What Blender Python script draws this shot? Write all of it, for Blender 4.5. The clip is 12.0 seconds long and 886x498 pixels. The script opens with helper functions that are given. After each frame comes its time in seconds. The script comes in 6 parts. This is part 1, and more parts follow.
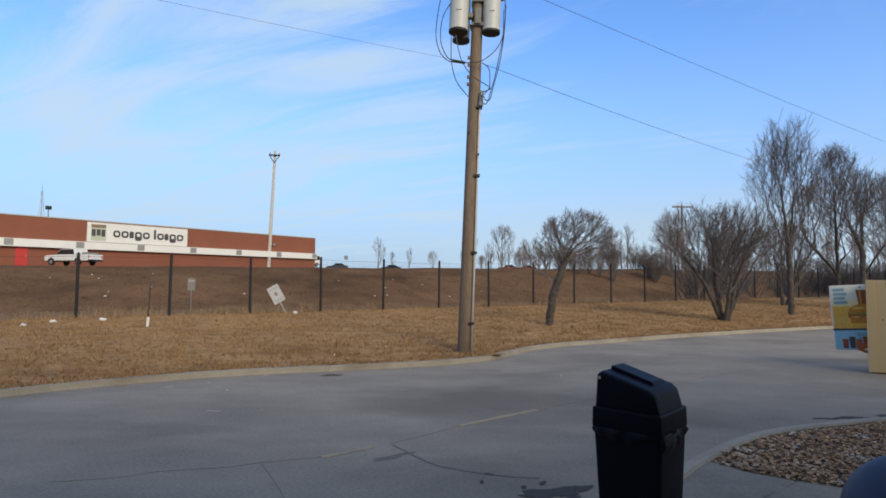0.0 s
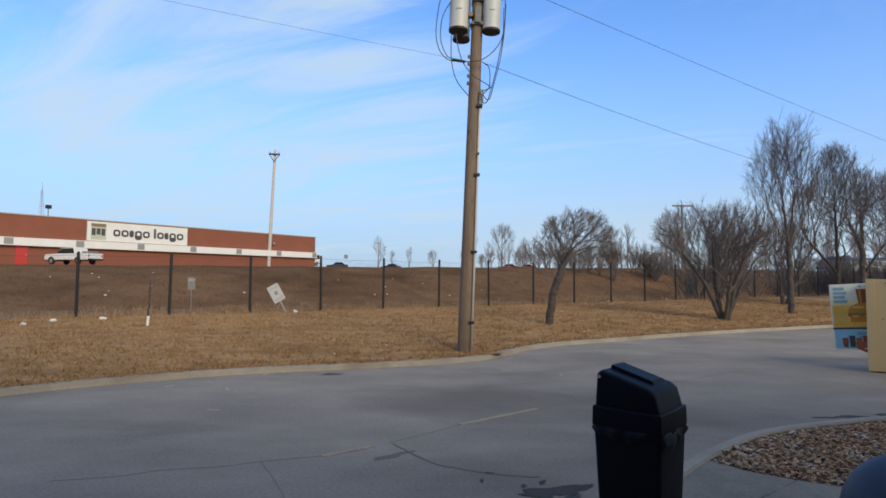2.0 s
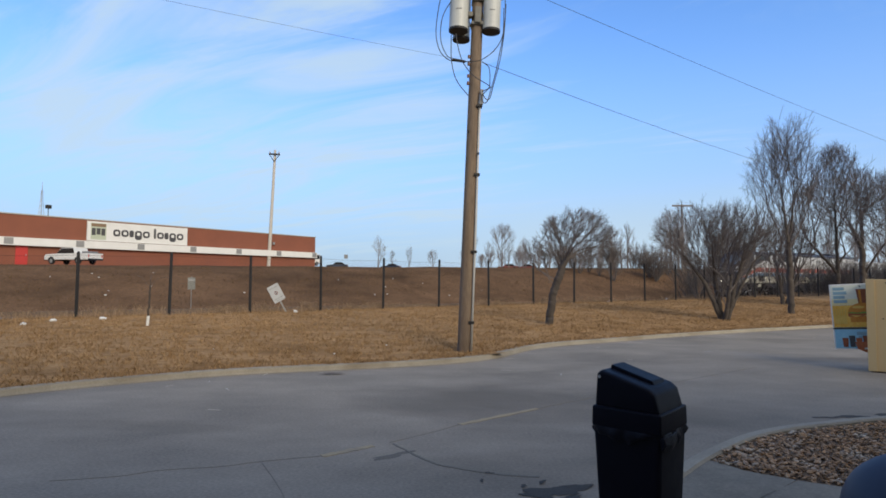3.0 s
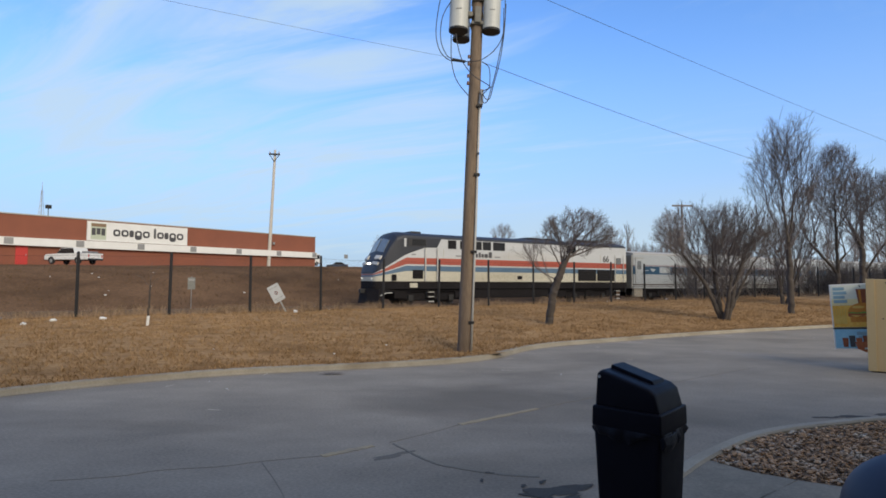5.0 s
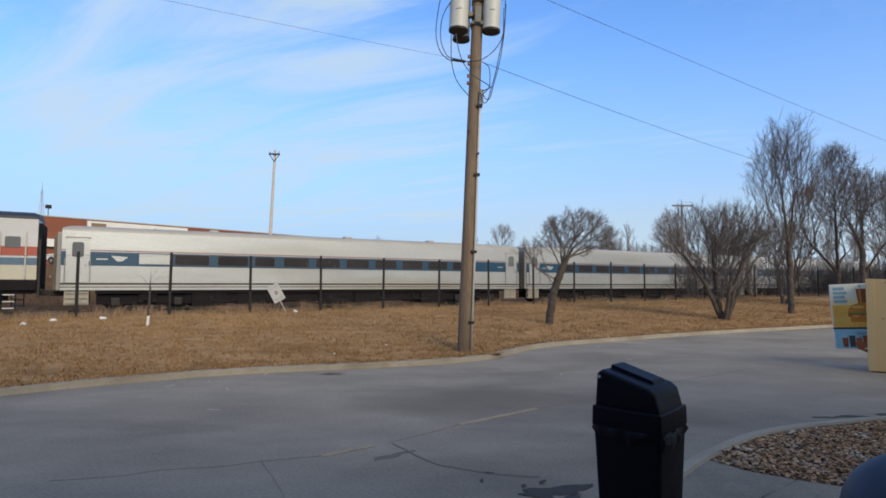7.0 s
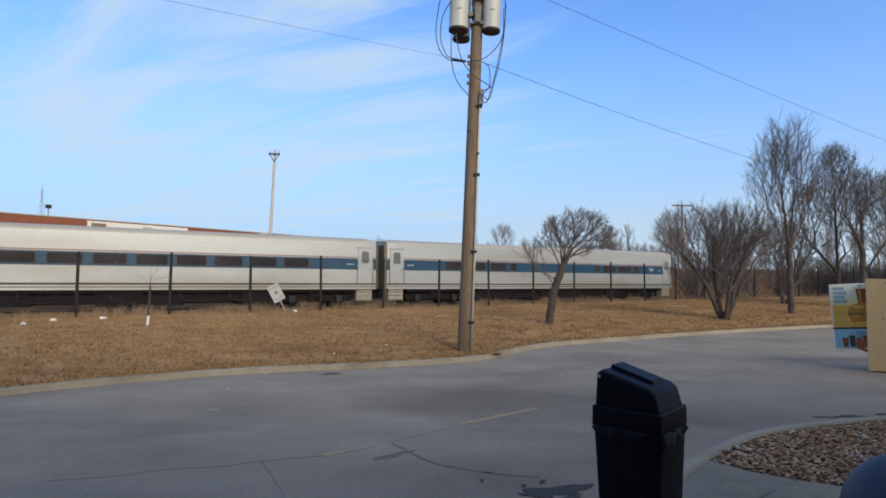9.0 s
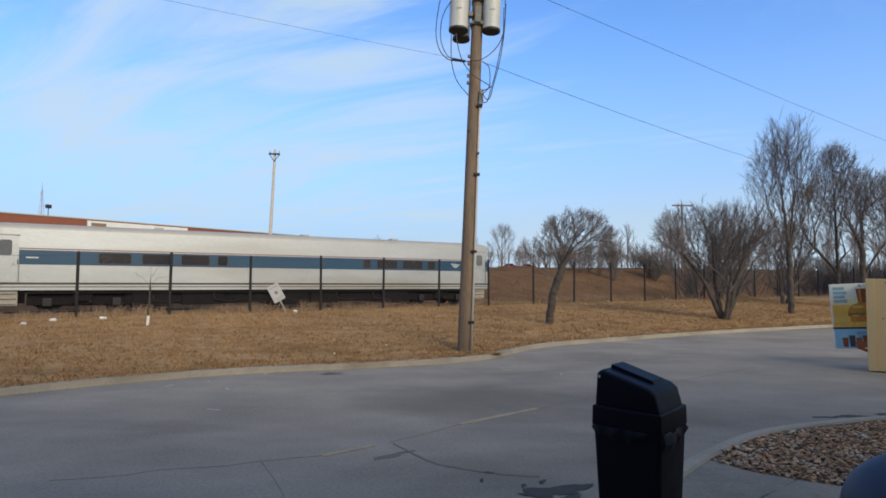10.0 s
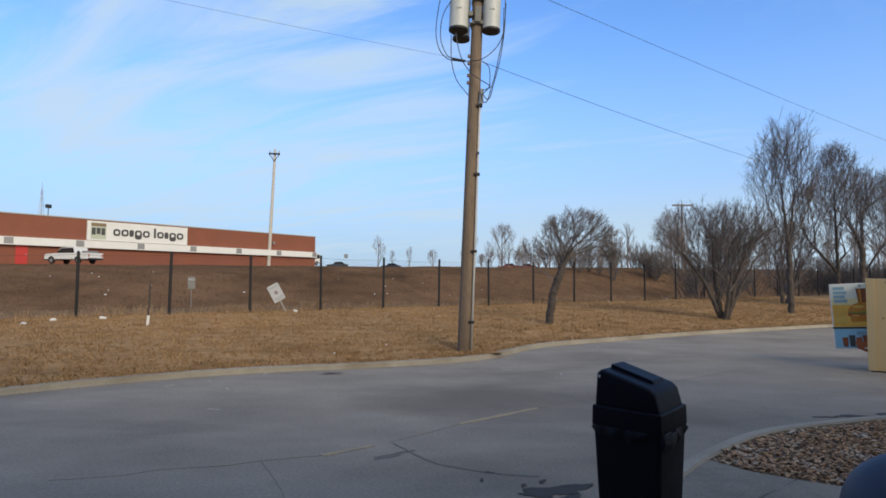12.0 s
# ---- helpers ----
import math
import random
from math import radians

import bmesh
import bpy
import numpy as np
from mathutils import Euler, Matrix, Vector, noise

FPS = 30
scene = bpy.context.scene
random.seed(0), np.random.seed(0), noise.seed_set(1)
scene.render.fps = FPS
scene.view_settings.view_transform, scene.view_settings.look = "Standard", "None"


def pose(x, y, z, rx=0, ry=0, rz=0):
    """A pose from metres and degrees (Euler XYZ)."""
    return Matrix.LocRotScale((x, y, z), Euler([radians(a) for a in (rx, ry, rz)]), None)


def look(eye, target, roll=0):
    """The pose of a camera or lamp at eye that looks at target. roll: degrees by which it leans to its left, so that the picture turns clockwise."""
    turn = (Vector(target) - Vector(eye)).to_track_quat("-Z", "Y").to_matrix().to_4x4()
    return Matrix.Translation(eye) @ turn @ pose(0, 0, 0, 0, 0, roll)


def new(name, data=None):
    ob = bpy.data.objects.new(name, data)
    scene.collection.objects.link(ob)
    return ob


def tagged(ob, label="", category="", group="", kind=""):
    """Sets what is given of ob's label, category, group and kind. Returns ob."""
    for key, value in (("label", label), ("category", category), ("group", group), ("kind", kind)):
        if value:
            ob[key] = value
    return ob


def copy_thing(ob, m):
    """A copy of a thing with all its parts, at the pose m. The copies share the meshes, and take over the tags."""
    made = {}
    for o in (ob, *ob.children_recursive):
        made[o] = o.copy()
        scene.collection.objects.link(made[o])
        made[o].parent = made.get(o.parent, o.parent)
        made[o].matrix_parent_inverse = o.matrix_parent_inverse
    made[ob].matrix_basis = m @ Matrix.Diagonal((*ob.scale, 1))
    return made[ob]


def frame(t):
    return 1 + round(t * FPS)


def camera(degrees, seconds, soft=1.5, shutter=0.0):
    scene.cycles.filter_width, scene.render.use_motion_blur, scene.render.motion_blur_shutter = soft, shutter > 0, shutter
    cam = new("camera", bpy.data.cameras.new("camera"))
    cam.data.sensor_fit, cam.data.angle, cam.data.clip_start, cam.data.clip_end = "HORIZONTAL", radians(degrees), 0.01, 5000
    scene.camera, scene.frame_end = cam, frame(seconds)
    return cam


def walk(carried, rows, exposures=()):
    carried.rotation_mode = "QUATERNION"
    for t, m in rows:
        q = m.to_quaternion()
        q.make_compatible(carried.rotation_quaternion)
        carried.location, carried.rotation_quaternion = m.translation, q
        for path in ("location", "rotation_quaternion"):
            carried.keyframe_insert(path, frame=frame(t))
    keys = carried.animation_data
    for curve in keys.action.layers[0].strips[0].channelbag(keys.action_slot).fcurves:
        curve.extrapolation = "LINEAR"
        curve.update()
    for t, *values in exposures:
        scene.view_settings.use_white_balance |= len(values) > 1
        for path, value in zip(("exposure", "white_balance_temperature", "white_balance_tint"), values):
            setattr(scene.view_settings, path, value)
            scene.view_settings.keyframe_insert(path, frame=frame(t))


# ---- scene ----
# ---------- camera ----------
cam = camera(76.4, 12.0, soft=1.7)
EYE = (0.0, 0.0, 1.5)


def aim(pitch):
    p = radians(pitch)
    return look(EYE, (0, 10 * math.cos(p), 1.5 + 10 * math.sin(p)), 0.34)


walk(cam, [(0, aim(3.28)), (0.4, aim(3.2)), (6, aim(3.17)), (12, aim(3.13))])

# ---------- light ----------
SUN_AZ, SUN_EL = 150.0, 28.0   # compass degrees clockwise from +y, degrees above the horizon
world = bpy.data.worlds.new("sky")
scene.world = world
world.use_nodes = True


def sky_nodes():
    nt = world.node_tree
    N, L = nt.nodes, nt.links
    N.clear()
    out, bg = N.new("ShaderNodeOutputWorld"), N.new("ShaderNodeBackground")
    sky = N.new("ShaderNodeTexSky")
    sky.sky_type, sky.sun_disc = "NISHITA", False
    sky.sun_elevation, sky.sun_rotation = radians(SUN_EL), radians(SUN_AZ)
    sky.air_density, sky.dust_density, sky.ozone_density = 1.0, 0.6, 3.0
    tc = N.new("ShaderNodeTexCoord")
    sep = N.new("ShaderNodeSeparateXYZ")
    L.new(tc.outputs["Generated"], sep.inputs[0])
    # flat cloud deck: direction divided by its height
    up = N.new("ShaderNodeMath"); up.operation = "ADD"; up.inputs[1].default_value = 0.12
    L.new(sep.outputs["Z"], up.inputs[0])
    lim = N.new("ShaderNodeMath"); lim.operation = "MAXIMUM"; lim.inputs[1].default_value = 0.05
    L.new(up.outputs[0], lim.inputs[0])
    dx = N.new("ShaderNodeMath"); dx.operation = "DIVIDE"
    dy = N.new("ShaderNodeMath"); dy.operation = "DIVIDE"
    L.new(sep.outputs["X"], dx.inputs[0]); L.new(lim.outputs[0], dx.inputs[1])
    L.new(sep.outputs["Y"], dy.inputs[0]); L.new(lim.outputs[0], dy.inputs[1])
    com = N.new("ShaderNodeCombineXYZ")
    L.new(dx.outputs[0], com.inputs[0]); L.new(dy.outputs[0], com.inputs[1])
    mp = N.new("ShaderNodeMapping")
    turn = N.new("ShaderNodeMapping")
    turn.inputs["Rotation"].default_value = (0, 0, radians(27))
    L.new(com.outputs[0], turn.inputs[0])
    mp.inputs["Scale"].default_value = (0.42, 1.5, 1)
    L.new(turn.outputs[0], mp.inputs[0])
    wisps = N.new("ShaderNodeTexNoise")
    wisps.inputs["Scale"].default_value, wisps.inputs["Detail"].default_value = 1.7, 8
    wisps.inputs["Roughness"].default_value, wisps.inputs["Distortion"].default_value = 0.6, 0.9
    L.new(mp.outputs[0], wisps.inputs["Vector"])
    mass = N.new("ShaderNodeTexNoise")
    mass.inputs["Scale"].default_value, mass.inputs["Detail"].default_value = 0.45, 2
    L.new(com.outputs[0], mass.inputs["Vector"])
    # more cirrus towards the west (-x)
    west = N.new("ShaderNodeMapRange")
    west.inputs["From Min"].default_value, west.inputs["From Max"].default_value = 0.35, -0.55
    west.inputs["To Min"].default_value, west.inputs["To Max"].default_value = -0.04, 0.0
    L.new(sep.outputs["X"], west.inputs["Value"])
    # one broad bank of cirrus
    dot = N.new("ShaderNodeVectorMath"); dot.operation = "DOT_PRODUCT"
    dot.inputs[1].default_value = Vector((-0.36, 1.0, 0.33)).normalized()
    L.new(tc.outputs["Generated"], dot.inputs[0])
    bank = N.new("ShaderNodeMapRange"); bank.interpolation_type = "SMOOTHSTEP"
    bank.inputs["From Min"].default_value, bank.inputs["From Max"].default_value = 0.86, 1.0
    bank.inputs["To Min"].default_value, bank.inputs["To Max"].default_value = -0.05, 0.16
    L.new(dot.outputs["Value"], bank.inputs["Value"])
    a1 = N.new("ShaderNodeMath"); a1.operation = "ADD"
    a0 = N.new("ShaderNodeMath"); a0.operation = "ADD"
    L.new(west.outputs[0], a0.inputs[0]); L.new(bank.outputs[0], a0.inputs[1])
    L.new(wisps.outputs["Fac"], a1.inputs[0]); L.new(a0.outputs[0], a1.inputs[1])
    a2 = N.new("ShaderNodeMath"); a2.operation = "MULTIPLY_ADD"; a2.inputs[1].default_value = 0.5
    L.new(mass.outputs["Fac"], a2.inputs[0]); L.new(a1.outputs[0], a2.inputs[2])
    cl = N.new("ShaderNodeMapRange")
    cl.interpolation_type = "SMOOTHSTEP"
    cl.inputs["From Min"].default_value, cl.inputs["From Max"].default_value = 0.70, 1.06
    cl.inputs["To Min"].default_value, cl.inputs["To Max"].default_value = 0.0, 0.84
    L.new(a2.outputs[0], cl.inputs["Value"])
    # pale haze low over the land
    hz = N.new("ShaderNodeMapRange")
    hz.interpolation_type = "SMOOTHSTEP"
    hz.inputs["From Min"].default_value, hz.inputs["From Max"].default_value = 0.0, 0.44
    hz.inputs["To Min"].default_value, hz.inputs["To Max"].default_value = 0.9, 0.0
    L.new(sep.outputs["Z"], hz.inputs["Value"])
    m0 = N.new("ShaderNodeMix"); m0.data_type = "RGBA"
    L.new(hz.outputs[0], m0.inputs["Factor"])
    tint = N.new("ShaderNodeMix"); tint.data_type = "RGBA"; tint.blend_type = "MULTIPLY"
    tint.inputs["Factor"].default_value = 1.0
    tint.inputs["B"].default_value = SKY_TINT
    L.new(sky.outputs[0], tint.inputs["A"])
    L.new(tint.outputs["Result"], m0.inputs["A"])
    m0.inputs["B"].default_value = HAZE
    m1 = N.new("ShaderNodeMix"); m1.data_type = "RGBA"
    L.new(cl.outputs[0], m1.inputs["Factor"])
    L.new(m0.outputs["Result"], m1.inputs["A"])
    m1.inputs["B"].default_value = CLOUD
    # a whiter bank of cloud low in the east
    low = N.new("ShaderNodeMapRange"); low.interpolation_type = "SMOOTHSTEP"
    low.inputs["From Min"].default_value, low.inputs["From Max"].default_value = 0.04, 0.19
    low.inputs["To Min"].default_value, low.inputs["To Max"].default_value = 0.92, 0.0
    L.new(sep.outputs["Z"], low.inputs["Value"])
    east = N.new("ShaderNodeMapRange"); east.interpolation_type = "SMOOTHSTEP"
    east.inputs["From Min"].default_value, east.inputs["From Max"].default_value = -0.15, 0.25
    L.new(sep.outputs["X"], east.inputs["Value"])
    both = N.new("ShaderNodeMath"); both.operation = "MULTIPLY"
    L.new(low.outputs[0], both.inputs[0]); L.new(east.outputs[0], both.inputs[1])
    ml = N.new("ShaderNodeMix"); ml.data_type = "RGBA"
    L.new(both.outputs[0], ml.inputs["Factor"]); L.new(m1.outputs["Result"], ml.inputs["A"])
    ml.inputs["B"].default_value = CLOUD
    # thin cloud brightens round the sun
    ds = N.new("ShaderNodeVectorMath"); ds.operation = "DOT_PRODUCT"
    az, el = radians(SUN_AZ), radians(SUN_EL)
    ds.inputs[1].default_value = (math.sin(az) * math.cos(el), math.cos(az) * math.cos(el), math.sin(el))
    L.new(tc.outputs["Generated"], ds.inputs[0])
    gl = N.new("ShaderNodeMapRange"); gl.interpolation_type = "SMOOTHSTEP"
    gl.inputs["From Min"].default_value, gl.inputs["From Max"].default_value = -0.05, 0.9
    gl.inputs["To Min"].default_value, gl.inputs["To Max"].default_value = 0.0, 0.9
    L.new(ds.outputs["Value"], gl.inputs["Value"])
    m2 = N.new("ShaderNodeMix"); m2.data_type = "RGBA"
    L.new(gl.outputs[0], m2.inputs["Factor"]); L.new(ml.outputs["Result"], m2.inputs["A"])
    m2.inputs["B"].default_value = SUN_HAZE
    L.new(m2.outputs["Result"], bg.inputs["Color"])
    bg.inputs["Strength"].default_value = 0.12
    L.new(bg.outputs[0], out.inputs["Surface"])


SKY_TINT = (1.34, 1.77, 2.29, 1)
SUN_HAZE = (6.3, 6.2, 5.9, 1)
HAZE = (3.25, 4.3, 5.85, 1)
CLOUD = (4.65, 5.95, 7.1, 1)
sky_nodes()
sun = new("sun", bpy.data.lights.new("sun", "SUN"))
sun.data.energy, sun.data.angle, sun.data.color = 2.5, radians(26.0), (1.0, 0.88, 0.7)
a, e = radians(SUN_AZ), radians(SUN_EL)
sun.matrix_world = look((60 * math.sin(a) * math.cos(e), 60 * math.cos(a) * math.cos(e), 60 * math.sin(e)), (0, 0, 0))


# ---------- materials ----------
def surface(name, c1, c2, scale=3.0, rough=0.8, metal=0.0, bump=0.2, fine=40.0, depth=0.01, c3=None, stain=0.0, spread=0.0, stretch=(1, 1, 1)):
    """Two scales of noise over two colours, with bump; c3 and stain: blotches of a third colour; spread: change from piece to piece."""
    m = bpy.data.materials.new(name)
    m.use_nodes = True
    nt = m.node_tree
    N, L = nt.nodes, nt.links
    b = N["Principled BSDF"]
    tc = N.new("ShaderNodeTexCoord")
    mp = N.new("ShaderNodeMapping")
    mp.inputs["Scale"].default_value = stretch
    L.new(tc.outputs["Object"], mp.inputs[0])
    big, small = N.new("ShaderNodeTexNoise"), N.new("ShaderNodeTexNoise")
    for n, s, d in ((big, scale, 5), (small, fine, 4)):
        n.inputs["Scale"].default_value, n.inputs["Detail"].default_value = s, d
        n.inputs["Roughness"].default_value = 0.65
        L.new(mp.outputs[0], n.inputs["Vector"])
    add = N.new("ShaderNodeMath"); add.operation = "MULTIPLY_ADD"; add.inputs[1].default_value = 0.5
    half = N.new("ShaderNodeMath"); half.operation = "MULTIPLY"; half.inputs[1].default_value = 0.5
    L.new(big.outputs["Fac"], half.inputs[0])
    L.new(small.outputs["Fac"], add.inputs[0]); L.new(half.outputs[0], add.inputs[2])
    ramp = N.new("ShaderNodeMapRange")
    ramp.inputs["From Min"].default_value, ramp.inputs["From Max"].default_value = 0.33, 0.67
    L.new(add.outputs[0], ramp.inputs["Value"])
    mix = N.new("ShaderNodeMix"); mix.data_type = "RGBA"
    mix.inputs["A"].default_value, mix.inputs["B"].default_value = (*c1, 1), (*c2, 1)
    L.new(ramp.outputs[0], mix.inputs["Factor"])
    col = mix.outputs["Result"]
    if c3:
        st = N.new("ShaderNodeTexNoise")
        st.inputs["Scale"].default_value, st.inputs["Detail"].default_value, st.inputs["Distortion"].default_value = scale * 0.4, 6, 0.6
        L.new(mp.outputs[0], st.inputs["Vector"])
        r2 = N.new("ShaderNodeMapRange")
        r2.inputs["From Min"].default_value, r2.inputs["From Max"].default_value = 0.52, 0.68
        r2.inputs["To Max"].default_value = stain
        L.new(st.outputs["Fac"], r2.inputs["Value"])
        m2 = N.new("ShaderNodeMix"); m2.data_type = "RGBA"
        m2.inputs["B"].default_value = (*c3, 1)
        L.new(r2.outputs[0], m2.inputs["Factor"]); L.new(col, m2.inputs["A"])
        col = m2.outputs["Result"]
    if spread:
        oi = N.new("ShaderNodeObjectInfo")
        hs = N.new("ShaderNodeHueSaturation")
        r3 = N.new("ShaderNodeMapRange")
        r3.inputs["To Min"].default_value, r3.inputs["To Max"].default_value = 1 - spread, 1 + spread
        L.new(oi.outputs["Random"], r3.inputs["Value"]); L.new(r3.outputs[0], hs.inputs["Value"])
        L.new(col, hs.inputs["Color"])
        col = hs.outputs["Color"]
    L.new(col, b.inputs["Base Color"])
    b.inputs["Metallic"].default_value = metal
    rr = N.new("ShaderNodeMapRange")
    rr.inputs["To Min"].default_value, rr.inputs["To Max"].default_value = max(0.03, rough - 0.12), min(1, rough + 0.12)
    L.new(big.outputs["Fac"], rr.inputs["Value"]); L.new(rr.outputs[0], b.inputs["Roughness"])
    if bump:
        bp = N.new("ShaderNodeBump")
        bp.inputs["Strength"].default_value, bp.inputs["Distance"].default_value = bump, depth
        L.new(add.outputs[0], bp.inputs["Height"]); L.new(bp.outputs[0], b.inputs["Normal"])
    return m


def islands(m, amount):
    """Vary a material's brightness from one joined piece to the next."""
    nt = m.node_tree
    N, L = nt.nodes, nt.links
    b = N["Principled BSDF"]
    src = b.inputs["Base Color"].links[0].from_socket
    g, hs, r = N.new("ShaderNodeNewGeometry"), N.new("ShaderNodeHueSaturation"), N.new("ShaderNodeMapRange")
    r.inputs["To Min"].default_value, r.inputs["To Max"].default_value = 1 - amount, 1 + amount
    L.new(g.outputs["Random Per Island"], r.inputs["Value"]); L.new(r.outputs[0], hs.inputs["Value"])
    L.new(src, hs.inputs["Color"]); L.new(hs.outputs["Color"], b.inputs["Base Color"])
    return m


M_LOT = surface("worn_concrete", (0.166, 0.144, 0.113), (0.37, 0.322, 0.258), 0.8, 0.85, 0, 0.35, 48, 0.004, (0.12, 0.1, 0.074), 0.6, stretch=(0.7, 1.15, 1))
for n in M_LOT.node_tree.nodes:
    if n.bl_idname == "ShaderNodeMapping":
        n.inputs["Location"].default_value = (3.7, 1.9, 0)
M_KERB = surface("kerb_concrete", (0.23, 0.2, 0.146), (0.38, 0.337, 0.26), 2.5, 0.9, 0, 0.4, 50, 0.006, (0.2, 0.155, 0.1), 0.6)
M_SLAB = surface("walk_concrete", (0.14, 0.122, 0.092), (0.27, 0.242, 0.19), 2.5, 0.9, 0, 0.4, 50, 0.006, (0.12, 0.095, 0.065), 0.6)
M_KERB_PALE = surface("pale_kerb_concrete", (0.24, 0.212, 0.162), (0.38, 0.342, 0.268), 2.5, 0.9, 0, 0.3, 50, 0.005, (0.22, 0.195, 0.15), 0.5)
M_GRASS = surface("dead_turf", (0.215, 0.13, 0.066), (0.46, 0.3, 0.158), 1.7, 0.95, 0, 0.6, 8, 0.035, (0.18, 0.106, 0.052), 0.75, stretch=(0.7, 1.3, 1))
M_BLADE = islands(surface("dry_grass", (0.215, 0.132, 0.068), (0.44, 0.29, 0.152), 1.5, 0.9, 0, 0, 7), 0.18)
M_WEED = islands(surface("dry_weeds", (0.19, 0.128, 0.08), (0.4, 0.285, 0.185), 0.6, 0.9, 0, 0, 5), 0.3)
for m, k in ((M_GRASS, 0.0), (M_BLADE, 0.0), (M_WEED, 0.0), (M_LOT, 0.34)):      # dry matted stems and worn concrete have little gloss
    m.node_tree.nodes["Principled BSDF"].inputs["Specular IOR Level"].default_value = k
M_BALLAST = surface("ballast_stone", (0.1, 0.085, 0.07), (0.25, 0.22, 0.19), 4, 0.95, 0, 1.0, 18, 0.08)
M_BARK = surface("bark", (0.035, 0.029, 0.025), (0.095, 0.078, 0.066), 4, 0.95, 0, 0.6, 40, 0.02)
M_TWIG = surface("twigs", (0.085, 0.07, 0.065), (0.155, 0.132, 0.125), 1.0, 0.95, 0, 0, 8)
# paler than the near twigs: the haze of distance is put into the colour
M_HAZEWOOD = surface("haze_pale_wood", (0.17, 0.15, 0.145), (0.25, 0.225, 0.215), 0.5, 0.95, 0, 0, 4)
M_POLE = surface("weathered_pole_wood", (0.095, 0.067, 0.046), (0.27, 0.2, 0.14), 3.0, 0.9, 0, 0.6, 30, 0.012, (0.085, 0.06, 0.045), 0.6, stretch=(3, 3, 0.2))
M_PALEPOLE = surface("pale_pole", (0.45, 0.42, 0.38), (0.56, 0.53, 0.48), 2.0, 0.8, 0, 0.2, 20)
M_TANK = surface("grey_enamel", (0.45, 0.46, 0.43), (0.55, 0.56, 0.53), 2.0, 0.45, 0, 0.05, 30, 0.003, (0.4, 0.37, 0.31), 0.4)
M_CONDUIT = surface("pale_conduit", (0.42, 0.42, 0.4), (0.58, 0.57, 0.54), 3, 0.5, 0, 0.05, 30)
M_STEEL = surface("galvanised_steel", (0.24, 0.24, 0.24), (0.36, 0.36, 0.35), 6, 0.5, 0.4, 0.1, 60)
M_DARKSTEEL = surface("dark_steel", (0.012, 0.012, 0.013), (0.026, 0.025, 0.025), 5, 0.6, 0.2, 0.1, 60)
M_CABLE = surface("black_cable", (0.025, 0.027, 0.035), (0.045, 0.047, 0.055), 5, 0.6, 0, 0, 20)
M_BRACKET = surface("weathered_bracket", (0.12, 0.115, 0.1), (0.24, 0.23, 0.2), 6, 0.7, 0.2, 0.1, 60)
M_PORC = surface("porcelain", (0.12, 0.06, 0.04), (0.2, 0.1, 0.07), 5, 0.3, 0, 0, 20)
M_CAN = surface("black_plastic", (0.0025, 0.0025, 0.006), (0.005, 0.005, 0.011), 6, 0.5, 0, 0.08, 120, 0.002, (0.01, 0.01, 0.014), 0.3)
M_CAN.node_tree.nodes["Principled BSDF"].inputs["Specular IOR Level"].default_value = 0.13
M_BAG = surface("bin_liner", (0.004, 0.004, 0.008), (0.009, 0.009, 0.015), 20, 0.5, 0, 0.5, 40, 0.01)
M_BAG.node_tree.nodes["Principled BSDF"].inputs["Specular IOR Level"].default_value = 0.15
M_YELLOW = surface("worn_yellow_paint", (0.31, 0.245, 0.15), (0.41, 0.335, 0.21), 5, 0.85, 0, 0.2, 40, 0.003, (0.18, 0.175, 0.165), 0.9)
M_DAMP = surface("oil_stain", (0.035, 0.033, 0.03), (0.07, 0.065, 0.057), 3, 0.9, 0, 0.1, 50)
M_STAIN = surface("faded_oil", (0.11, 0.098, 0.08), (0.17, 0.15, 0.12), 5, 0.85, 0, 0.1, 50)
M_CRACK = surface("crack_filler", (0.115, 0.104, 0.082), (0.165, 0.15, 0.12), 3, 0.8, 0, 0.1, 50)
M_HAIR = surface("fine_crack", (0.19, 0.168, 0.134), (0.255, 0.226, 0.182), 3, 0.8, 0, 0.1, 50)
M_TAN = surface("tan_painted_metal", (0.56, 0.41, 0.2), (0.62, 0.46, 0.24), 1.5, 0.6, 0, 0.06, 40)
M_WHITE = surface("white_paint", (0.66, 0.66, 0.64), (0.78, 0.78, 0.76), 1.0, 0.6, 0, 0.05, 30)
M_BRICK = surface("red_brick", (0.19, 0.067, 0.04), (0.27, 0.096, 0.057), 0.3, 0.9, 0, 0.3, 14, 0.01, (0.22, 0.08, 0.055), 0.4)
M_RED = surface("red_paint", (0.45, 0.03, 0.025), (0.52, 0.045, 0.035), 1, 0.5, 0, 0.02, 20)
M_DULLRED = surface("dull_red_car_paint", (0.16, 0.035, 0.03), (0.2, 0.05, 0.04), 1, 0.5, 0, 0.02, 20)
M_INK = surface("dark_lettering", (0.05, 0.05, 0.055), (0.07, 0.07, 0.075), 2, 0.6, 0, 0, 20)
M_GREYINK = surface("grey_lettering", (0.17, 0.17, 0.18), (0.22, 0.22, 0.23), 2, 0.6, 0, 0, 20)
M_GLASS = surface("dark_glass", (0.01, 0.01, 0.011), (0.018, 0.018, 0.02), 0.6, 0.2, 0, 0, 20)
M_LIVERY_WHITE = surface("dirty_white_livery", (0.41, 0.425, 0.44), (0.54, 0.555, 0.57), 0.5, 0.45, 0, 0.04, 12, 0.004, (0.42, 0.37, 0.29), 0.55, stretch=(0.4, 1, 2.2))
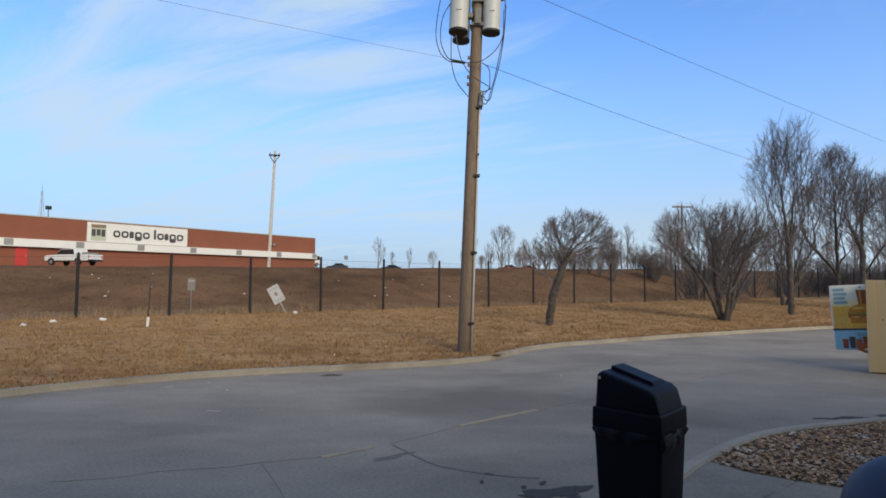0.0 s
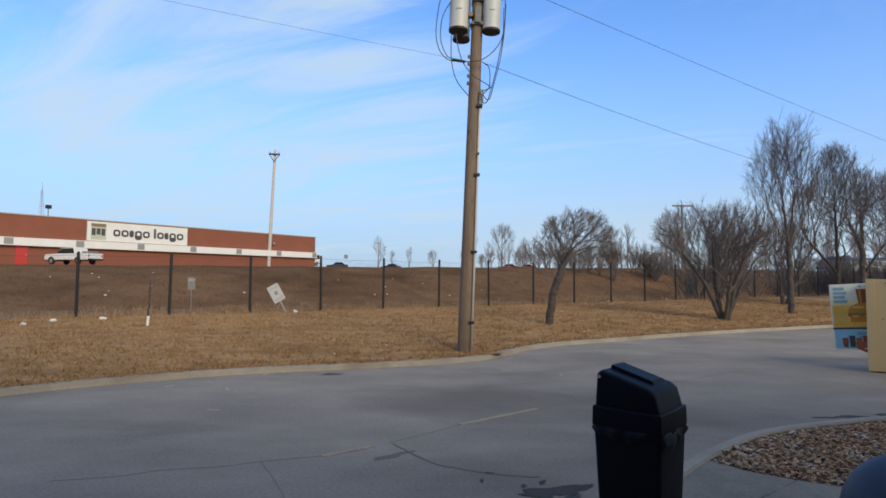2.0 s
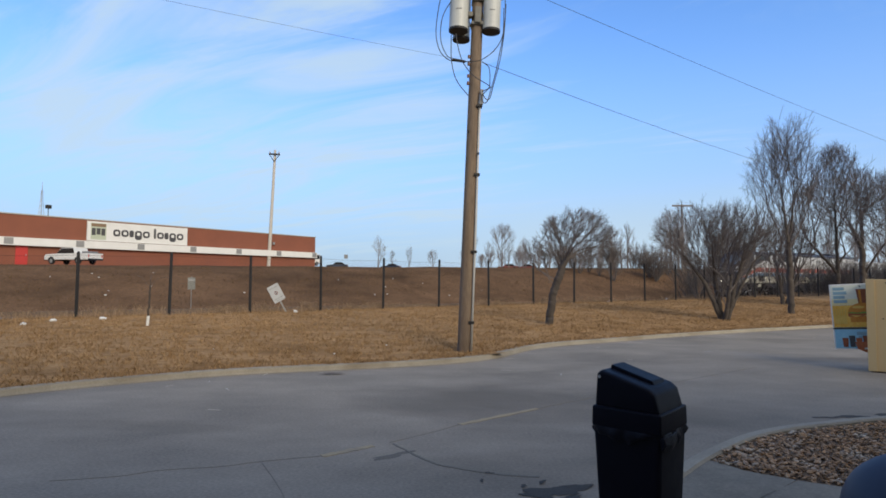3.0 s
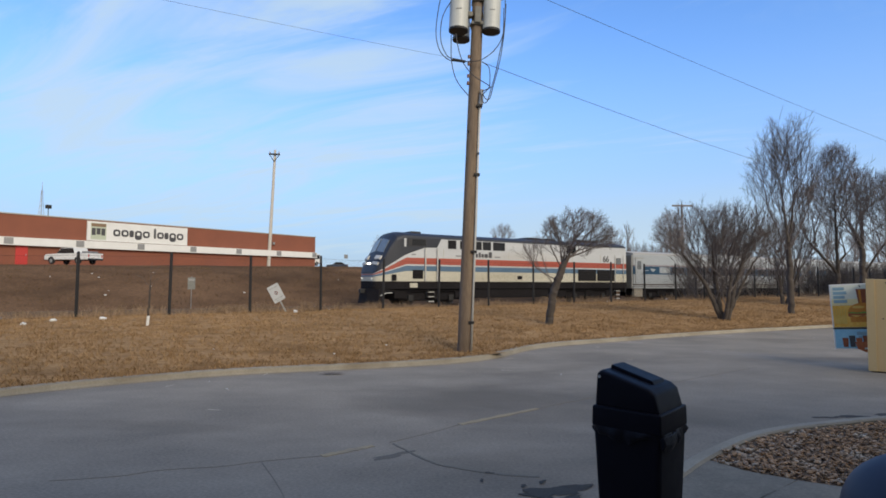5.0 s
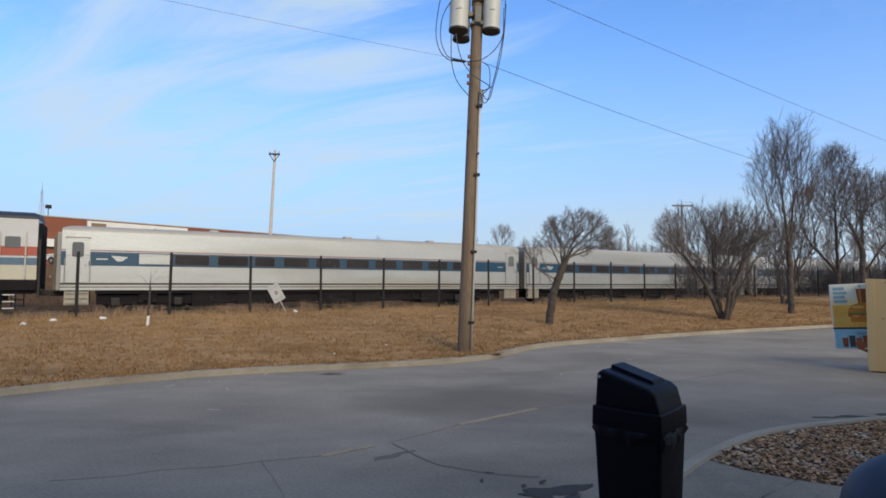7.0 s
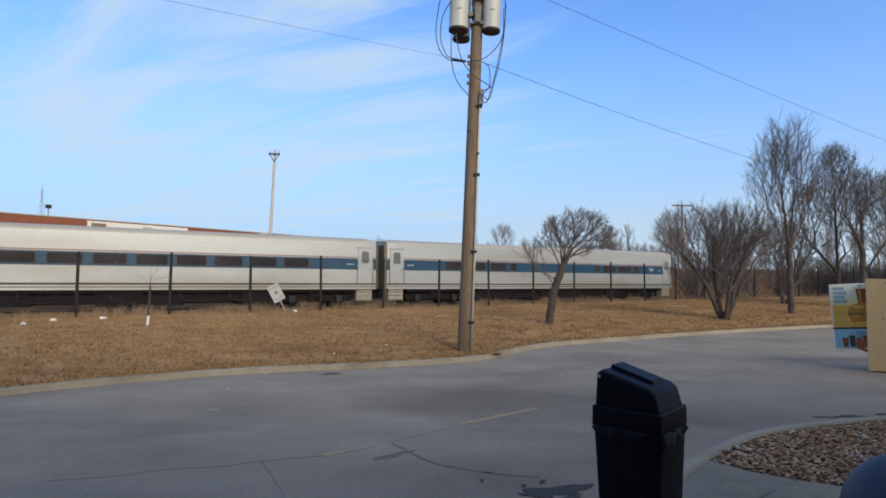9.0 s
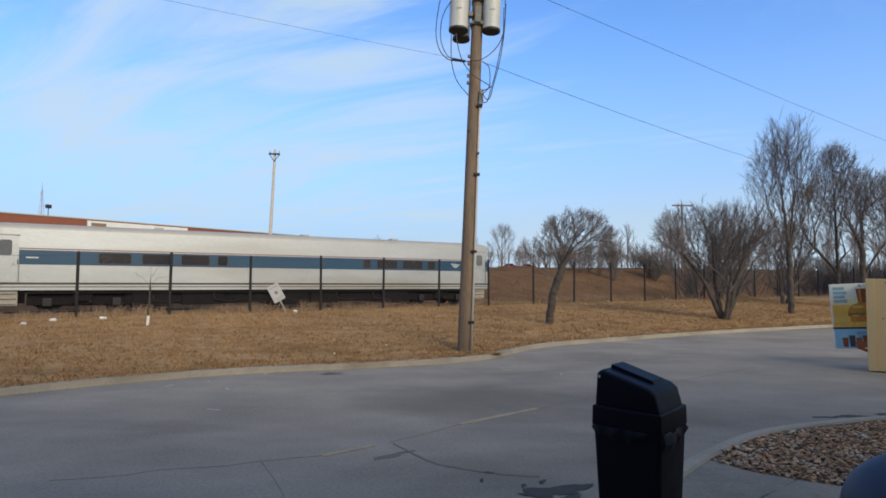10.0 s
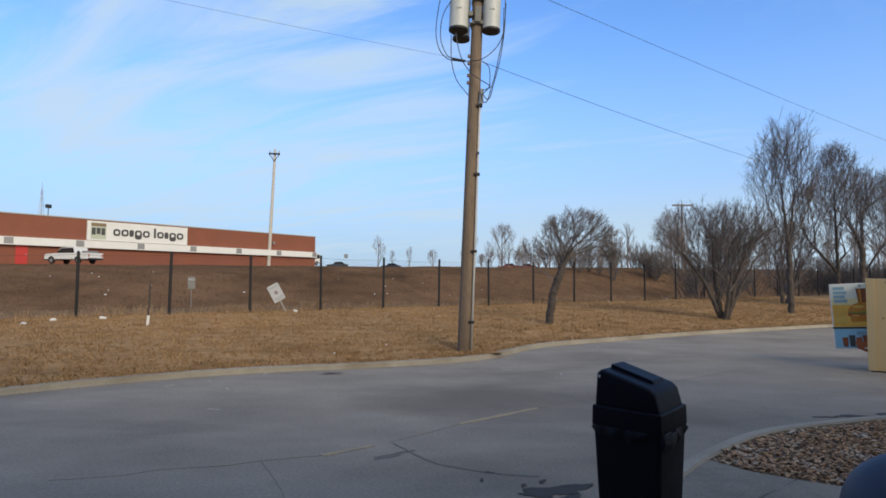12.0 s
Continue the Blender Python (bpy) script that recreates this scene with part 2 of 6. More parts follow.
M_LIVERY_CREAM = surface("grimy_white_livery", (0.44, 0.42, 0.33), (0.56, 0.54, 0.46), 0.6, 0.55, 0, 0.04, 12, 0.004, (0.36, 0.31, 0.22), 0.6, stretch=(0.4, 1, 2.2))
M_LIVERY_RED = surface("faded_red_livery", (0.3, 0.06, 0.038), (0.38, 0.085, 0.055), 0.6, 0.5, 0, 0.02, 12)
M_LIVERY_BLUE = surface("faded_blue_livery", (0.065, 0.125, 0.2), (0.095, 0.165, 0.25), 0.6, 0.5, 0, 0.02, 12)
M_COACH_BLUE = surface("coach_blue_band", (0.008, 0.049, 0.106), (0.015, 0.07, 0.136), 0.6, 0.45, 0, 0.02, 12)
# the sky's reflection in the windscreen is painted as a blue-grey base colour
M_SKYSCREEN = surface("sky_grey_windscreen", (0.1, 0.12, 0.14), (0.16, 0.185, 0.21), 0.6, 0.12, 0, 0, 20)
M_ROOF_DARK = surface("dark_blue_roof", (0.014, 0.017, 0.027), (0.026, 0.03, 0.042), 0.8, 0.55, 0, 0.04, 14)
M_FRAME = surface("grimy_black_frame", (0.008, 0.007, 0.008), (0.019, 0.017, 0.018), 1.2, 0.8, 0, 0.1, 14)
M_FRAME.node_tree.nodes["Principled BSDF"].inputs["Specular IOR Level"].default_value = 0.12
M_COACH = surface("brushed_stainless", (0.4, 0.424, 0.438), (0.53, 0.558, 0.572), 0.5, 0.42, 0.5, 0.06, 12, 0.004, (0.36, 0.34, 0.29), 0.7, stretch=(0.4, 1, 2.2))
M_COACHPANE = surface("tinted_coach_glass", (0.017, 0.015, 0.018), (0.036, 0.032, 0.036), 0.8, 0.25, 0, 0, 20)
M_COACH_ROOF = surface("grey_roof", (0.33, 0.315, 0.28), (0.43, 0.41, 0.37), 0.6, 0.6, 0.1, 0.06, 12)
M_MAROON = surface("thin_red_stripe", (0.21, 0.12, 0.13), (0.29, 0.19, 0.195), 0.8, 0.6, 0, 0.02, 12)
M_RUBBER = surface("black_rubber", (0.015, 0.015, 0.015), (0.03, 0.03, 0.03), 4, 0.85, 0, 0.1, 30)
M_DIAPH = surface("brown_diaphragm", (0.05, 0.04, 0.033), (0.1, 0.08, 0.06), 2, 0.85, 0, 0.2, 20)
M_GANGWAY = surface("dusty_gangway", (0.11, 0.098, 0.085), (0.2, 0.178, 0.15), 2, 0.85, 0, 0.2, 20)
M_TIE = surface("creosoted_tie", (0.045, 0.036, 0.03), (0.1, 0.08, 0.065), 4, 0.95, 0, 0.5, 30)
M_RAIL = surface("rail_steel", (0.12, 0.085, 0.065), (0.2, 0.15, 0.12), 4, 0.6, 0.6, 0.1, 30)
M_LITTER = surface("white_litter", (0.62, 0.62, 0.6), (0.78, 0.78, 0.76), 6, 0.6, 0, 0.3, 30)
M_STONE = surface("river_stone", (0.12, 0.062, 0.028), (0.5, 0.31, 0.165), 14, 0.8, 0, 0.3, 60, 0.004, (0.55, 0.48, 0.38), 0.8, spread=0.5)
M_STONES = islands(surface("river_stones", (0.12, 0.062, 0.028), (0.5, 0.31, 0.165), 14, 0.8, 0, 0.3, 60, 0.004, (0.55, 0.48, 0.38), 0.8), 0.5)
M_SOIL = surface("bare_soil", (0.09, 0.062, 0.04), (0.17, 0.115, 0.07), 3, 0.95, 0, 0.6, 30, 0.02)
M_CARPAINT = surface("dark_blue_car_paint", (0.018, 0.026, 0.05), (0.026, 0.036, 0.066), 2, 0.6, 0.0, 0, 20)
M_LAMP = bpy.data.materials.new("headlight_glow")
M_LAMP.use_nodes = True
M_LAMP.node_tree.nodes["Principled BSDF"].inputs["Emission Color"].default_value = (1, 0.95, 0.85, 1)
M_LAMP.node_tree.nodes["Principled BSDF"].inputs["Emission Strength"].default_value = 3.5


# ---------- mesh helpers ----------
def box_bm(x0, x1, y0, y1, z0, z1, bevel=0.0, bm=None):
    own = bmesh.new()
    bmesh.ops.create_cube(own, size=1)
    for v in own.verts:
        v.co = Vector((x0 + (v.co.x + 0.5) * (x1 - x0), y0 + (v.co.y + 0.5) * (y1 - y0), z0 + (v.co.z + 0.5) * (z1 - z0)))
    if bevel:
        bmesh.ops.bevel(own, geom=own.edges[:], offset=bevel, segments=2, affect="EDGES", profile=0.7)
    if bm is None:
        return own
    return merge(bm, own)


def merge(bm, other):
    me = bpy.data.meshes.new("tmp")
    other.to_mesh(me)
    other.free()
    bm.from_mesh(me)
    bpy.data.meshes.remove(me)
    return bm


def rod_bm(a, b, r0, r1=None, seg=10, bm=None):
    r1 = r0 if r1 is None else r1
    a, b = Vector(a), Vector(b)
    own = bmesh.new()
    bmesh.ops.create_cone(own, cap_ends=True, segments=seg, radius1=r0, radius2=r1, depth=(b - a).length)
    q = (b - a).to_track_quat("Z", "Y").to_matrix().to_4x4()
    bmesh.ops.transform(own, matrix=Matrix.Translation((a + b) / 2) @ q, verts=own.verts)
    if bm is None:
        return own
    return merge(bm, own)


def tube_bm(points, r, seg=6):
    """A round cable through the points."""
    pts = [Vector(p) for p in points]
    bm = bmesh.new()
    rings = []
    for i, p in enumerate(pts):
        t = (pts[min(i + 1, len(pts) - 1)] - pts[max(i - 1, 0)]).normalized()
        u = t.cross(Vector((0.13, 0.31, 0.94))).normalized()
        w = t.cross(u)
        rings.append([bm.verts.new(p + r * (math.cos(k * math.tau / seg) * u + math.sin(k * math.tau / seg) * w)) for k in range(seg)])
    for r0, r1 in zip(rings, rings[1:]):
        for k in range(seg):
            bm.faces.new((r0[k], r0[(k + 1) % seg], r1[(k + 1) % seg], r1[k]))
    bm.faces.new(rings[0][::-1]); bm.faces.new(rings[-1])
    return bm


def prism_bm(outline, depth):
    """A flat plate: outline of (x, z) from y = 0 to depth."""
    bm = bmesh.new()
    f = [bm.verts.new((x, 0, z)) for x, z in outline]
    b = [bm.verts.new((x, depth, z)) for x, z in outline]
    bm.faces.new(f); bm.faces.new(b[::-1])
    for i in range(len(f)):
        j = (i + 1) % len(f)
        bm.faces.new((f[j], f[i], b[i], b[j]))
    bmesh.ops.recalc_face_normals(bm, faces=bm.faces)
    return bm


def link(name, bm, material, parent=None, label="", smooth=False):
    me = bpy.data.meshes.new(name)
    bm.to_mesh(me)
    bm.free()
    for m in material if isinstance(material, (list, tuple)) else [material]:
        me.materials.append(m)
    if smooth:
        for p in me.polygons:
            p.use_smooth = True
    ob = new(name, me)
    if parent:
        ob.parent = parent
    if label:
        ob["label"] = label
    return ob


def part(name, bm, material, parent, label="", smooth=False):
    return link(name, bm, material, parent, label, smooth)


def raw(name, verts, faces, material, parent=None, smooth=False):
    me = bpy.data.meshes.new(name)
    me.from_pydata(verts, [], faces)
    for m in material if isinstance(material, (list, tuple)) else [material]:
        me.materials.append(m)
    if smooth:
        for p in me.polygons:
            p.use_smooth = True
    ob = new(name, me)
    if parent:
        ob.parent = parent
    return ob


def root(name, m, label, category, group=""):
    ob = new(name)
    ob.empty_display_size = 0.2
    ob.matrix_world = m
    return tagged(ob, label, category, group)


def rounded(w, h, r, n=4):
    """Outline of a rectangle with rounded corners, centred on 0."""
    pts = []
    for cx, cz, a0 in ((w / 2 - r, h / 2 - r, 0), (-w / 2 + r, h / 2 - r, 90), (-w / 2 + r, -h / 2 + r, 180), (w / 2 - r, -h / 2 + r, 270)):
        for k in range(n + 1):
            a = radians(a0 + 90 * k / n)
            pts.append((cx + r * math.cos(a), cz + r * math.sin(a)))
    return pts


# ---------- plan: along the track (s) and away from it (n) ----------
HEAD = 30.9
DS = Vector((math.cos(radians(HEAD)), math.sin(radians(HEAD)), 0))
DN = Vector((-math.sin(radians(HEAD)), math.cos(radians(HEAD)), 0))
RAIL_Z, TRACK_N = -0.04, 30.96


def at(s, n, z=0.0):
    return DS * s + DN * n + Vector((0, 0, z))


def fence_at(s, z=0.0, d=0.0):
    """A point of the fence line, d metres beyond it."""
    return at(s, 19.52 - 0.004 * s + d, z)


def sn(x, y):
    return x * DS.x + y * DS.y, x * DN.x + y * DN.y


KERB_S = (-80, -30, -12.2, -6.45, -3.1, -1.06, -0.18, 0.91, 2.12, 3.35, 4.57, 5.58, 6.57, 7.33, 8.3, 9.5, 10.8, 13.6, 16.8, 20.9, 26.4, 39.5, 120)
KERB_N = (-30, -9, 2.2, 6.2, 8.3, 9.15, 9.3, 9.4, 9.34, 9.02, 8.81, 8.68, 8.85, 9.36, 9.83, 9.92, 9.92, 10.02, 9.91, 9.55, 9.16, 7.9, -4)


def kerb_n(s):
    return sum(float(np.interp(s + k * 0.35, KERB_S, KERB_N)) for k in (-2, -1, 0, 1, 2)) / 5


PROFILE_N = (6, 9, 14, 19.5, 23, 26.5, 28.2, 33.7, 35.2, 36.5, 40, 44, 48, 52, 79, 112, 162, 3000)
PROFILE_Z = (0.07, 0.1, 0.27, 0.36, 0.1, -0.12, -0.18, -0.18, -0.4, -0.3, 0.5, 1.6, 2.3, 2.45, 3.05, 3.7, 4.0, 4.0)


def height(s, n):
    z = float(np.interp(n, PROFILE_N, PROFILE_Z))
    if n > 34:
        k = min(1, max(0, n - 36) / 12) * max(0, 1 - max(0, n - 60) / 60)
        z += k * 0.012 * max(-40, min(90, s))
        z += 0.16 * k * noise.noise((s * 0.13, n * 0.13, 0.0))
    if n < 25:
        z += 0.006 * max(-15, min(50, s)) * min(1, max(0, n - kerb_n(s)) / 8) * min(1, (25 - n) / 3)
        z += 0.035 * min(1, max(0, n - kerb_n(s)) / 2) * noise.noise((s * 0.5, n * 0.5, 3.0))
        v = min(1, max(0, n - kerb_n(s) - 0.15) / 1.6)
        z = 0.07 + (z - 0.07) * v * v * (3 - 2 * v)      # the lawn meets the kerb's back
    return z


def ground_z(x, y):
    return height(*sn(x, y))


# ---------- ground, lot, kerbs ----------
def build_ground():
    ss = [-3000, -1200, -500, -250, -140, -100, -80] + list(np.arange(-60, 110, 1.0)) + [120, 140, 180, 260, 500, 1200, 3000]
    vs = [-3000, -500, -120, -60, -30, -15, 0.1, 0.13, 0.3] + list(np.arange(0.5, 26, 0.5)) + list(np.arange(26, 60, 1.0)) + [65, 72, 80, 90, 105, 130, 170, 260, 600, 3000]
    verts, faces = [], []
    for s in ss:
        k = kerb_n(s)
        for v in vs:
            verts.append(tuple(at(s, k + v, -0.35 if v < 0.12 else height(s, k + v))))
    w = len(vs)
    for i in range(len(ss) - 1):
        for j in range(w - 1):
            a0 = i * w + j
            faces.append((a0, a0 + w, a0 + w + 1, a0 + 1))
    g = raw("ground", verts, faces, [M_GRASS, M_BANK, M_BALLAST], smooth=True)
    for i, p in enumerate(g.data.polygons):
        n = sn(p.center.x, p.center.y)[1]
        p.material_index = 0 if n < 21.5 else 2 if 28.1 < n < 33.8 else 1
    tagged(g, "dead brown winter grass rising to a rough bank beyond the railway", "ground", kind="structure")


M_BANK = surface("rough_bank_grass", (0.085, 0.052, 0.033), (0.22, 0.135, 0.08), 0.35, 0.95, 0, 0.9, 7, 0.12, (0.06, 0.04, 0.027), 0.75)
M_BANK.node_tree.nodes["Principled BSDF"].inputs["Specular IOR Level"].default_value = 0.0
build_ground()


def build_lot():
    ss = list(np.arange(-80, 121, 0.5))
    vs = [0.0, -0.3, -1, -2, -4, -8, -16, -40, -90]
    verts, faces = [], []
    for s in ss:
        k = kerb_n(s)
        for v in vs:
            verts.append(tuple(at(s, k + v, 0.0)))
    w = len(vs)
    for i in range(len(ss) - 1):
        for j in range(w - 1):
            a0 = i * w + j
            faces.append((a0, a0 + 1, a0 + w + 1, a0 + w))
    lot = raw("parking_lot", verts, faces, M_LOT)
    tagged(lot, "worn grey concrete driveway with stains and cracks", "driveway", kind="structure")


build_lot()


def sweep(path, profile, name, material):
    """Sweep a closed (out, up) profile along points in plan; out points left of the way."""
    verts, faces = [], []
    n, m = len(path), len(profile)
    for i, p in enumerate(path):
        t = (Vector(path[min(i + 1, n - 1)]) - Vector(path[max(i - 1, 0)])).normalized()
        o = Vector((-t.y, t.x, 0))
        for u, z in profile:
            verts.append(tuple(Vector((p[0], p[1], 0)) + o * u + Vector((0, 0, z))))
    for i in range(n - 1):
        for j in range(m):
            a0, a1 = i * m + j, i * m + (j + 1) % m
            faces.append((a0, a1, a1 + m, a0 + m))
    faces.append(tuple(range(m))[::-1])
    faces.append(tuple((n - 1) * m + j for j in range(m)))
    return raw(name, verts, faces, material)


KERB_PROFILE = [(-0.05, -0.3), (-0.05, 0.006), (-0.02, 0.03), (0.0, 0.07), (0.02, 0.082), (0.13, 0.084), (0.16, 0.07), (0.16, -0.3)]
kerb_path = [tuple(at(s, kerb_n(s)))[:2] for s in np.arange(-30, 60, 0.4)]
tagged(sweep(kerb_path, KERB_PROFILE, "kerb", M_KERB), "pale worn low concrete kerb along the dead lawn", "kerb", kind="structure")

# planted island with river stones, its kerb and the walk before it
ISLE = [(1.2, 3.55), (1.48, 3.98), (1.74, 4.28), (1.94, 4.5), (2.24, 4.79), (2.7, 5.18), (3.12, 5.44), (3.53, 5.62), (3.9, 5.74), (4.61, 5.95), (6.0, 6.1), (8.0, 6.1), (11, 5.8)]


def smooth_path(pts, n=6):
    out = []
    for i in range(len(pts) - 1):
        p = [Vector((*pts[max(0, min(len(pts) - 1, i + k))], 0)) for k in (-1, 0, 1, 2)]
        for j in range(n):
            t = j / n
            q = 0.5 * ((2 * p[1]) + (p[2] - p[0]) * t + (2 * p[0] - 5 * p[1] + 4 * p[2] - p[3]) * t * t + (3 * p[1] - p[0] - 3 * p[2] + p[3]) * t ** 3)
            out.append((q.x, q.y))
    return out + [pts[-1]]


isle_path = smooth_path(ISLE)
tagged(sweep(isle_path[::-1], [(-0.02, -0.3), (-0.02, 0.1), (0.01, 0.12), (0.1, 0.125), (0.12, 0.11), (0.125, -0.3)], "island_kerb", M_KERB_PALE), "curved pale concrete kerb round a stone bed", "kerb", kind="structure")


def island_front(x):
    return float(np.interp(x, (1.5, 2.0, 2.11, 2.25, 2.58, 2.76, 4.0, 8.0, 11.0), (4.65, 4.56, 4.46, 4.24, 4.0, 3.92, 3.6, 3.2, 3.0)))


def island_back(x):
    return float(np.interp(x, [p[0] for p in isle_path], [p[1] for p in isle_path])) - 0.16


def build_island():
    xs = [1.86 + 0.15 * i for i in range(61)]
    verts, faces = [], []
    for x in xs:
        for k in (0, 0.5, 1):
            verts.append((x, island_front(x) * (1 - k) + max(island_front(x), island_back(x)) * k, 0.095))
    for i in range(len(xs) - 1):
        for j in (0, 1):
            a0 = i * 3 + j
            faces.append((a0, a0 + 3, a0 + 4, a0 + 1))
    bed = tagged(raw("stone_bed", verts, faces, M_SOIL), "planting bed covered in mixed brown river stones", "stone bed", kind="structure")
    # concrete walk in two slabs before the bed
    for nm, xa, xb in (("walk_slab", 2.02, 2.5), ("walk_slab", 2.506, 4.9)):
        n = 12
        v, f = [], []
        for i in range(n + 1):
            x = xa + (xb - xa) * i / n
            for y, z in ((island_front(x) - 0.01, 0.11), (3.35, 0.11), (3.35, -0.2), (island_front(x) - 0.01, -0.2)):
                v.append((x - ((0.9 if xa < 2.3 else 0.95) if y == 3.35 else 0), y, z))
        for i in range(n):
            for j in range(4):
                a0, a1 = i * 4 + j, i * 4 + (j + 1) % 4
                f.append((a0, a1, a1 + 4, a0 + 4))
        f += [(3, 2, 1, 0), tuple(n * 4 + j for j in range(4))]
        part_ob = raw(nm, v, f, M_SLAB)
        tagged(part_ob, "grey concrete walk slab beside the stone bed", "pavement", kind="structure")
    return bed


stone_bed = build_island()


def stone_mesh(seed, name):
    rng = random.Random(seed)
    bm = bmesh.new()
    bmesh.ops.create_icosphere(bm, subdivisions=0, radius=1)
    for v in bm.verts:
        v.co *= rng.uniform(0.75, 1.3)
        v.co.z *= 0.6
        v.co.x *= 1.35
    me = bpy.data.meshes.new(name)
    bm.to_mesh(me)
    bm.free()
    return me


def build_stones():
    rng = random.Random(4)
    shapes = [stone_mesh(k, "stone") for k in range(6)]
    for me in shapes:
        me.materials.append(M_STONE)
    spots = []
    x = 1.9
    while x < 6.6:
        y0, y1 = island_front(x) + 0.04, island_back(x) - 0.03
        y = y0
        while y < y1:
            spots.append((x + rng.uniform(-0.03, 0.03), y + rng.uniform(-0.03, 0.03)))
            y += 0.029
        x += 0.03
    near = [p for p in spots if p[0] < 3.05]
    rng.shuffle(near)
    chosen = set(near[:300])
    for p in near[:300]:
        ob = new("stone", shapes[rng.randrange(6)])
        ob.parent = stone_bed
        ob.matrix_local = pose(p[0], p[1], 0.1 + rng.uniform(0, 0.025), rng.uniform(-25, 25), rng.uniform(-25, 25), rng.uniform(0, 360)) @ Matrix.Scale(rng.uniform(0.008, 0.019), 4)
    V, F = [], []
    base = [[v.co.copy() for v in me.vertices] for me in shapes]
    tris = [[tuple(p.vertices) for p in me.polygons] for me in shapes]
    for p in spots:
        if p in chosen:
            continue
        k = rng.randrange(6)
        m = pose(p[0], p[1], 0.1 + rng.uniform(0, 0.025), rng.uniform(-25, 25), rng.uniform(-25, 25), rng.uniform(0, 360)) @ Matrix.Scale(rng.uniform(0.008, 0.019), 4)
        o = len(V)
        V += [tuple(m @ v) for v in base[k]]
        F += [tuple(i + o for i in t) for t in tris[k]]
    tagged(raw("loose_stones", V, F, M_STONES, stone_bed, False), kind="stuff")


def strip(points, width, z, name, material, seed=0, ragged=0.0):
    """A thin flat band along points in plan, 3 mm thick."""
    rng = random.Random(seed)
    v, f = [], []
    n = len(points)
    for i, p in enumerate(points):
        t = (Vector((*points[min(i + 1, n - 1)], 0)) - Vector((*points[max(i - 1, 0)], 0))).normalized()
        o = Vector((-t.y, t.x, 0))
        for k in (-1, 1):
            q = Vector((*p, z)) + o * k * width * 0.5 * (1 + rng.uniform(-ragged, ragged))
            v += [tuple(q), tuple(q - Vector((0, 0, 0.02)))]
    for i in range(n - 1):
        b0, b1 = i * 4, i * 4 + 4
        f += [(b0, b1, b1 + 2, b0 + 2), (b0, b0 + 1, b1 + 1, b1), (b0 + 2, b1 + 2, b1 + 3, b0 + 3)]
    f += [(0, 2, 3, 1), tuple((n - 1) * 4 + k for k in (0, 1, 3, 2))]
    return raw(name, v, f, material)


def line_pts(a, b, n):
    return [(a[0] + (b[0] - a[0]) * i / n, a[1] + (b[1] - a[1]) * i / n) for i in range(n + 1)]


def blob(cx, cy, rx, ry, z, name, material, seed, turn=0.0):
    rng = random.Random(seed)
    n = 26
    ph = [rng.uniform(0, 6.28) for _ in range(4)]
    v = []
    for i in range(n):
        a = i * math.tau / n
        r = 1 + 0.22 * math.sin(2 * a + ph[0]) + 0.2 * math.sin(3 * a + ph[1]) + 0.13 * math.sin(5 * a + ph[2]) + 0.08 * math.sin(9 * a + ph[3])
        x, y = rx * r * math.cos(a), ry * r * math.sin(a)
        v.append((cx + x * math.cos(turn) - y * math.sin(turn), cy + x * math.sin(turn) + y * math.cos(turn), z))
    return raw(name, v, [tuple(range(n))], material)


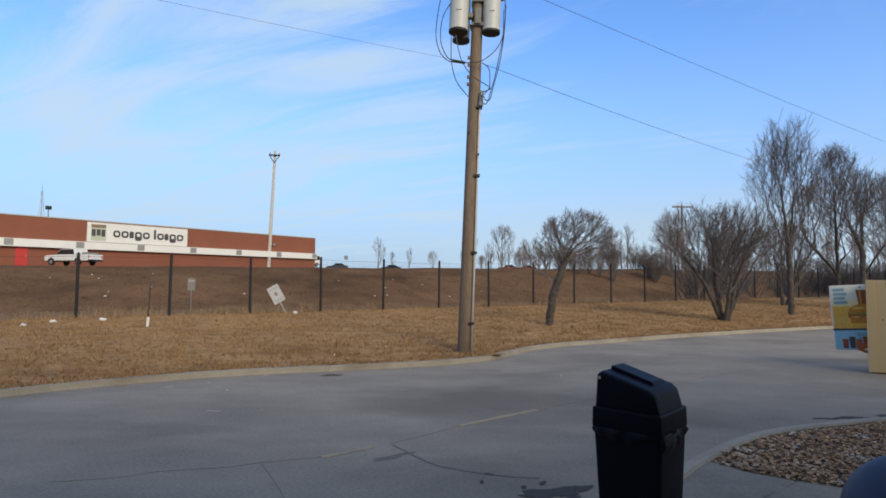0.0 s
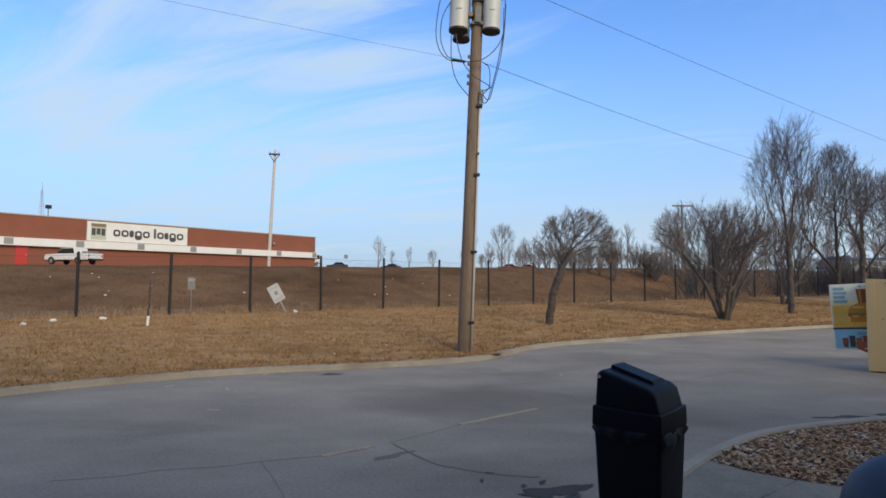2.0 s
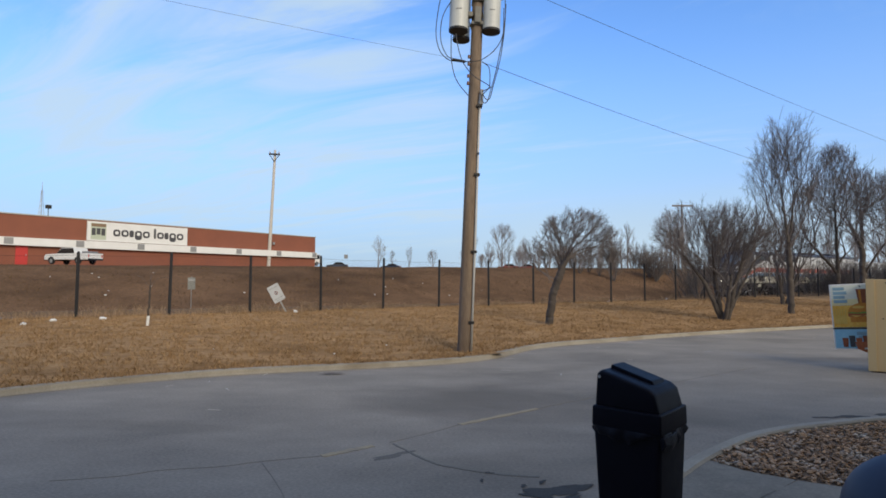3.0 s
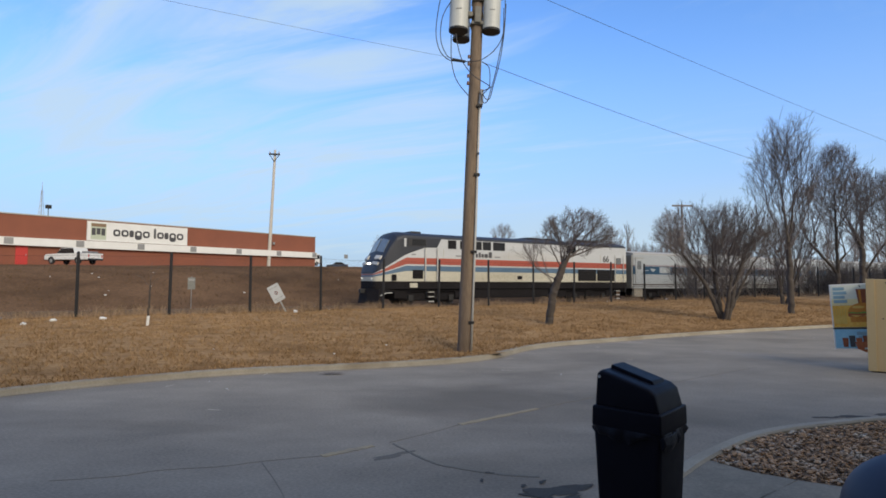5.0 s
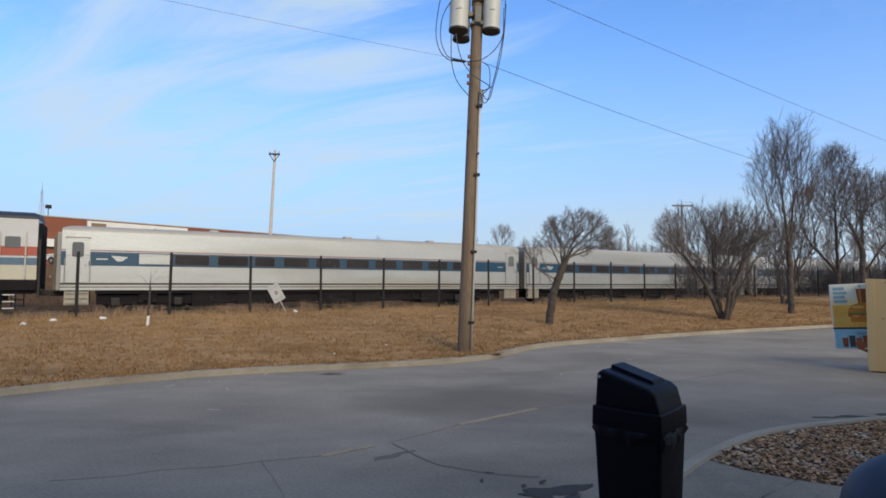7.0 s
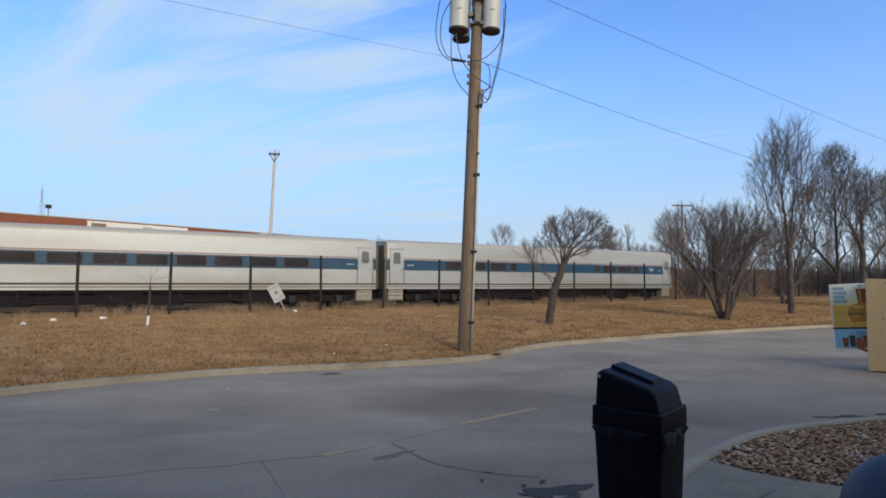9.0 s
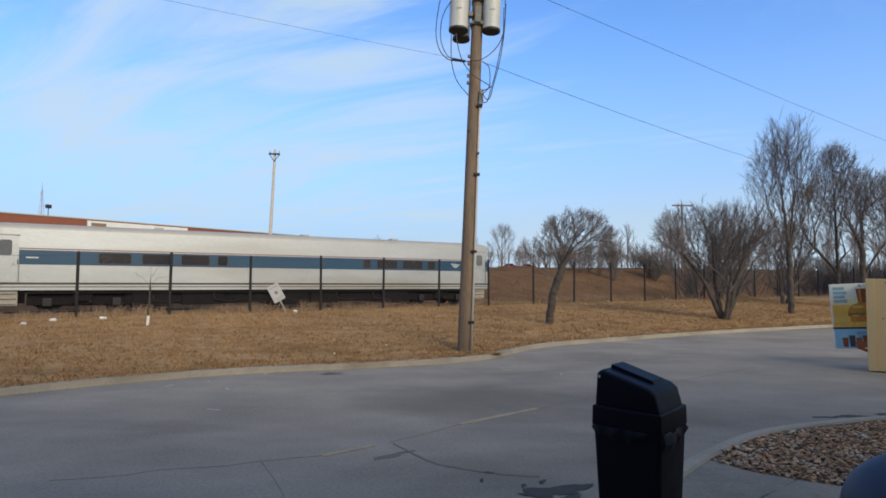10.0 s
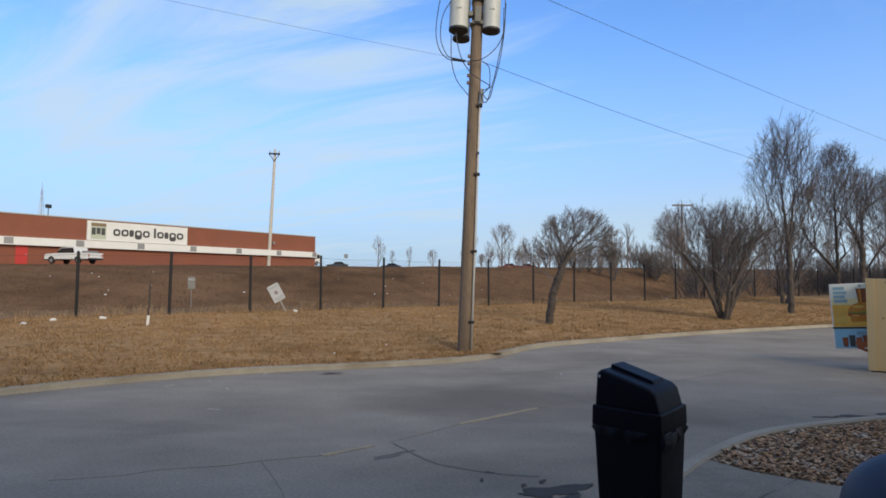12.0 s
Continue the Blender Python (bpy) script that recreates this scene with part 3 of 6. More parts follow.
def lot_marks():
    for a, b, s in (((-1.02, 4.88), (-0.62, 5.18), 1), ((0.19, 5.96), (1.12, 6.71), 2)):
        tagged(strip(line_pts(a, b, 14), 0.07, 0.004, "painted_dash", M_YELLOW, s, 0.35), "faded yellowish lane dash worn thin", "road marking", "lane dashes", "structure")
    for pts, w, s in (([(-0.45, 5.25), (-0.1, 4.75), (0.1, 4.6), (0.45, 4.45), (0.75, 4.4)], 0.022, 3), ([(-2.9, 4.25), (-2.45, 4.36), (-2.2, 4.5), (-1.75, 4.6), (-1.5, 4.72), (-1.02, 4.88)], 0.006, 4),
                      ([(-1.5, 4.75), (-1.25, 4.3), (-1.08, 3.95), (-0.95, 3.5)], 0.007, 5), ([(-0.48, 5.29), (-0.1, 5.65), (0.19, 5.96)], 0.012, 6), ([(1.12, 6.71), (2.0, 7.4), (3.6, 8.6), (5.5, 10.0)], 0.012, 7)):
        tagged(strip(smooth_path(pts, 8), w, 0.003, "crack", M_CRACK if w > 0.02 else M_HAIR, s, 0.6), "dark irregular crack in the concrete", "crack", kind="structure")
    tagged(blob(0.84, 4.12, 0.2, 0.1, 0.004, "wet_stain", M_DAMP, 8, 0.2), "dark damp oil stain on the concrete", "stain", kind="structure")
    for k, (x, y, rx, ry) in enumerate(((0.68, 4.02, 0.1, 0.05), (1.0, 4.2, 0.09, 0.04), (0.88, 3.96, 0.12, 0.04), (0.6, 4.2, 0.03, 0.02), (0.75, 4.28, 0.04, 0.02), (0.3, 4.3, 0.03, 0.015))):
        tagged(blob(x, y, rx, ry, 0.005 + 0.0006 * k, "wet_stain", M_DAMP, 40 + k, 0.3 * k), "ragged dark oil spot on the concrete", "stain", kind="structure")
    tagged(blob(-0.42, 4.9, 0.2, 0.05, 0.0016, "faded_stain", M_STAIN, 31, 0.6), "faded dark stain beside the lane dash", "stain", kind="structure")
    tagged(blob(0.37, 4.48, 0.035, 0.02, 0.004, "wet_stain", M_DAMP, 9), "small dark damp oil stain on the concrete", "stain", kind="structure")
    for k, (x, y, rx, ry) in enumerate(((4.25, 6.35, 0.12, 0.035), (4.6, 6.4, 0.2, 0.05), (5.05, 6.5, 0.16, 0.05), (5.4, 6.48, 0.1, 0.03))):
        tagged(blob(x, y, rx, ry, 0.004 + 0.0006 * k, "gutter_stain", M_DAMP, 60 + k, 0.1 * k), "dark gutter stain along the island kerb", "stain", kind="structure")
    tagged(blob(-1.75, 9.0, 0.16, 0.05, 0.02, "dirt_patch", M_SOIL, 11, 0.3), "small heap of dead leaves and soil in the gutter", "dirt", kind="structure")
    tagged(blob(0.78, 10.98, 0.4, 0.17, 0.09, "dirt_patch", M_GRASS, 13, 0.55), "matted dead grass spilled over the kerb by the pole", "dirt", kind="structure")


lot_marks()


def scuffs():
    rng = random.Random(83)
    for k in range(26):
        s = rng.uniform(0.5, 17)
        n = kerb_n(s) - (rng.uniform(0.12, 0.7) if k % 3 else rng.uniform(0.7, 2.6))
        x, y = at(s, n)[:2]
        a, l = rng.uniform(0, 3.1), rng.uniform(0.02, 0.11)
        q = [(x + l * u * math.cos(a), y + l * u * math.sin(a)) for u in (-1, -0.3, 0.4, 1)]
        tagged(strip(q, rng.uniform(0.008, 0.022), 0.0035, "scuff", M_CHALK, 100 + k, 0.7), "pale scuff on the worn concrete", "scuff", kind="structure")


M_CHALK = surface("pale_scuff", (0.38, 0.36, 0.32), (0.5, 0.48, 0.43), 9, 0.9, 0, 0, 40)
scuffs()


# ---------- grass ----------
def blades(name, spots, hmin, hmax, width, lean, material, seed, label, category):
    rng = random.Random(seed)
    V, F = [], []
    for x, y, z, k in spots:
        for _ in range(k):
            a, h = rng.uniform(0, math.tau), rng.uniform(hmin, hmax)
            px, py = x + rng.uniform(-0.05, 0.05), y + rng.uniform(-0.05, 0.05)
            wx, wy = width * math.cos(a), width * math.sin(a)
            l = rng.uniform(0.2, 1) * lean * h
            b = rng.uniform(0, math.tau)
            tx, ty = l * math.cos(b), l * math.sin(b)
            o = len(V)
            V += [(px - wx, py - wy, z - 0.01), (px + wx, py + wy, z - 0.01), (px + tx * 0.4 + wx * 0.7, py + ty * 0.4 + wy * 0.7, z + h * 0.6), (px + tx * 0.4 - wx * 0.7, py + ty * 0.4 - wy * 0.7, z + h * 0.6), (px + tx, py + ty, z + h)]
            F += [(o, o + 1, o + 2, o + 3), (o + 3, o + 2, o + 4)]
    ob = raw(name, V, F, material)
    return tagged(ob, label, category, kind="stuff")


def build_grass():
    rng = random.Random(21)
    spots = []
    while len(spots) < 46000:
        s, v = rng.uniform(-5, 34), rng.random() ** 1.4 * 11.5
        n = kerb_n(s) + 0.09 + v
        if n > 20.5:
            continue
        d = 0.8 * noise.noise((s * 0.8, n * 0.9, 7.0)) + 1.6 * noise.noise((s * 2.2, n * 3.0, 1.0))
        if rng.random() > 0.68 + 0.6 * d:
            continue
        spots.append((*at(s, n)[:2], height(s, n), 3))
    blades("lawn_grass", spots, 0.025, 0.075, 0.007, 2.0, M_BLADE, 5, "short matted dead brown winter grass", "grass")
    spots = []
    while len(spots) < 3200:
        s = rng.uniform(-8, 62)
        n = 19.5 + rng.choice((rng.gauss(0.1, 0.25), rng.uniform(0.3, 8.0), rng.gauss(5.0, 1.6)))
        d = noise.noise((s * 0.6, n * 0.6, 2.0)) + 0.6 * noise.noise((s * 2.0, n * 2.0, 5.0))
        if d < 0.08 and rng.random() > 0.12:
            continue
        spots.append((*at(s, n)[:2], height(s, n), 6))
    blades("tall_weeds", spots, 0.05, 0.19, 0.007, 0.9, M_WEED, 6, "tall dry weeds along the fence and railway", "weeds")
    # straw-coloured clumps between the fence and the track
    spots = []
    while len(spots) < 3000:
        s0, n0 = rng.uniform(-9, 48), rng.choice((rng.uniform(20.6, 24), rng.uniform(23, 27.6)))
        if noise.noise((s0 * 0.3, n0 * 0.6, 4.0)) < 0.12:
            continue
        for _ in range(rng.randint(8, 26)):
            s, n = s0 + rng.gauss(0, 0.3), n0 + rng.gauss(0, 0.2)
            spots.append((*at(s, n)[:2], height(s, n), 5))
    blades("weed_clumps", spots, 0.1, 0.46, 0.008, 0.8, M_WEED, 16, "pale straw-coloured weed clumps beside the railway", "weeds")
    spots = []
    while len(spots) < 6000:
        s, n = rng.uniform(-15, 80), rng.uniform(35, 52)
        if noise.noise((s * 0.3, n * 0.3, 9.0)) < -0.1:
            continue
        spots.append((*at(s, n)[:2], height(s, n), 3))
    blades("bank_grass", spots, 0.06, 0.2, 0.012, 1.6, M_BANKBLADE, 7, "rough dark brown grass on the far bank", "grass")


M_BANKBLADE = islands(surface("bank_grass_blades", (0.09, 0.054, 0.027), (0.19, 0.115, 0.055), 0.3, 0.95, 0, 0, 5), 0.15)
build_grass()


# ---------- railway ----------
def build_track():
    rails = root("railway_track", Matrix.Translation(at(0, TRACK_N, RAIL_Z)) @ pose(0, 0, 0, 0, 0, HEAD), "rusty steel rails on dark wooden ties in stone ballast", "railway track")
    prof = [(-0.07, -0.17), (-0.07, -0.155), (-0.01, -0.13), (-0.01, -0.04), (-0.035, -0.03), (-0.035, 0.0), (0.035, 0.0), (0.035, -0.03), (0.01, -0.04), (0.01, -0.13), (0.07, -0.155), (0.07, -0.17)]
    for side in (-0.755, 0.755):
        bm = bmesh.new()
        ends = [[bm.verts.new((x, side + u, z)) for u, z in prof] for x in (-150, 220)]
        for j in range(len(prof)):
            k = (j + 1) % len(prof)
            bm.faces.new((ends[0][j], ends[0][k], ends[1][k], ends[1][j]))
        bmesh.ops.recalc_face_normals(bm, faces=bm.faces)
        part("rail", bm, M_RAIL, rails)
    tie = bpy.data.meshes.new("tie")
    box_bm(-0.11, 0.11, -1.3, 1.3, -0.34, -0.165, 0.012).to_mesh(tie)
    tie.materials.append(M_TIE)
    for i in range(150):
        ob = new("tie", tie)
        ob.parent = rails
        ob.matrix_local = pose(-16 + i * 0.53, 0, 0, 0, 0, 0)


build_track()


# ---------- fence ----------
def build_fence():
    s0, step, n_posts = -0.696, 2.4344, 22
    H = 1.88
    fence = root("chain_link_fence", Matrix.Identity(4), "black chain-link fence with thin round posts in dry weeds", "fence")
    tops = []
    for i in range(-4, n_posts):
        s = s0 + i * step
        p = fence_at(s)
        z = ground_z(p.x, p.y)
        h = H + 0.03 * math.sin(i * 2.3)
        lean = 0.02 * math.sin(i * 1.7)
        a0, b0 = fence_at(s, z - 0.1), fence_at(s + lean, z + h)
        bm = rod_bm(a0, b0, 0.045, 0.043, 10)
        post = part("post", bm, M_DARKSTEEL, fence)
        part("post_cap", rod_bm(b0, b0 + Vector((0, 0, 0.05)), 0.05, 0.02, 10), M_DARKSTEEL, post)
        tops.append((s, z, h))
    for (sa, za, ha), (sb, zb, hb) in zip(tops, tops[1:]):
        mid = [fence_at(sa + (sb - sa) * k / 6, za + ha - 0.06 + (zb + hb - za - ha) * k / 6 - 0.03 * math.sin(math.pi * k / 6), -0.05) for k in range(7)]
        part("top_wire", tube_bm(mid, 0.004, 4), M_DARKSTEEL, fence)
        # woven wire: two families of slanted wires
        V, F = [], []
        L, Hh = sb - sa, min(ha, hb) - 0.1
        pitch = 0.08
        for sign in (1, -1):
            x = -Hh
            while x < L + Hh:
                pts = []
                for z in (0.02, Hh):
                    xx = x + sign * (z - Hh / 2)
                    pts.append((xx, z))
                (xa, z0), (xb, z1) = pts
                # clip to the bay
                def clip(px, pz, qx, qz):
                    for lo, flip in ((0.0, 1), (L, -1)):
                        if flip * (px - lo) < 0 and flip * (qx - lo) < 0:
                            return None
                        if flip * (px - lo) < 0:
                            t = (lo - px) / (qx - px); px, pz = lo, pz + (qz - pz) * t
                        if flip * (qx - lo) < 0:
                            t = (lo - px) / (qx - px); qx, qz = lo, pz + (qz - pz) * t
                    return px, pz, qx, qz
                c = clip(xa, z0, xb, z1)
                if c:
                    o = len(V)
                    r = 0.0012
                    for px, pz in ((c[0], c[1]), (c[2], c[3])):
                        zz = za + (zb - za) * px / L + pz
                        p = fence_at(sa + px, zz, -0.05)
                        V += [tuple(p + DS * r), tuple(p - DS * r), tuple(p - DN * r * 1.6)]
                    F += [(o, o + 1, o + 4, o + 3), (o + 1, o + 2, o + 5, o + 4), (o + 2, o, o + 3, o + 5)]
                x += pitch
        raw("wire_mesh", V, F, M_DARKSTEEL, fence)


build_fence()


# ---------- utility pole ----------
def catenary(a, b, sag, n=24):
    a, b = Vector(a), Vector(b)
    return [a.lerp(b, i / n) - Vector((0, 0, sag * 4 * (i / n) * (1 - i / n))) for i in range(n + 1)]


POLE = Vector((0.44, 11.3, 0.1))


def build_pole():
    m = Matrix.Translation(POLE) @ pose(0, 0, 0, 0, 2.0, 0)
    p = root("utility_pole", m, "tall weathered wooden utility pole carrying grey transformers and cables", "utility pole")
    bm = bmesh.new()
    rings, seg = 24, 18
    prev = None
    for i in range(rings + 1):
        z = -0.2 + 10.2 * i / rings
        r = 0.145 - 0.0045 * z
        ring = [bm.verts.new(((r + 0.004 * noise.noise((k * 0.9, z * 0.4, 1))) * math.cos(k * math.tau / seg), (r + 0.004 * noise.noise((k * 0.9, z * 0.4, 5))) * math.sin(k * math.tau / seg), z)) for k in range(seg)]
        if prev:
            for k in range(seg):
                bm.faces.new((prev[k], prev[(k + 1) % seg], ring[(k + 1) % seg], ring[k]))
        prev = ring
    bm.faces.new(prev)
    part("pole_shaft", bm, M_POLE, p, "cracked grey-brown wooden shaft", True)
    # conduit up the side, with straps
    part("conduit", tube_bm([(0.125, -0.12, -0.1), (0.125, -0.12, 1.9), (0.12, -0.11, 3.4), (0.115, -0.1, 5.0)], 0.023, 8), M_CONDUIT, p, "pale grey cable conduit", True)
    for z in (0.55, 1.95, 3.5, 4.9):
        part("strap", box_bm(0.05, 0.165, -0.16, -0.02, z, z + 0.05, 0.006), M_DARKSTEEL, p)
    # mounting bracket
    part("bracket", box_bm(-0.125, 0.125, -0.16, 0.13, 6.6, 6.66, 0.01), M_BRACKET, p)
    part("bracket", box_bm(-0.2, -0.1, -0.19, -0.05, 6.74, 6.84, 0.02), M_BRACKET, p)
    part("bracket", box_bm(-0.06, 0.07, -0.2, -0.13, 6.62, 6.95, 0.02), M_BRACKET, p)
    part("bracket", box_bm(-0.125, 0.125, -0.16, 0.13, 7.1, 7.17, 0.01), M_BRACKET, p)
    for x, y, z0, hh, r in ((-0.38, -0.12, 6.45, 1.05, 0.195), (-0.31, 0.3, 6.45, 1.05, 0.18), (0.29, -0.1, 6.47, 1.05, 0.18)):
        bm = bmesh.new()
        prof = [(0.0, 0.03), (r * 0.9, 0.03), (r * 0.96, 0.0), (r, 0.0), (r, 0.06), (r * 0.985, 0.08), (r * 0.985, hh - 0.05), (r * 1.03, hh - 0.03), (r * 1.03, hh), (r * 0.9, hh + 0.06), (0.05, hh + 0.1), (0.0, hh + 0.1)]
        seg = 28
        rows = [[bm.verts.new((x + q * math.cos(k * math.tau / seg), y + q * math.sin(k * math.tau / seg), z0 + zz)) for k in range(seg)] for q, zz in prof]
        for r0, r1 in zip(rows, rows[1:]):
            for k in range(seg):
                bm.faces.new((r0[k], r0[(k + 1) % seg], r1[(k + 1) % seg], r1[k]))
        bmesh.ops.remove_doubles(bm, verts=bm.verts, dist=0.0005)
        bmesh.ops.recalc_face_normals(bm, faces=bm.faces)
        tank = part("transformer", bm, M_TANK, p, "grey cylindrical transformer tank", False)
        part("base_ring", rod_bm((x, y, z0 - 0.012), (x, y, z0 + 0.03), r * 1.01, r * 1.01, 28), M_DARKSTEEL, tank)
        part("hanger", box_bm(min(x, 0) * 0.55 if x < 0 else 0.1, -0.1 if x < 0 else x - r * 0.8, y - 0.03, y + 0.05, z0 + 0.3, z0 + 0.36, 0.008), M_BRACKET, tank)
        part("nameplate", box_bm(x - 0.055, x + 0.045, y - r - 0.006, y - r * 0.93, z0 + 0.38, z0 + 0.395), M_STEEL, tank)
        for k in (-0.5, 0.5):
            sx = math.copysign(1, x)
            part("terminal", rod_bm((x + sx * r * 0.9, y + k * 0.12, z0 + 0.72), (x + sx * (r + 0.09), y + k * 0.12, z0 + 0.74), 0.03, 0.018, 8), M_PORC, tank)
        part("bushing", rod_bm((x, y, z0 + hh + 0.08), (x, y, z0 + hh + 0.34), 0.045, 0.03, 10), M_PORC, tank)
    part("crossarm", box_bm(-1.2, 1.2, -0.22, -0.12, 9.0, 9.12, 0.008), M_POLE, p)
    for x in (-1.1, -0.5, 0.5, 1.1):
        part("insulator", rod_bm((x, -0.17, 9.12), (x, -0.17, 9.34), 0.05, 0.035, 10), M_PORC, p)
    # drip loops between tanks, secondary rack and conduit head
    loops = [
        [(-0.72, -0.2, 7.3), (-0.79, -0.25, 6.9), (-0.83, -0.25, 6.37), (-0.75, -0.25, 6.0), (-0.58, -0.25, 5.81), (-0.38, -0.25, 5.77), (-0.11, -0.25, 5.78), (0.1, -0.25, 5.82), (0.34, -0.25, 6.01), (0.5, -0.25, 6.29), (0.55, -0.25, 6.7), (0.54, -0.2, 7.1)],
        [(-0.55, -0.2, 7.02), (-0.66, -0.25, 6.8), (-0.73, -0.25, 6.55), (-0.72, -0.25, 6.17), (-0.58, -0.25, 5.87), (-0.38, -0.25, 5.79)],
        [(-0.43, -0.25, 6.34), (-0.35, -0.25, 5.98), (-0.24, -0.25, 5.72), (-0.04, -0.25, 5.49), (0.23, -0.25, 5.33), (0.3, -0.25, 5.26), (0.15, -0.2, 5.2)],
        [(-0.52, -0.25, 6.3), (-0.5, -0.25, 5.83), (-0.43, -0.25, 5.51), (-0.33, -0.25, 5.31), (-0.13, -0.2, 5.1)],
        [(0.52, -0.25, 6.9), (0.52, -0.25, 6.36), (0.46, -0.25, 5.95), (0.39, -0.25, 5.54), (0.31, -0.25, 5.2), (0.25, -0.25, 4.98), (0.17, -0.22, 4.97), (0.12, -0.18, 5.18)],
        [(0.12, -0.2, 5.8), (0.26, -0.25, 5.67), (0.29, -0.25, 5.4), (0.27, -0.25, 5.25), (0.14, -0.18, 5.12)],
        [(0.56, -0.22, 7.0), (0.54, -0.25, 6.4), (0.47, -0.27, 5.8), (0.36, -0.25, 5.3), (0.3, -0.22, 5.05), (0.22, -0.2, 5.05), (0.14, -0.16, 5.2)],
    ]
    for pts in loops:
        path = []
        for i in range(len(pts) - 1):
            q = [Vector(pts[max(0, min(len(pts) - 1, i + k))]) for k in (-1, 0, 1, 2)]
            for j in range(5):
                t = j / 5
                path.append(0.5 * ((2 * q[1]) + (q[2] - q[0]) * t + (2 * q[0] - 5 * q[1] + 4 * q[2] - q[3]) * t * t + (3 * q[1] - q[0] - 3 * q[2] + q[3]) * t ** 3))
        path.append(Vector(pts[-1]))
        part("cable_loop", tube_bm(path, 0.0095, 5), M_CABLE, p)
    part("splice", rod_bm((-0.48, -0.25, 5.8), (-0.22, -0.25, 5.77), 0.032, 0.028, 8), M_RUBBER, p)
    for z in (5.4, 5.55, 5.8, 5.95):
        part("spool", rod_bm((-0.14, -0.06, z - 0.03), (-0.14, -0.06, z + 0.03), 0.028, 0.028, 8), M_PORC, p)
    part("weatherhead", rod_bm((0.13, -0.13, 4.95), (0.14, -0.16, 5.25), 0.05, 0.035, 10), M_STEEL, p)
    for z, x in ((3.95, 0.12), (4.4, -0.1)):
        part("bolt", rod_bm((x, -0.17, z), (x, 0.05, z), 0.02, 0.02, 6), M_DARKSTEEL, p)
    ends = [
        ("service_cable", m @ Vector((-0.2, -0.08, 5.86)), Vector((-13.9, 5.0, 6.6)), 0.12, 0.0026),
        ("service_cable", m @ Vector((0.15, -0.06, 5.84)), Vector((27.0, 32.5, 6.5)), 0.42, 0.0055),
        ("power_line", m @ Vector((0.2, 0, 7.72)), Vector((44.0, 42.0, 8.4)), 0.3, 0.0055),
    ]
    for nm, a0, b0, sag, r in ends:
        tagged(link(nm, tube_bm(catenary(a0, b0, sag), r, 5), M_CABLE), "thin dark overhead cable strung from the pole", "cable")


build_pole()


# ---------- bare trees ----------
def branch_skeleton(rng, stems, shape, n_points, step, lift):
    """Straight limbs that fan out from the stems to the edge of the crown, a list of ellipsoids (x, y, z, rx, ry, rz), and fork on the way. Returns nodes and parents."""
    nodes, parent = [], []
    queue = []

    def inside(p):
        return any(((p.x - e[0]) / e[3]) ** 2 + ((p.y - e[1]) / e[4]) ** 2 + ((p.z - e[2]) / e[5]) ** 2 < 1 for e in shape)

    def reach(p, d):
        far, k = 0.0, 1
        while k * step < 6:
            if inside(p + d * (k * step)):
                far = k * step
            elif far:
                break
            k += 1
        return far

    def tilted(d, angle, turn):
        u = d.cross(Vector((0.31, 0.52, 0.79))).normalized()
        w = d.cross(u)
        return (d * math.cos(angle) + (u * math.cos(turn) + w * math.sin(turn)) * math.sin(angle)).normalized()

    for stem in stems:
        last = -1
        if nodes and stem[0][2] > 0.5:      # a limb that leaves a stem
            last = min(range(len(nodes)), key=lambda i: (nodes[i] - Vector(stem[0])).length)
        total = sum((Vector(b) - Vector(a)).length for a, b in zip(stem, stem[1:]))
        gone, turn = 0.0, rng.uniform(0, 6)
        for a, b in zip(stem, stem[1:]):
            a, b = Vector(a), Vector(b)
            m = max(1, int((b - a).length / step))
            d = (b - a).normalized()
            for k in range(0 if last < 0 else 1, m + 1):
                w = 0.1 * step
                nodes.append(a.lerp(b, k / m) + Vector((rng.gauss(0, w), rng.gauss(0, w), 0)) * (0 if last < 0 else 1))
                parent.append(last)
                last = len(nodes) - 1
                gone += (b - a).length / m
                if gone > 0.3 * total and rng.random() < 0.5:
                    turn += 2.4
                    queue.append((last, tilted(d, rng.uniform(0.5, 0.95), turn), 1))
        for k in range(4):
            queue.append((last, tilted(d, 0.15 + 0.16 * k, turn + 2.4 * k), 1))
    most = n_points
    while queue and len(nodes) < most:
        level = queue[0][2]
        now = [q for q in queue if q[2] == level]
        queue = [q for q in queue if q[2] != level]
        rng.shuffle(now)
        for node, d, lv in now:
            if len(nodes) > most:
                break
            d = (d + Vector((0, 0, 0.25 * lift))).normalized()
            length = reach(nodes[node], d) * rng.uniform(0.75, 1.12)
            if lv > 1:
                length = min(length, rng.uniform(7, 16) * step * (1.5 if lv == 2 else 1.0))
            n = int(length / step)
            last, turn, bend = node, rng.uniform(0, 6), Vector((rng.gauss(0, 0.03), rng.gauss(0, 0.03), 0.02 + 0.03 * lift))
            for k in range(n):
                d = (d + bend + Vector((rng.gauss(0, 0.035), rng.gauss(0, 0.035), rng.gauss(0, 0.035)))).normalized()
                nodes.append(nodes[last] + d * step)
                parent.append(last)
                last = len(nodes) - 1
                if lv < 5 and k > 0 and rng.random() < (0.3 if lv < 3 else 0.36):
                    turn += 2.4
                    queue.append((last, tilted(d, rng.uniform(0.32, 0.7), turn), lv + 1))
            if lv < 5 and n > 1:
                queue.append((last, tilted(d, 0.3, turn), lv + 1))
    return np.array([tuple(v) for v in nodes]), parent


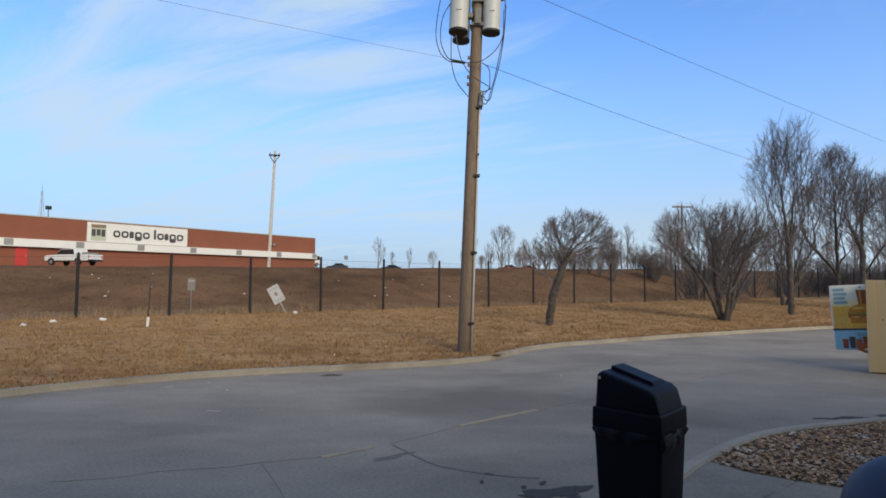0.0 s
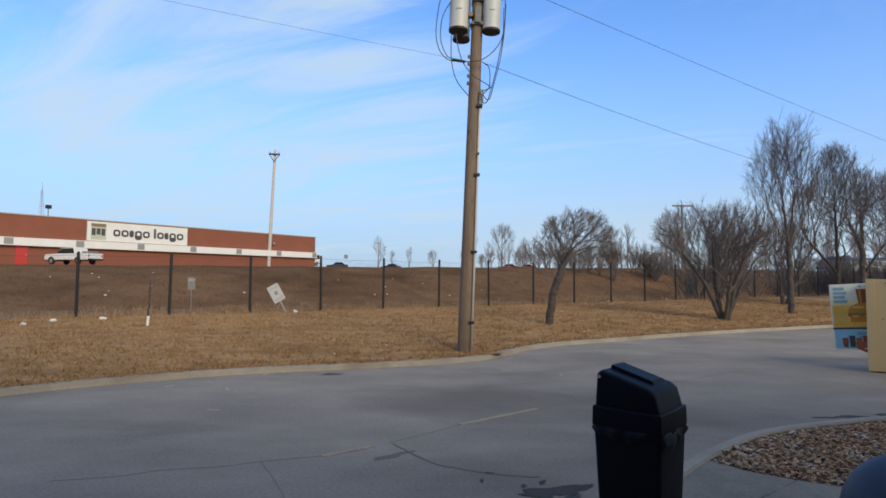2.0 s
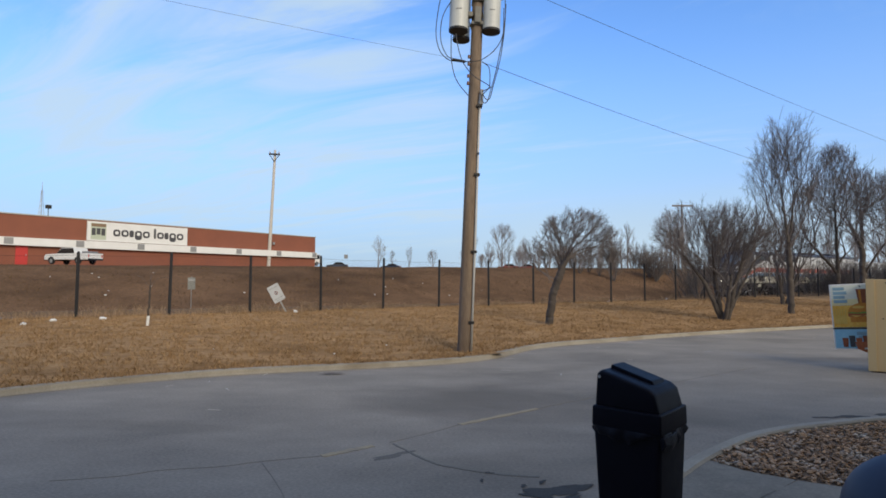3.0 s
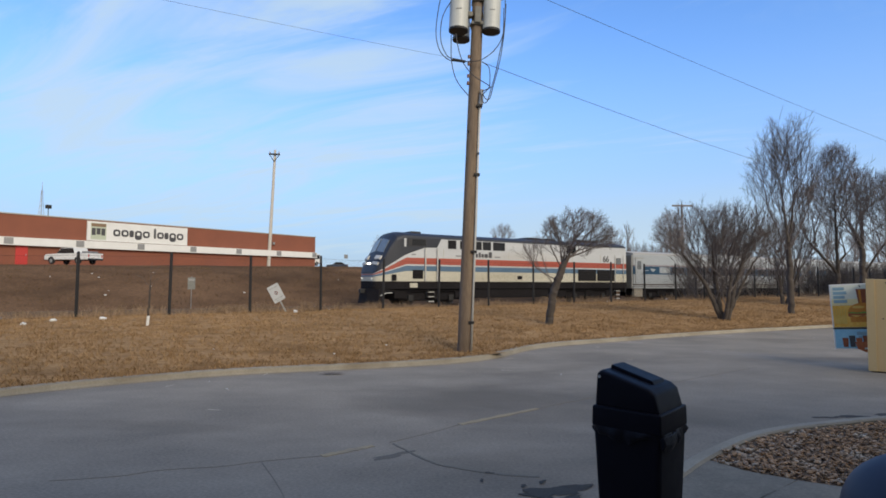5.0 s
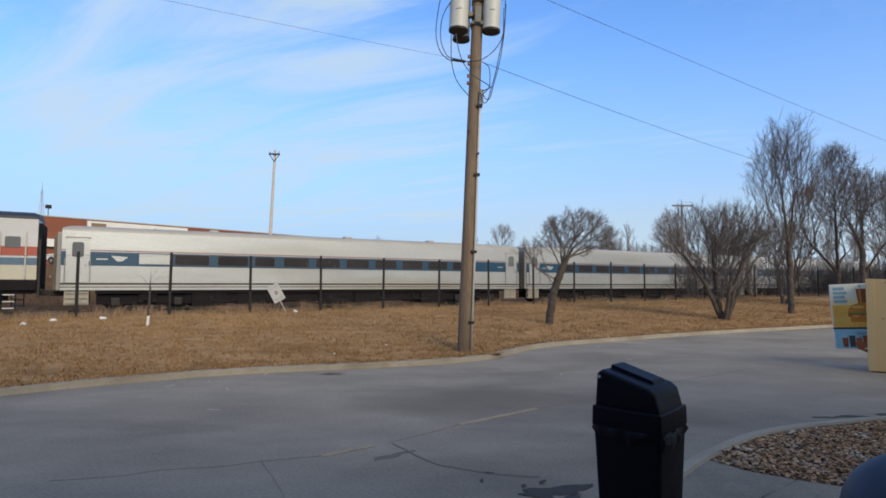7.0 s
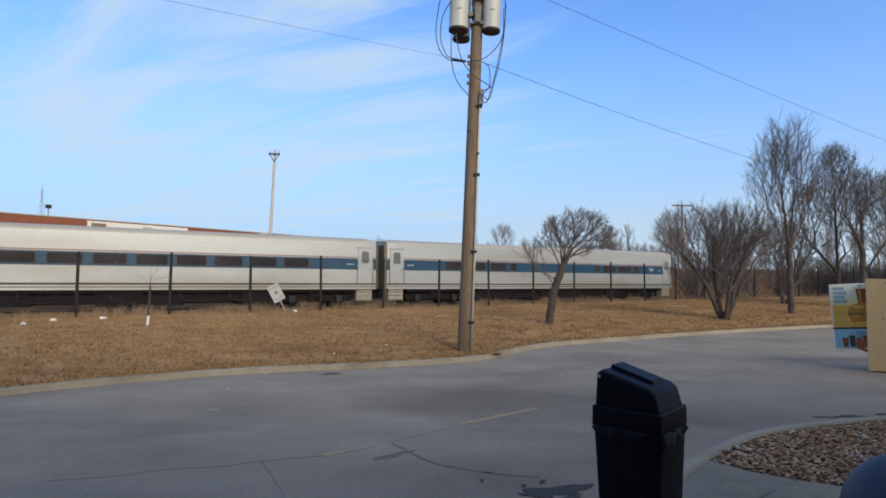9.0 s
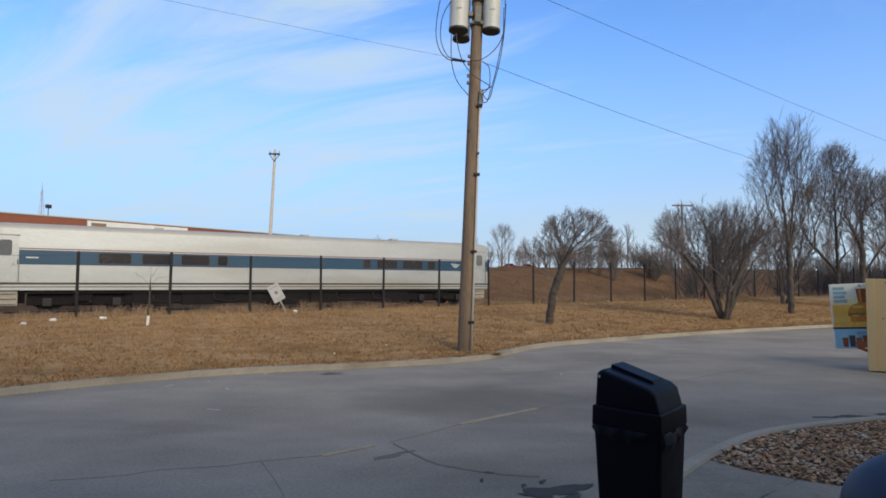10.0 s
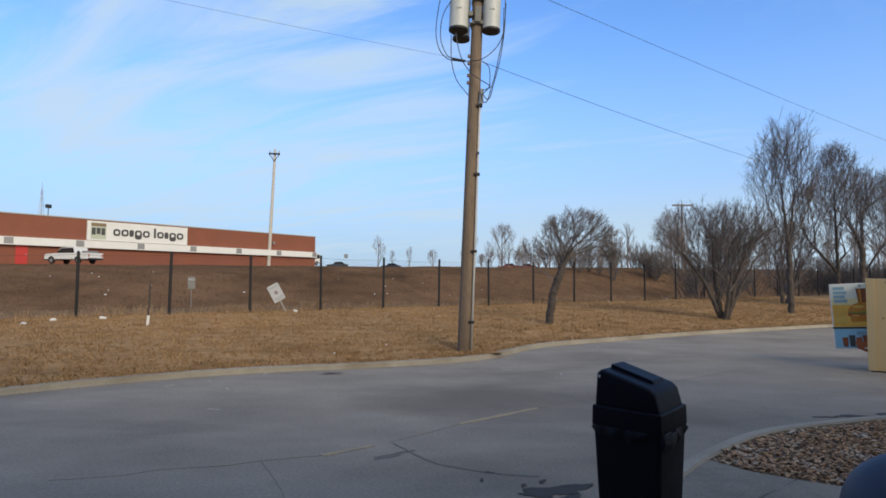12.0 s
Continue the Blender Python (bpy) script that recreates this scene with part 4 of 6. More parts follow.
def tree(x, y, z, stems, shape, n_points, step, seed, label, tip=0.004, twigs=2, twig_len=0.22, group="", bark=None, twig=None, r0=0.15, lift=0.1):
    rng = random.Random(seed)
    P, parent = branch_skeleton(rng, stems, shape, n_points, step, lift)
    n = len(P)
    kids = [[] for _ in range(n)]
    for i, p in enumerate(parent):
        if p >= 0:
            kids[p].append(i)
    # limbs thicken so that the stem is r0 at its foot
    tips = max(4, sum(1 for k in kids if not k) / sum(1 for q in parent if q < 0))
    swell = math.log(tips) / math.log(r0 / tip)
    area = np.zeros(n)
    for i in range(n - 1, -1, -1):
        if not kids[i]:
            area[i] = tip ** swell
        if parent[i] >= 0:
            area[parent[i]] += area[i]
    rad = area ** (1 / swell)
    rad = [float(r) for r in np.minimum(rad, r0 * 1.15)]
    V, F, V2, F2 = [], [], [], []

    def seg(a, b, ra, rb, sides, vv, ff):
        d = (b - a).normalized()
        u = d.cross(Vector((0.31, 0.52, 0.79))).normalized()
        w = d.cross(u)
        o = len(vv)
        for p, r in ((a - d * ra * 0.3, ra), (b + d * rb * 0.3, rb)):
            vv += [tuple(p + r * (math.cos(k * math.tau / sides) * u + math.sin(k * math.tau / sides) * w)) for k in range(sides)]
        ff += [(o + k, o + (k + 1) % sides, o + sides + (k + 1) % sides, o + sides + k) for k in range(sides)]

    thick = max(rad) * 0.3
    for i, p in enumerate(parent):
        if p < 0:
            continue
        a, b = Vector(P[p]), Vector(P[i])
        if rad[i] > thick:
            seg(a, b, min(rad[p], rad[i] * 1.12), rad[i], 10, V, F)
        else:
            seg(a, b, min(rad[p], rad[i] * 1.25), rad[i], 3, V2, F2)
        if rad[i] < tip * 4.5:
            d = (b - a).normalized()
            for _ in range(twigs + (0 if kids[i] else 1)):
                w = (d + Vector((rng.gauss(0, 0.4), rng.gauss(0, 0.4), rng.gauss(0.15, 0.35)))).normalized()
                q = b + w * twig_len * rng.uniform(0.5, 1.2)
                seg(b, q, tip * 0.9, tip * 0.45, 3, V2, F2)
                w2 = (w + Vector((rng.gauss(0, 0.6), rng.gauss(0, 0.6), rng.gauss(0.1, 0.5)))).normalized()
                h = b.lerp(q, 0.5)
                seg(h, h + w2 * twig_len * 0.6, tip * 0.6, tip * 0.4, 3, V2, F2)
    t = root("tree", Matrix.Translation((x, y, z)), label, "tree", group)
    raw("trunk", V, F, bark or M_BARK, t, True)
    raw("crown", V2, F2, twig or M_TWIG, t)
    return t


def on_ground(x, y):
    return x, y, ground_z(x, y)


# small leaning tree on the lawn
lawn_tree = tree(*on_ground(3.1, 16.6), [[(0, 0, -0.1), (0.12, 0, 0.75), (0.36, 0, 1.45), (0.62, 0, 1.95), (0.7, 0, 2.35)], [(0.22, 0, 1.15), (-0.25, 0.1, 1.42), (-0.4, 0.2, 1.6)], [(0.36, 0, 1.45), (0.05, -0.15, 2.0), (-0.1, -0.2, 2.4)], [(0.5, 0, 1.7), (1.0, 0.2, 2.1), (1.4, 0.3, 2.4)], [(0.62, 0, 1.95), (0.95, -0.3, 2.3), (1.1, -0.4, 2.5)], [(0.4, 0, 1.5), (0.4, 0.4, 2.1), (0.3, 0.4, 2.45)]],
     [(0.76, 0, 2.3, 0.95, 0.95, 0.66), (0.0, 0.0, 1.95, 0.7, 0.6, 0.36)], 1700, 0.07, 3, "small leaning bare tree on the dead lawn", 0.0031, 2, 0.17, r0=0.1)
lawn_tree.scale = (1.125, 1.125, 1.125)
# wide clump
tree(*on_ground(9.55, 19.3), [[(0, 0, -0.1), (-0.55, 0, 1.2), (-1.25, 0.1, 2.2)], [(0.05, 0.1, -0.1), (-0.1, 0.25, 1.3), (-0.15, 0.3, 2.2)], [(0.1, -0.1, -0.1), (0.35, -0.25, 1.3), (0.6, -0.3, 2.1)], [(0.12, 0, -0.1), (0.75, 0.1, 1.2), (1.3, 0.2, 2.1)], [(0, -0.15, -0.1), (0.08, -0.5, 1.5)]],
     [(-1.1, 0, 2.8, 1.2, 1.2, 1.1), (0.4, 0, 2.8, 1.6, 1.4, 1.25), (1.2, 0, 2.3, 1.0, 1.0, 0.8)], 4200, 0.1, 8, "wide many-stemmed bare tree at the lawn edge", 0.0036, 2, 0.26, r0=0.075, lift=0.15)
# tall slender tree with two leaders
tree(*on_ground(13.85, 22.45), [[(0, 0, -0.1), (-0.03, 0, 2.6), (-0.25, 0, 4.6), (-0.6, 0, 7.2)], [(-0.03, 0, 2.7), (0.3, 0.1, 4.6), (0.42, 0.1, 7.4)], [(-0.02, 0, 0.9), (0.8, 0, 1.9)], [(-0.02, 0, 1.6), (-0.7, 0.2, 2.9)], [(-0.03, 0, 2.3), (-0.75, 0.1, 4.2), (-1.1, 0.1, 6.2)], [(-0.03, 0, 2.4), (0.75, -0.1, 4.2), (1.15, -0.1, 6.3)], [(-0.1, 0, 3.2), (0.05, 0.5, 5.0), (-0.1, 0.6, 6.9)]],
     [(-0.05, 0, 4.7, 1.55, 1.5, 2.6), (0.42, 0, 6.7, 0.6, 0.6, 1.3), (-0.55, 0, 6.5, 0.6, 0.6, 1.2)], 3000, 0.15, 12, "tall slender bare tree with upswept branches", 0.0042, 1, 0.36, r0=0.12, lift=0.9)
tree(*on_ground(18.6, 26.6), [[(0, 0, -0.1), (0.05, 0, 2.2), (0, 0, 5.8)], [(0.05, 0, 1.6), (-1.2, 0, 3.0)], [(0.05, 0, 2.0), (1.2, 0.2, 3.2)]],
     [(-0.1, 0, 4.0, 2.0, 1.8, 2.2), (0.1, 0, 6.0, 1.0, 1.0, 1.7)], 3400, 0.16, 17, "bare tree with a dense tangle of branches", 0.0046, 1, 0.34, r0=0.105, lift=0.5)
grove = tree(*on_ground(20.4, 24.6), [[(0, 0, -0.1), (0, 0, 1.8), (-0.2, 0, 4.6)], [(0, 0, 1.5), (-1.4, 0, 2.9)], [(0, 0, 1.7), (1.3, 0, 3.0)]],
     [(-0.2, 0, 3.9, 2.3, 2.0, 2.4)], 3600, 0.16, 23, "spreading bare tree beside the drive", 0.0046, 1, 0.34, r0=0.105, lift=0.4)
tree(*on_ground(16.6, 27.5), [[(0, 0, -0.1), (-0.2, 0, 1.4)], [(0.1, 0, -0.1), (0.7, 0, 1.5)]],
     [(0.1, 0, 2.4, 2.2, 1.8, 1.7)], 2200, 0.14, 29, "low many-stemmed bare tree beside the drive", 0.006, 1, 0.3, r0=0.09, lift=0.2)
tree(*on_ground(23.5, 31.5), [[(0, 0, -0.1), (0, 0, 2.0), (0, 0, 5.5)]],
     [(0, 0, 4.4, 2.4, 2.0, 2.9)], 2800, 0.18, 31, "bare tree with a dense tangle of branches", 0.007, 1, 0.36, r0=0.17, lift=0.3)
# unseen copies added out of view on the right to shade the train
for i, (x, y, k) in enumerate(((28.0, 31.0, 1.15), (31.0, 28.5, 1.3), (34.5, 31.5, 1.4), (37.0, 35.0, 1.4), (33.0, 36.5, 1.3), (41.0, 38.0, 1.5), (30.5, 34.0, 1.1), (38.5, 31.0, 1.4))):
    ob = copy_thing(grove, pose(*on_ground(x, y), 0, 0, 75 * i))
    ob.scale = (k, k, k)
# young sapling in a white guard
sap = tree(*on_ground(-7.35, 14.1), [[(0, 0, -0.05), (0.03, 0, 0.6), (0.05, 0, 1.5)], [(0.04, 0, 0.95), (-0.2, 0.05, 1.2), (-0.33, 0.05, 1.24)], [(0.04, 0, 1.0), (0.25, -0.05, 1.18), (0.42, -0.05, 1.2)], [(0.04, 0, 1.15), (0.15, 0.1, 1.4)]], [(0.05, 0, 1.25, 0.4, 0.3, 0.3)], 26, 0.06, 40, "thin leafless sapling with a white trunk guard", 0.004, 0, 0.1, r0=0.022)


part("trunk_guard", tube_bm([(0, 0, -0.02), (0.02, 0, 0.24)], 0.034, 10), M_WHITE, sap, "white plastic trunk guard")


M_SCRUB = surface("scrub_twigs", (0.1, 0.083, 0.073), (0.17, 0.145, 0.13), 0.5, 0.95, 0, 0, 4)


def far_trees():
    rng = random.Random(50)
    rows = []
    for k in range(64):
        u = rng.uniform(0.06, 0.95)                 # tangent of the bearing
        dist = rng.uniform(105, 165)
        h = rng.uniform(6, 12)
        rows.append((u * dist, dist, h * (0.48 if u < 0.29 else 1.0)))
    for k in range(34):
        u, dist = rng.uniform(0.03, 0.36), rng.uniform(112, 165)
        rows.append((u * dist, dist, rng.uniform(3.2, 6.5)))
    for k in range(22):
        s, n = rng.uniform(60, 130), rng.uniform(44, 80)
        q = at(s, n)
        rows.append((q.x, q.y, rng.uniform(4.5, 8)))
    for u, dist, h in ((-0.115, 150, 9.5), (-0.06, 160, 7.5), (-0.018, 150, 6.0), (-0.09, 165, 6.5), (0.105, 130, 11.0), (0.145, 130, 8.0), (0.17, 140, 7.5), (0.05, 130, 8.5), (0.19, 120, 7)):
        rows.append((u * dist, dist, h))
    protos = []
    for k in range(5):
        w = (1.6, 1.1, 2.0, 1.3, 2.3)[k]
        protos.append(tree(0, -400 - 20 * k, 0, [[(0, 0, -0.2), (0, 0, 2.0), (rng.uniform(-0.4, 0.4), 0, 5.5)]], [(0, 0, 4.9, w, w, 3.0)], 620, 0.3, 60 + k, "bare winter tree far beyond the railway", 0.013, 1, 0.6, "far treeline", M_HAZEWOOD, M_HAZEWOOD, 0.16, 0.35))
    for i, (x, y, h) in enumerate(rows):
        pr = protos[i % 5]
        m = pose(x, y, ground_z(x, y) - 0.3, 0, 0, rng.uniform(0, 360))
        k = h / 8.0
        if i < 5:
            pr.matrix_world = m
            pr.scale = (k, k, k)
        else:
            ob = copy_thing(pr, m)
            ob.scale = (k, k, k)
    # scrub on the mound beyond the track
    rng = random.Random(77)
    shr = tree(0, -300, 0, [[(0, 0, -0.1), (rng.uniform(-0.8, 0.8), rng.uniform(-0.6, 0.6), 1.0)] for _ in range(6)], [(0, 0, 1.5, 1.5, 1.3, 1.1)], 420, 0.16, 90, "leafless brown thicket on the bank", 0.008, 1, 0.36, "thickets", M_SCRUB, M_SCRUB, 0.04, 0.2)
    shr.name = "shrub"
    shr["category"] = "shrub"
    spots = [(rng.uniform(43, 64), rng.uniform(42, 50)) for _ in range(26)] + [(rng.uniform(60, 105), rng.uniform(38, 56)) for _ in range(34)] + [(rng.uniform(31, 74), rng.uniform(21.5, 26.5)) for _ in range(46)]
    for i, (s, n) in enumerate(spots):
        q = at(s, n)
        m = pose(q.x, q.y, height(s, n) - 0.05, 0, 0, rng.uniform(0, 360))
        k = rng.uniform(0.6, 1.5)
        ob = shr if i == 0 else copy_thing(shr, m)
        if i == 0:
            ob.matrix_world = m
        ob.scale = (k, k, k)


far_trees()


# ---------- warehouse beyond the bank ----------
WALL_DIR = Vector((0.625, 0.78, 0)).normalized()
WALL_OUT = Vector((WALL_DIR.y, -WALL_DIR.x, 0))
WALL_A = Vector((-50.7, 64.5, 0))      # a point of the wall towards the west
WALL_TOP = 8.9


def build_warehouse():
    # local frame: x along the wall to its far end, y into the building
    m = Matrix.Translation(WALL_A) @ Matrix.Rotation(math.atan2(WALL_DIR.y, WALL_DIR.x), 4, "Z")
    w = root("warehouse", m, "long flat-roofed red brick warehouse with a white band", "warehouse")
    x0, x1, zb = -60, 44.9, 2.4
    part("wall", box_bm(x0, x1, 0, 0.4, zb, WALL_TOP - 0.0, 0.02), M_BRICK, w, "red brick wall")
    part("side_wall", box_bm(x1 - 0.4, x1 - 0.003, 0.405, 60, zb, WALL_TOP - 0.004, 0.02), M_BRICK, w, "red brick wall")
    part("back_wall", box_bm(x0, x1 - 0.41, 59.6, 60, zb, WALL_TOP - 0.01, 0.02), M_BRICK, w, "red brick wall")
    part("roof", box_bm(x0, x1 - 0.41, 0.41, 59.58, WALL_TOP - 0.6, WALL_TOP - 0.4), M_COACH_ROOF, w, "grey flat roof")
    part("coping", box_bm(x0, x1 + 0.06, -0.08, 0.46, WALL_TOP, WALL_TOP + 0.14, 0.02), M_COACH_ROOF, w, "grey metal coping")
    part("canopy_band", box_bm(x0, x1 + 0.05, -0.5, -0.003, 5.27, 6.21, 0.02), M_WHITE, w, "white painted canopy band")
    for i in range(9):
        x = -7.2 + i * 7.3
        part("band_panel", box_bm(x, x + 0.9, -0.53, -0.503, 5.4, 6.15), M_STEEL, w, "grey metal panel")
    for x in (1.35,):
        d = part("door", box_bm(x, x + 1.2, -0.06, -0.003, 3.05, 5.26, 0.01), M_RED, w, "red steel door")
        part("door_handle", box_bm(x + 1.0, x + 1.06, -0.1, -0.062, 4.1, 4.3), M_STEEL, d)
    for x in (36.0,):
        part("vent", box_bm(x, x + 0.4, -0.3, -0.003, 7.2, 7.6, 0.03), M_STEEL, w)
    # name board: plain rounded shapes stand for the words
    bx0, bx1, bz0, bz1 = 8.65, 21.6, 6.28, 8.76
    board = part("name_board", box_bm(bx0, bx1, -0.3, -0.05, bz0, bz1, 0.02), M_WHITE, w, "white name board with dark lettering shapes")
    lx = bx0 + 3.0
    for wd, hh, dz in ((0.95, 1.0, 0), (1.0, 1.0, 0), (0.6, 1.0, 0), (1.0, 1.35, -0.35), (1.0, 1.0, 0), (0, 0, 0), (0.32, 1.5, 0), (1.0, 1.0, 0), (0.6, 1.0, 0), (1.0, 1.35, -0.35), (1.05, 1.0, 0)):
        if wd:
            bm = prism_bm(rounded(wd * 0.9, hh * 0.9, min(wd, hh) * 0.33), 0.04)
            if wd > 0.9:
                inner = prism_bm(rounded(wd * 0.42, 0.4, 0.13), 0.05)
                bmesh.ops.translate(inner, vec=(lx + wd / 2, -0.352, 7.0 + 0.45), verts=inner.verts)
                part("mark_centre", inner, M_WHITE, board)
            bmesh.ops.translate(bm, vec=(lx + wd / 2, -0.342, 7.0 + (dz + hh / 2) * 0.9), verts=bm.verts)
            part("mark", bm, M_INK, board)
        lx += wd * 0.9 + 0.13 if wd else 0.45
    part("emblem", box_bm(bx0 + 0.4, bx0 + 2.2, -0.33, -0.303, 6.45, 8.55, 0.005), M_EMBLEM, board, "pale green and dark square emblem")
    part("emblem_bar", box_bm(bx0 + 0.45, bx0 + 2.15, -0.36, -0.333, 8.1, 8.5), M_INK2, board)
    for k in range(3):
        part("emblem_mark", box_bm(bx0 + 0.5 + k * 0.56, bx0 + 0.95 + k * 0.56, -0.36, -0.333, 7.0 + 0.1 * (k == 1), 7.9), M_INK, board)
    # parapet lamp
    lamp = root("flood_light", m @ pose(4.7, 0.9, WALL_TOP - 0.4), "dark flood light on a thin mast above the roof", "flood light")
    part("mast", rod_bm((0, 0, 0), (0, 0, 1.6), 0.05, 0.04, 8), M_DARKSTEEL, lamp)
    part("lamp_head", box_bm(-0.3, 0.3, -0.2, 0.2, 1.5, 1.95, 0.06), M_DARKSTEEL, lamp)
    return m


M_EMBLEM = surface("pale_emblem", (0.42, 0.47, 0.36), (0.52, 0.56, 0.45), 1, 0.6, 0, 0, 20)
M_INK2 = surface("brown_bar", (0.2, 0.13, 0.08), (0.25, 0.17, 0.1), 1, 0.6, 0, 0, 20)
WARE = build_warehouse()


def build_tower():
    t = root("radio_tower", Matrix.Translation((-146.4, 204.0, 3.5)), "thin lattice radio tower far behind the warehouse", "radio tower")
    H = 30.0
    def w(z):
        return 2.8 * (1 - z / H) ** 1.6 + 0.2
    for sx, sy in ((-1, -1), (1, -1), (1, 1), (-1, 1)):
        zs = [H * k / 12 for k in range(13)]
        part("leg", tube_bm([(sx * w(z), sy * w(z), z) for z in zs], 0.07, 4), M_STEEL, t)
    for k in range(12):
        z0, z1 = H * k / 12, H * (k + 1) / 12
        for s in (-1, 1):
            part("brace", tube_bm([(-s * w(z0), -w(z0), z0), (s * w(z1), -w(z1), z1)], 0.04, 3), M_STEEL, t)
    part("antenna", rod_bm((0, 0, H), (0, 0, H + 3), 0.12, 0.05, 5), M_STEEL, t)


build_tower()


def build_far_pole():
    x, y = -28.5, 92.0
    z = ground_z(x, y)
    p = root("far_pole", Matrix.Translation((x, y, z)) @ pose(0, 0, 0, 0, 2.0, 0), "tall pale wooden pole with a short crossarm", "utility pole")
    part("pole_shaft", rod_bm((0, 0, -0.3), (0, 0, 19.4), 0.3, 0.2, 12), M_PALEPOLE, p)
    part("crossarm", box_bm(-0.9, 0.9, -0.4, -0.2, 18.5, 18.75, 0.02), M_DARKSTEEL, p)
    for s in (-1, 1):
        part("brace", rod_bm((s * 0.8, -0.3, 18.5), (0, -0.25, 17.4), 0.06, 0.06, 6), M_DARKSTEEL, p)
        part("insulator", rod_bm((s * 0.75, -0.3, 18.75), (s * 0.75, -0.3, 19.1), 0.1, 0.07, 8), M_PORC, p)
    # two-legged gantry pole in the trees
    x, y = 37.5, 88.0
    z = ground_z(x, y)
    g = root("power_pole", Matrix.Translation((x, y, z)), "distant wooden power pole with a crossarm", "utility pole")
    # shaft and arm take the far trees' haze-lightened colour
    part("pole_shaft", rod_bm((0, 0, -0.3), (0, 0, 10.2), 0.17, 0.13, 10), M_HAZEWOOD, g)
    part("crossarm", box_bm(-1.6, 1.6, -0.25, -0.1, 9.8, 10.05, 0.02), M_HAZEWOOD, g)


build_far_pole()


# ---------- vehicles ----------
def wheel_bm(r, w):
    bm = bmesh.new()
    prof = [(r * 0.6, -w / 2), (r * 0.92, -w / 2), (r, -w * 0.35), (r, w * 0.35), (r * 0.92, w / 2), (r * 0.6, w / 2)]
    seg = 20
    rows = [[bm.verts.new((q * math.cos(k * math.tau / seg), y, q * math.sin(k * math.tau / seg))) for k in range(seg)] for q, y in prof]
    for r0, r1 in zip(rows, rows[1:] + rows[:1]):
        for k in range(seg):
            bm.faces.new((r0[k], r0[(k + 1) % seg], r1[(k + 1) % seg], r1[k]))
    bmesh.ops.recalc_face_normals(bm, faces=bm.faces)
    return bm


def loft(outlines, ys, bevel=0.0):
    """Plates of the same point count stacked across y: outline k at ys[k]."""
    bm = bmesh.new()
    rows = [[bm.verts.new((x, y, z)) for x, z in o] for o, y in zip(outlines, ys)]
    n = len(rows[0])
    for r0, r1 in zip(rows, rows[1:]):
        for k in range(n):
            bm.faces.new((r0[k], r0[(k + 1) % n], r1[(k + 1) % n], r1[k]))
    bm.faces.new(rows[0]); bm.faces.new(rows[-1][::-1])
    bmesh.ops.recalc_face_normals(bm, faces=bm.faces)
    if bevel:
        bmesh.ops.bevel(bm, geom=bm.edges[:], offset=bevel, segments=2, affect="EDGES", profile=0.7)
    return bm


def vehicle(m, body, cabin, length, wheels, paint, name, label, wr=0.36, width=1.9, bed=None):
    """body and cabin: side outlines (x forward is negative), wheels: x places."""
    c = root(name, m, label, {"pickup_truck": "pickup truck", "van": "van"}.get(name, "car"))
    h = width / 2
    part("body", loft([body, body], [-h, h], 0.05), paint, c)
    part("cabin", loft([[(x, z - 0.02) for x, z in cabin], cabin, cabin, [(x, z - 0.02) for x, z in cabin]], [-h * 0.86, -h * 0.82, h * 0.82, h * 0.86], 0.0), paint, c)
    zc0, zc1 = min(z for _, z in cabin), max(z for _, z in cabin)
    gl = [(x * 1.0, zc0 + 0.08 + (z - zc0) * 0.8) for x, z in cabin]
    cx = sum(x for x, _ in gl) / len(gl)
    gl = [(cx + (x - cx) * 0.93, z) for x, z in gl]
    for s in (-1, 1):
        bm = prism_bm(gl, 0.02)
        bmesh.ops.translate(bm, vec=(0, s * h * 0.87 - 0.01, 0), verts=bm.verts)
        part("side_window", bm, M_GLASS, c)
    xs = [x for x, _ in body]
    for s in (-1, 1):
        part("bumper", box_bm(min(xs) - 0.08 if s < 0 else max(xs) - 0.02, min(xs) + 0.02 if s < 0 else max(xs) + 0.08, -h * 0.95, h * 0.95, 0.42, 0.62, 0.03), M_DARKSTEEL, c)
    for s in (-1, 1):
        part("headlight", box_bm(min(xs) - 0.015, min(xs) + 0.05, s * h * 0.72 - 0.15, s * h * 0.72 + 0.15, 0.72, 0.9, 0.02), M_STEEL, c)
        part("tail_light", box_bm(max(xs) - 0.05, max(xs) + 0.015, s * h * 0.85 - 0.07, s * h * 0.85 + 0.07, 0.75, 1.05, 0.02), M_RED, c)
    for x in wheels:
        for s in (-1, 1):
            bm = wheel_bm(wr, 0.24)
            bmesh.ops.translate(bm, vec=(x, s * (h - 0.1), wr), verts=bm.verts)
            wh = part("wheel", bm, M_RUBBER, c)
            part("rim", rod_bm((x, s * (h - 0.02), wr), (x, s * (h + 0.01), wr), wr * 0.6, wr * 0.55, 12), M_STEEL, wh)
        bm = prism_bm([(x - wr * 1.2, 0.4), (x - wr, wr + 0.3), (x, wr * 2 + 0.12), (x + wr, wr + 0.3), (x + wr * 1.2, 0.4)], width + 0.01)
        bmesh.ops.translate(bm, vec=(0, -h - 0.005, 0), verts=bm.verts)
        part("wheel_arch", bm, M_RUBBER, c)
    return c


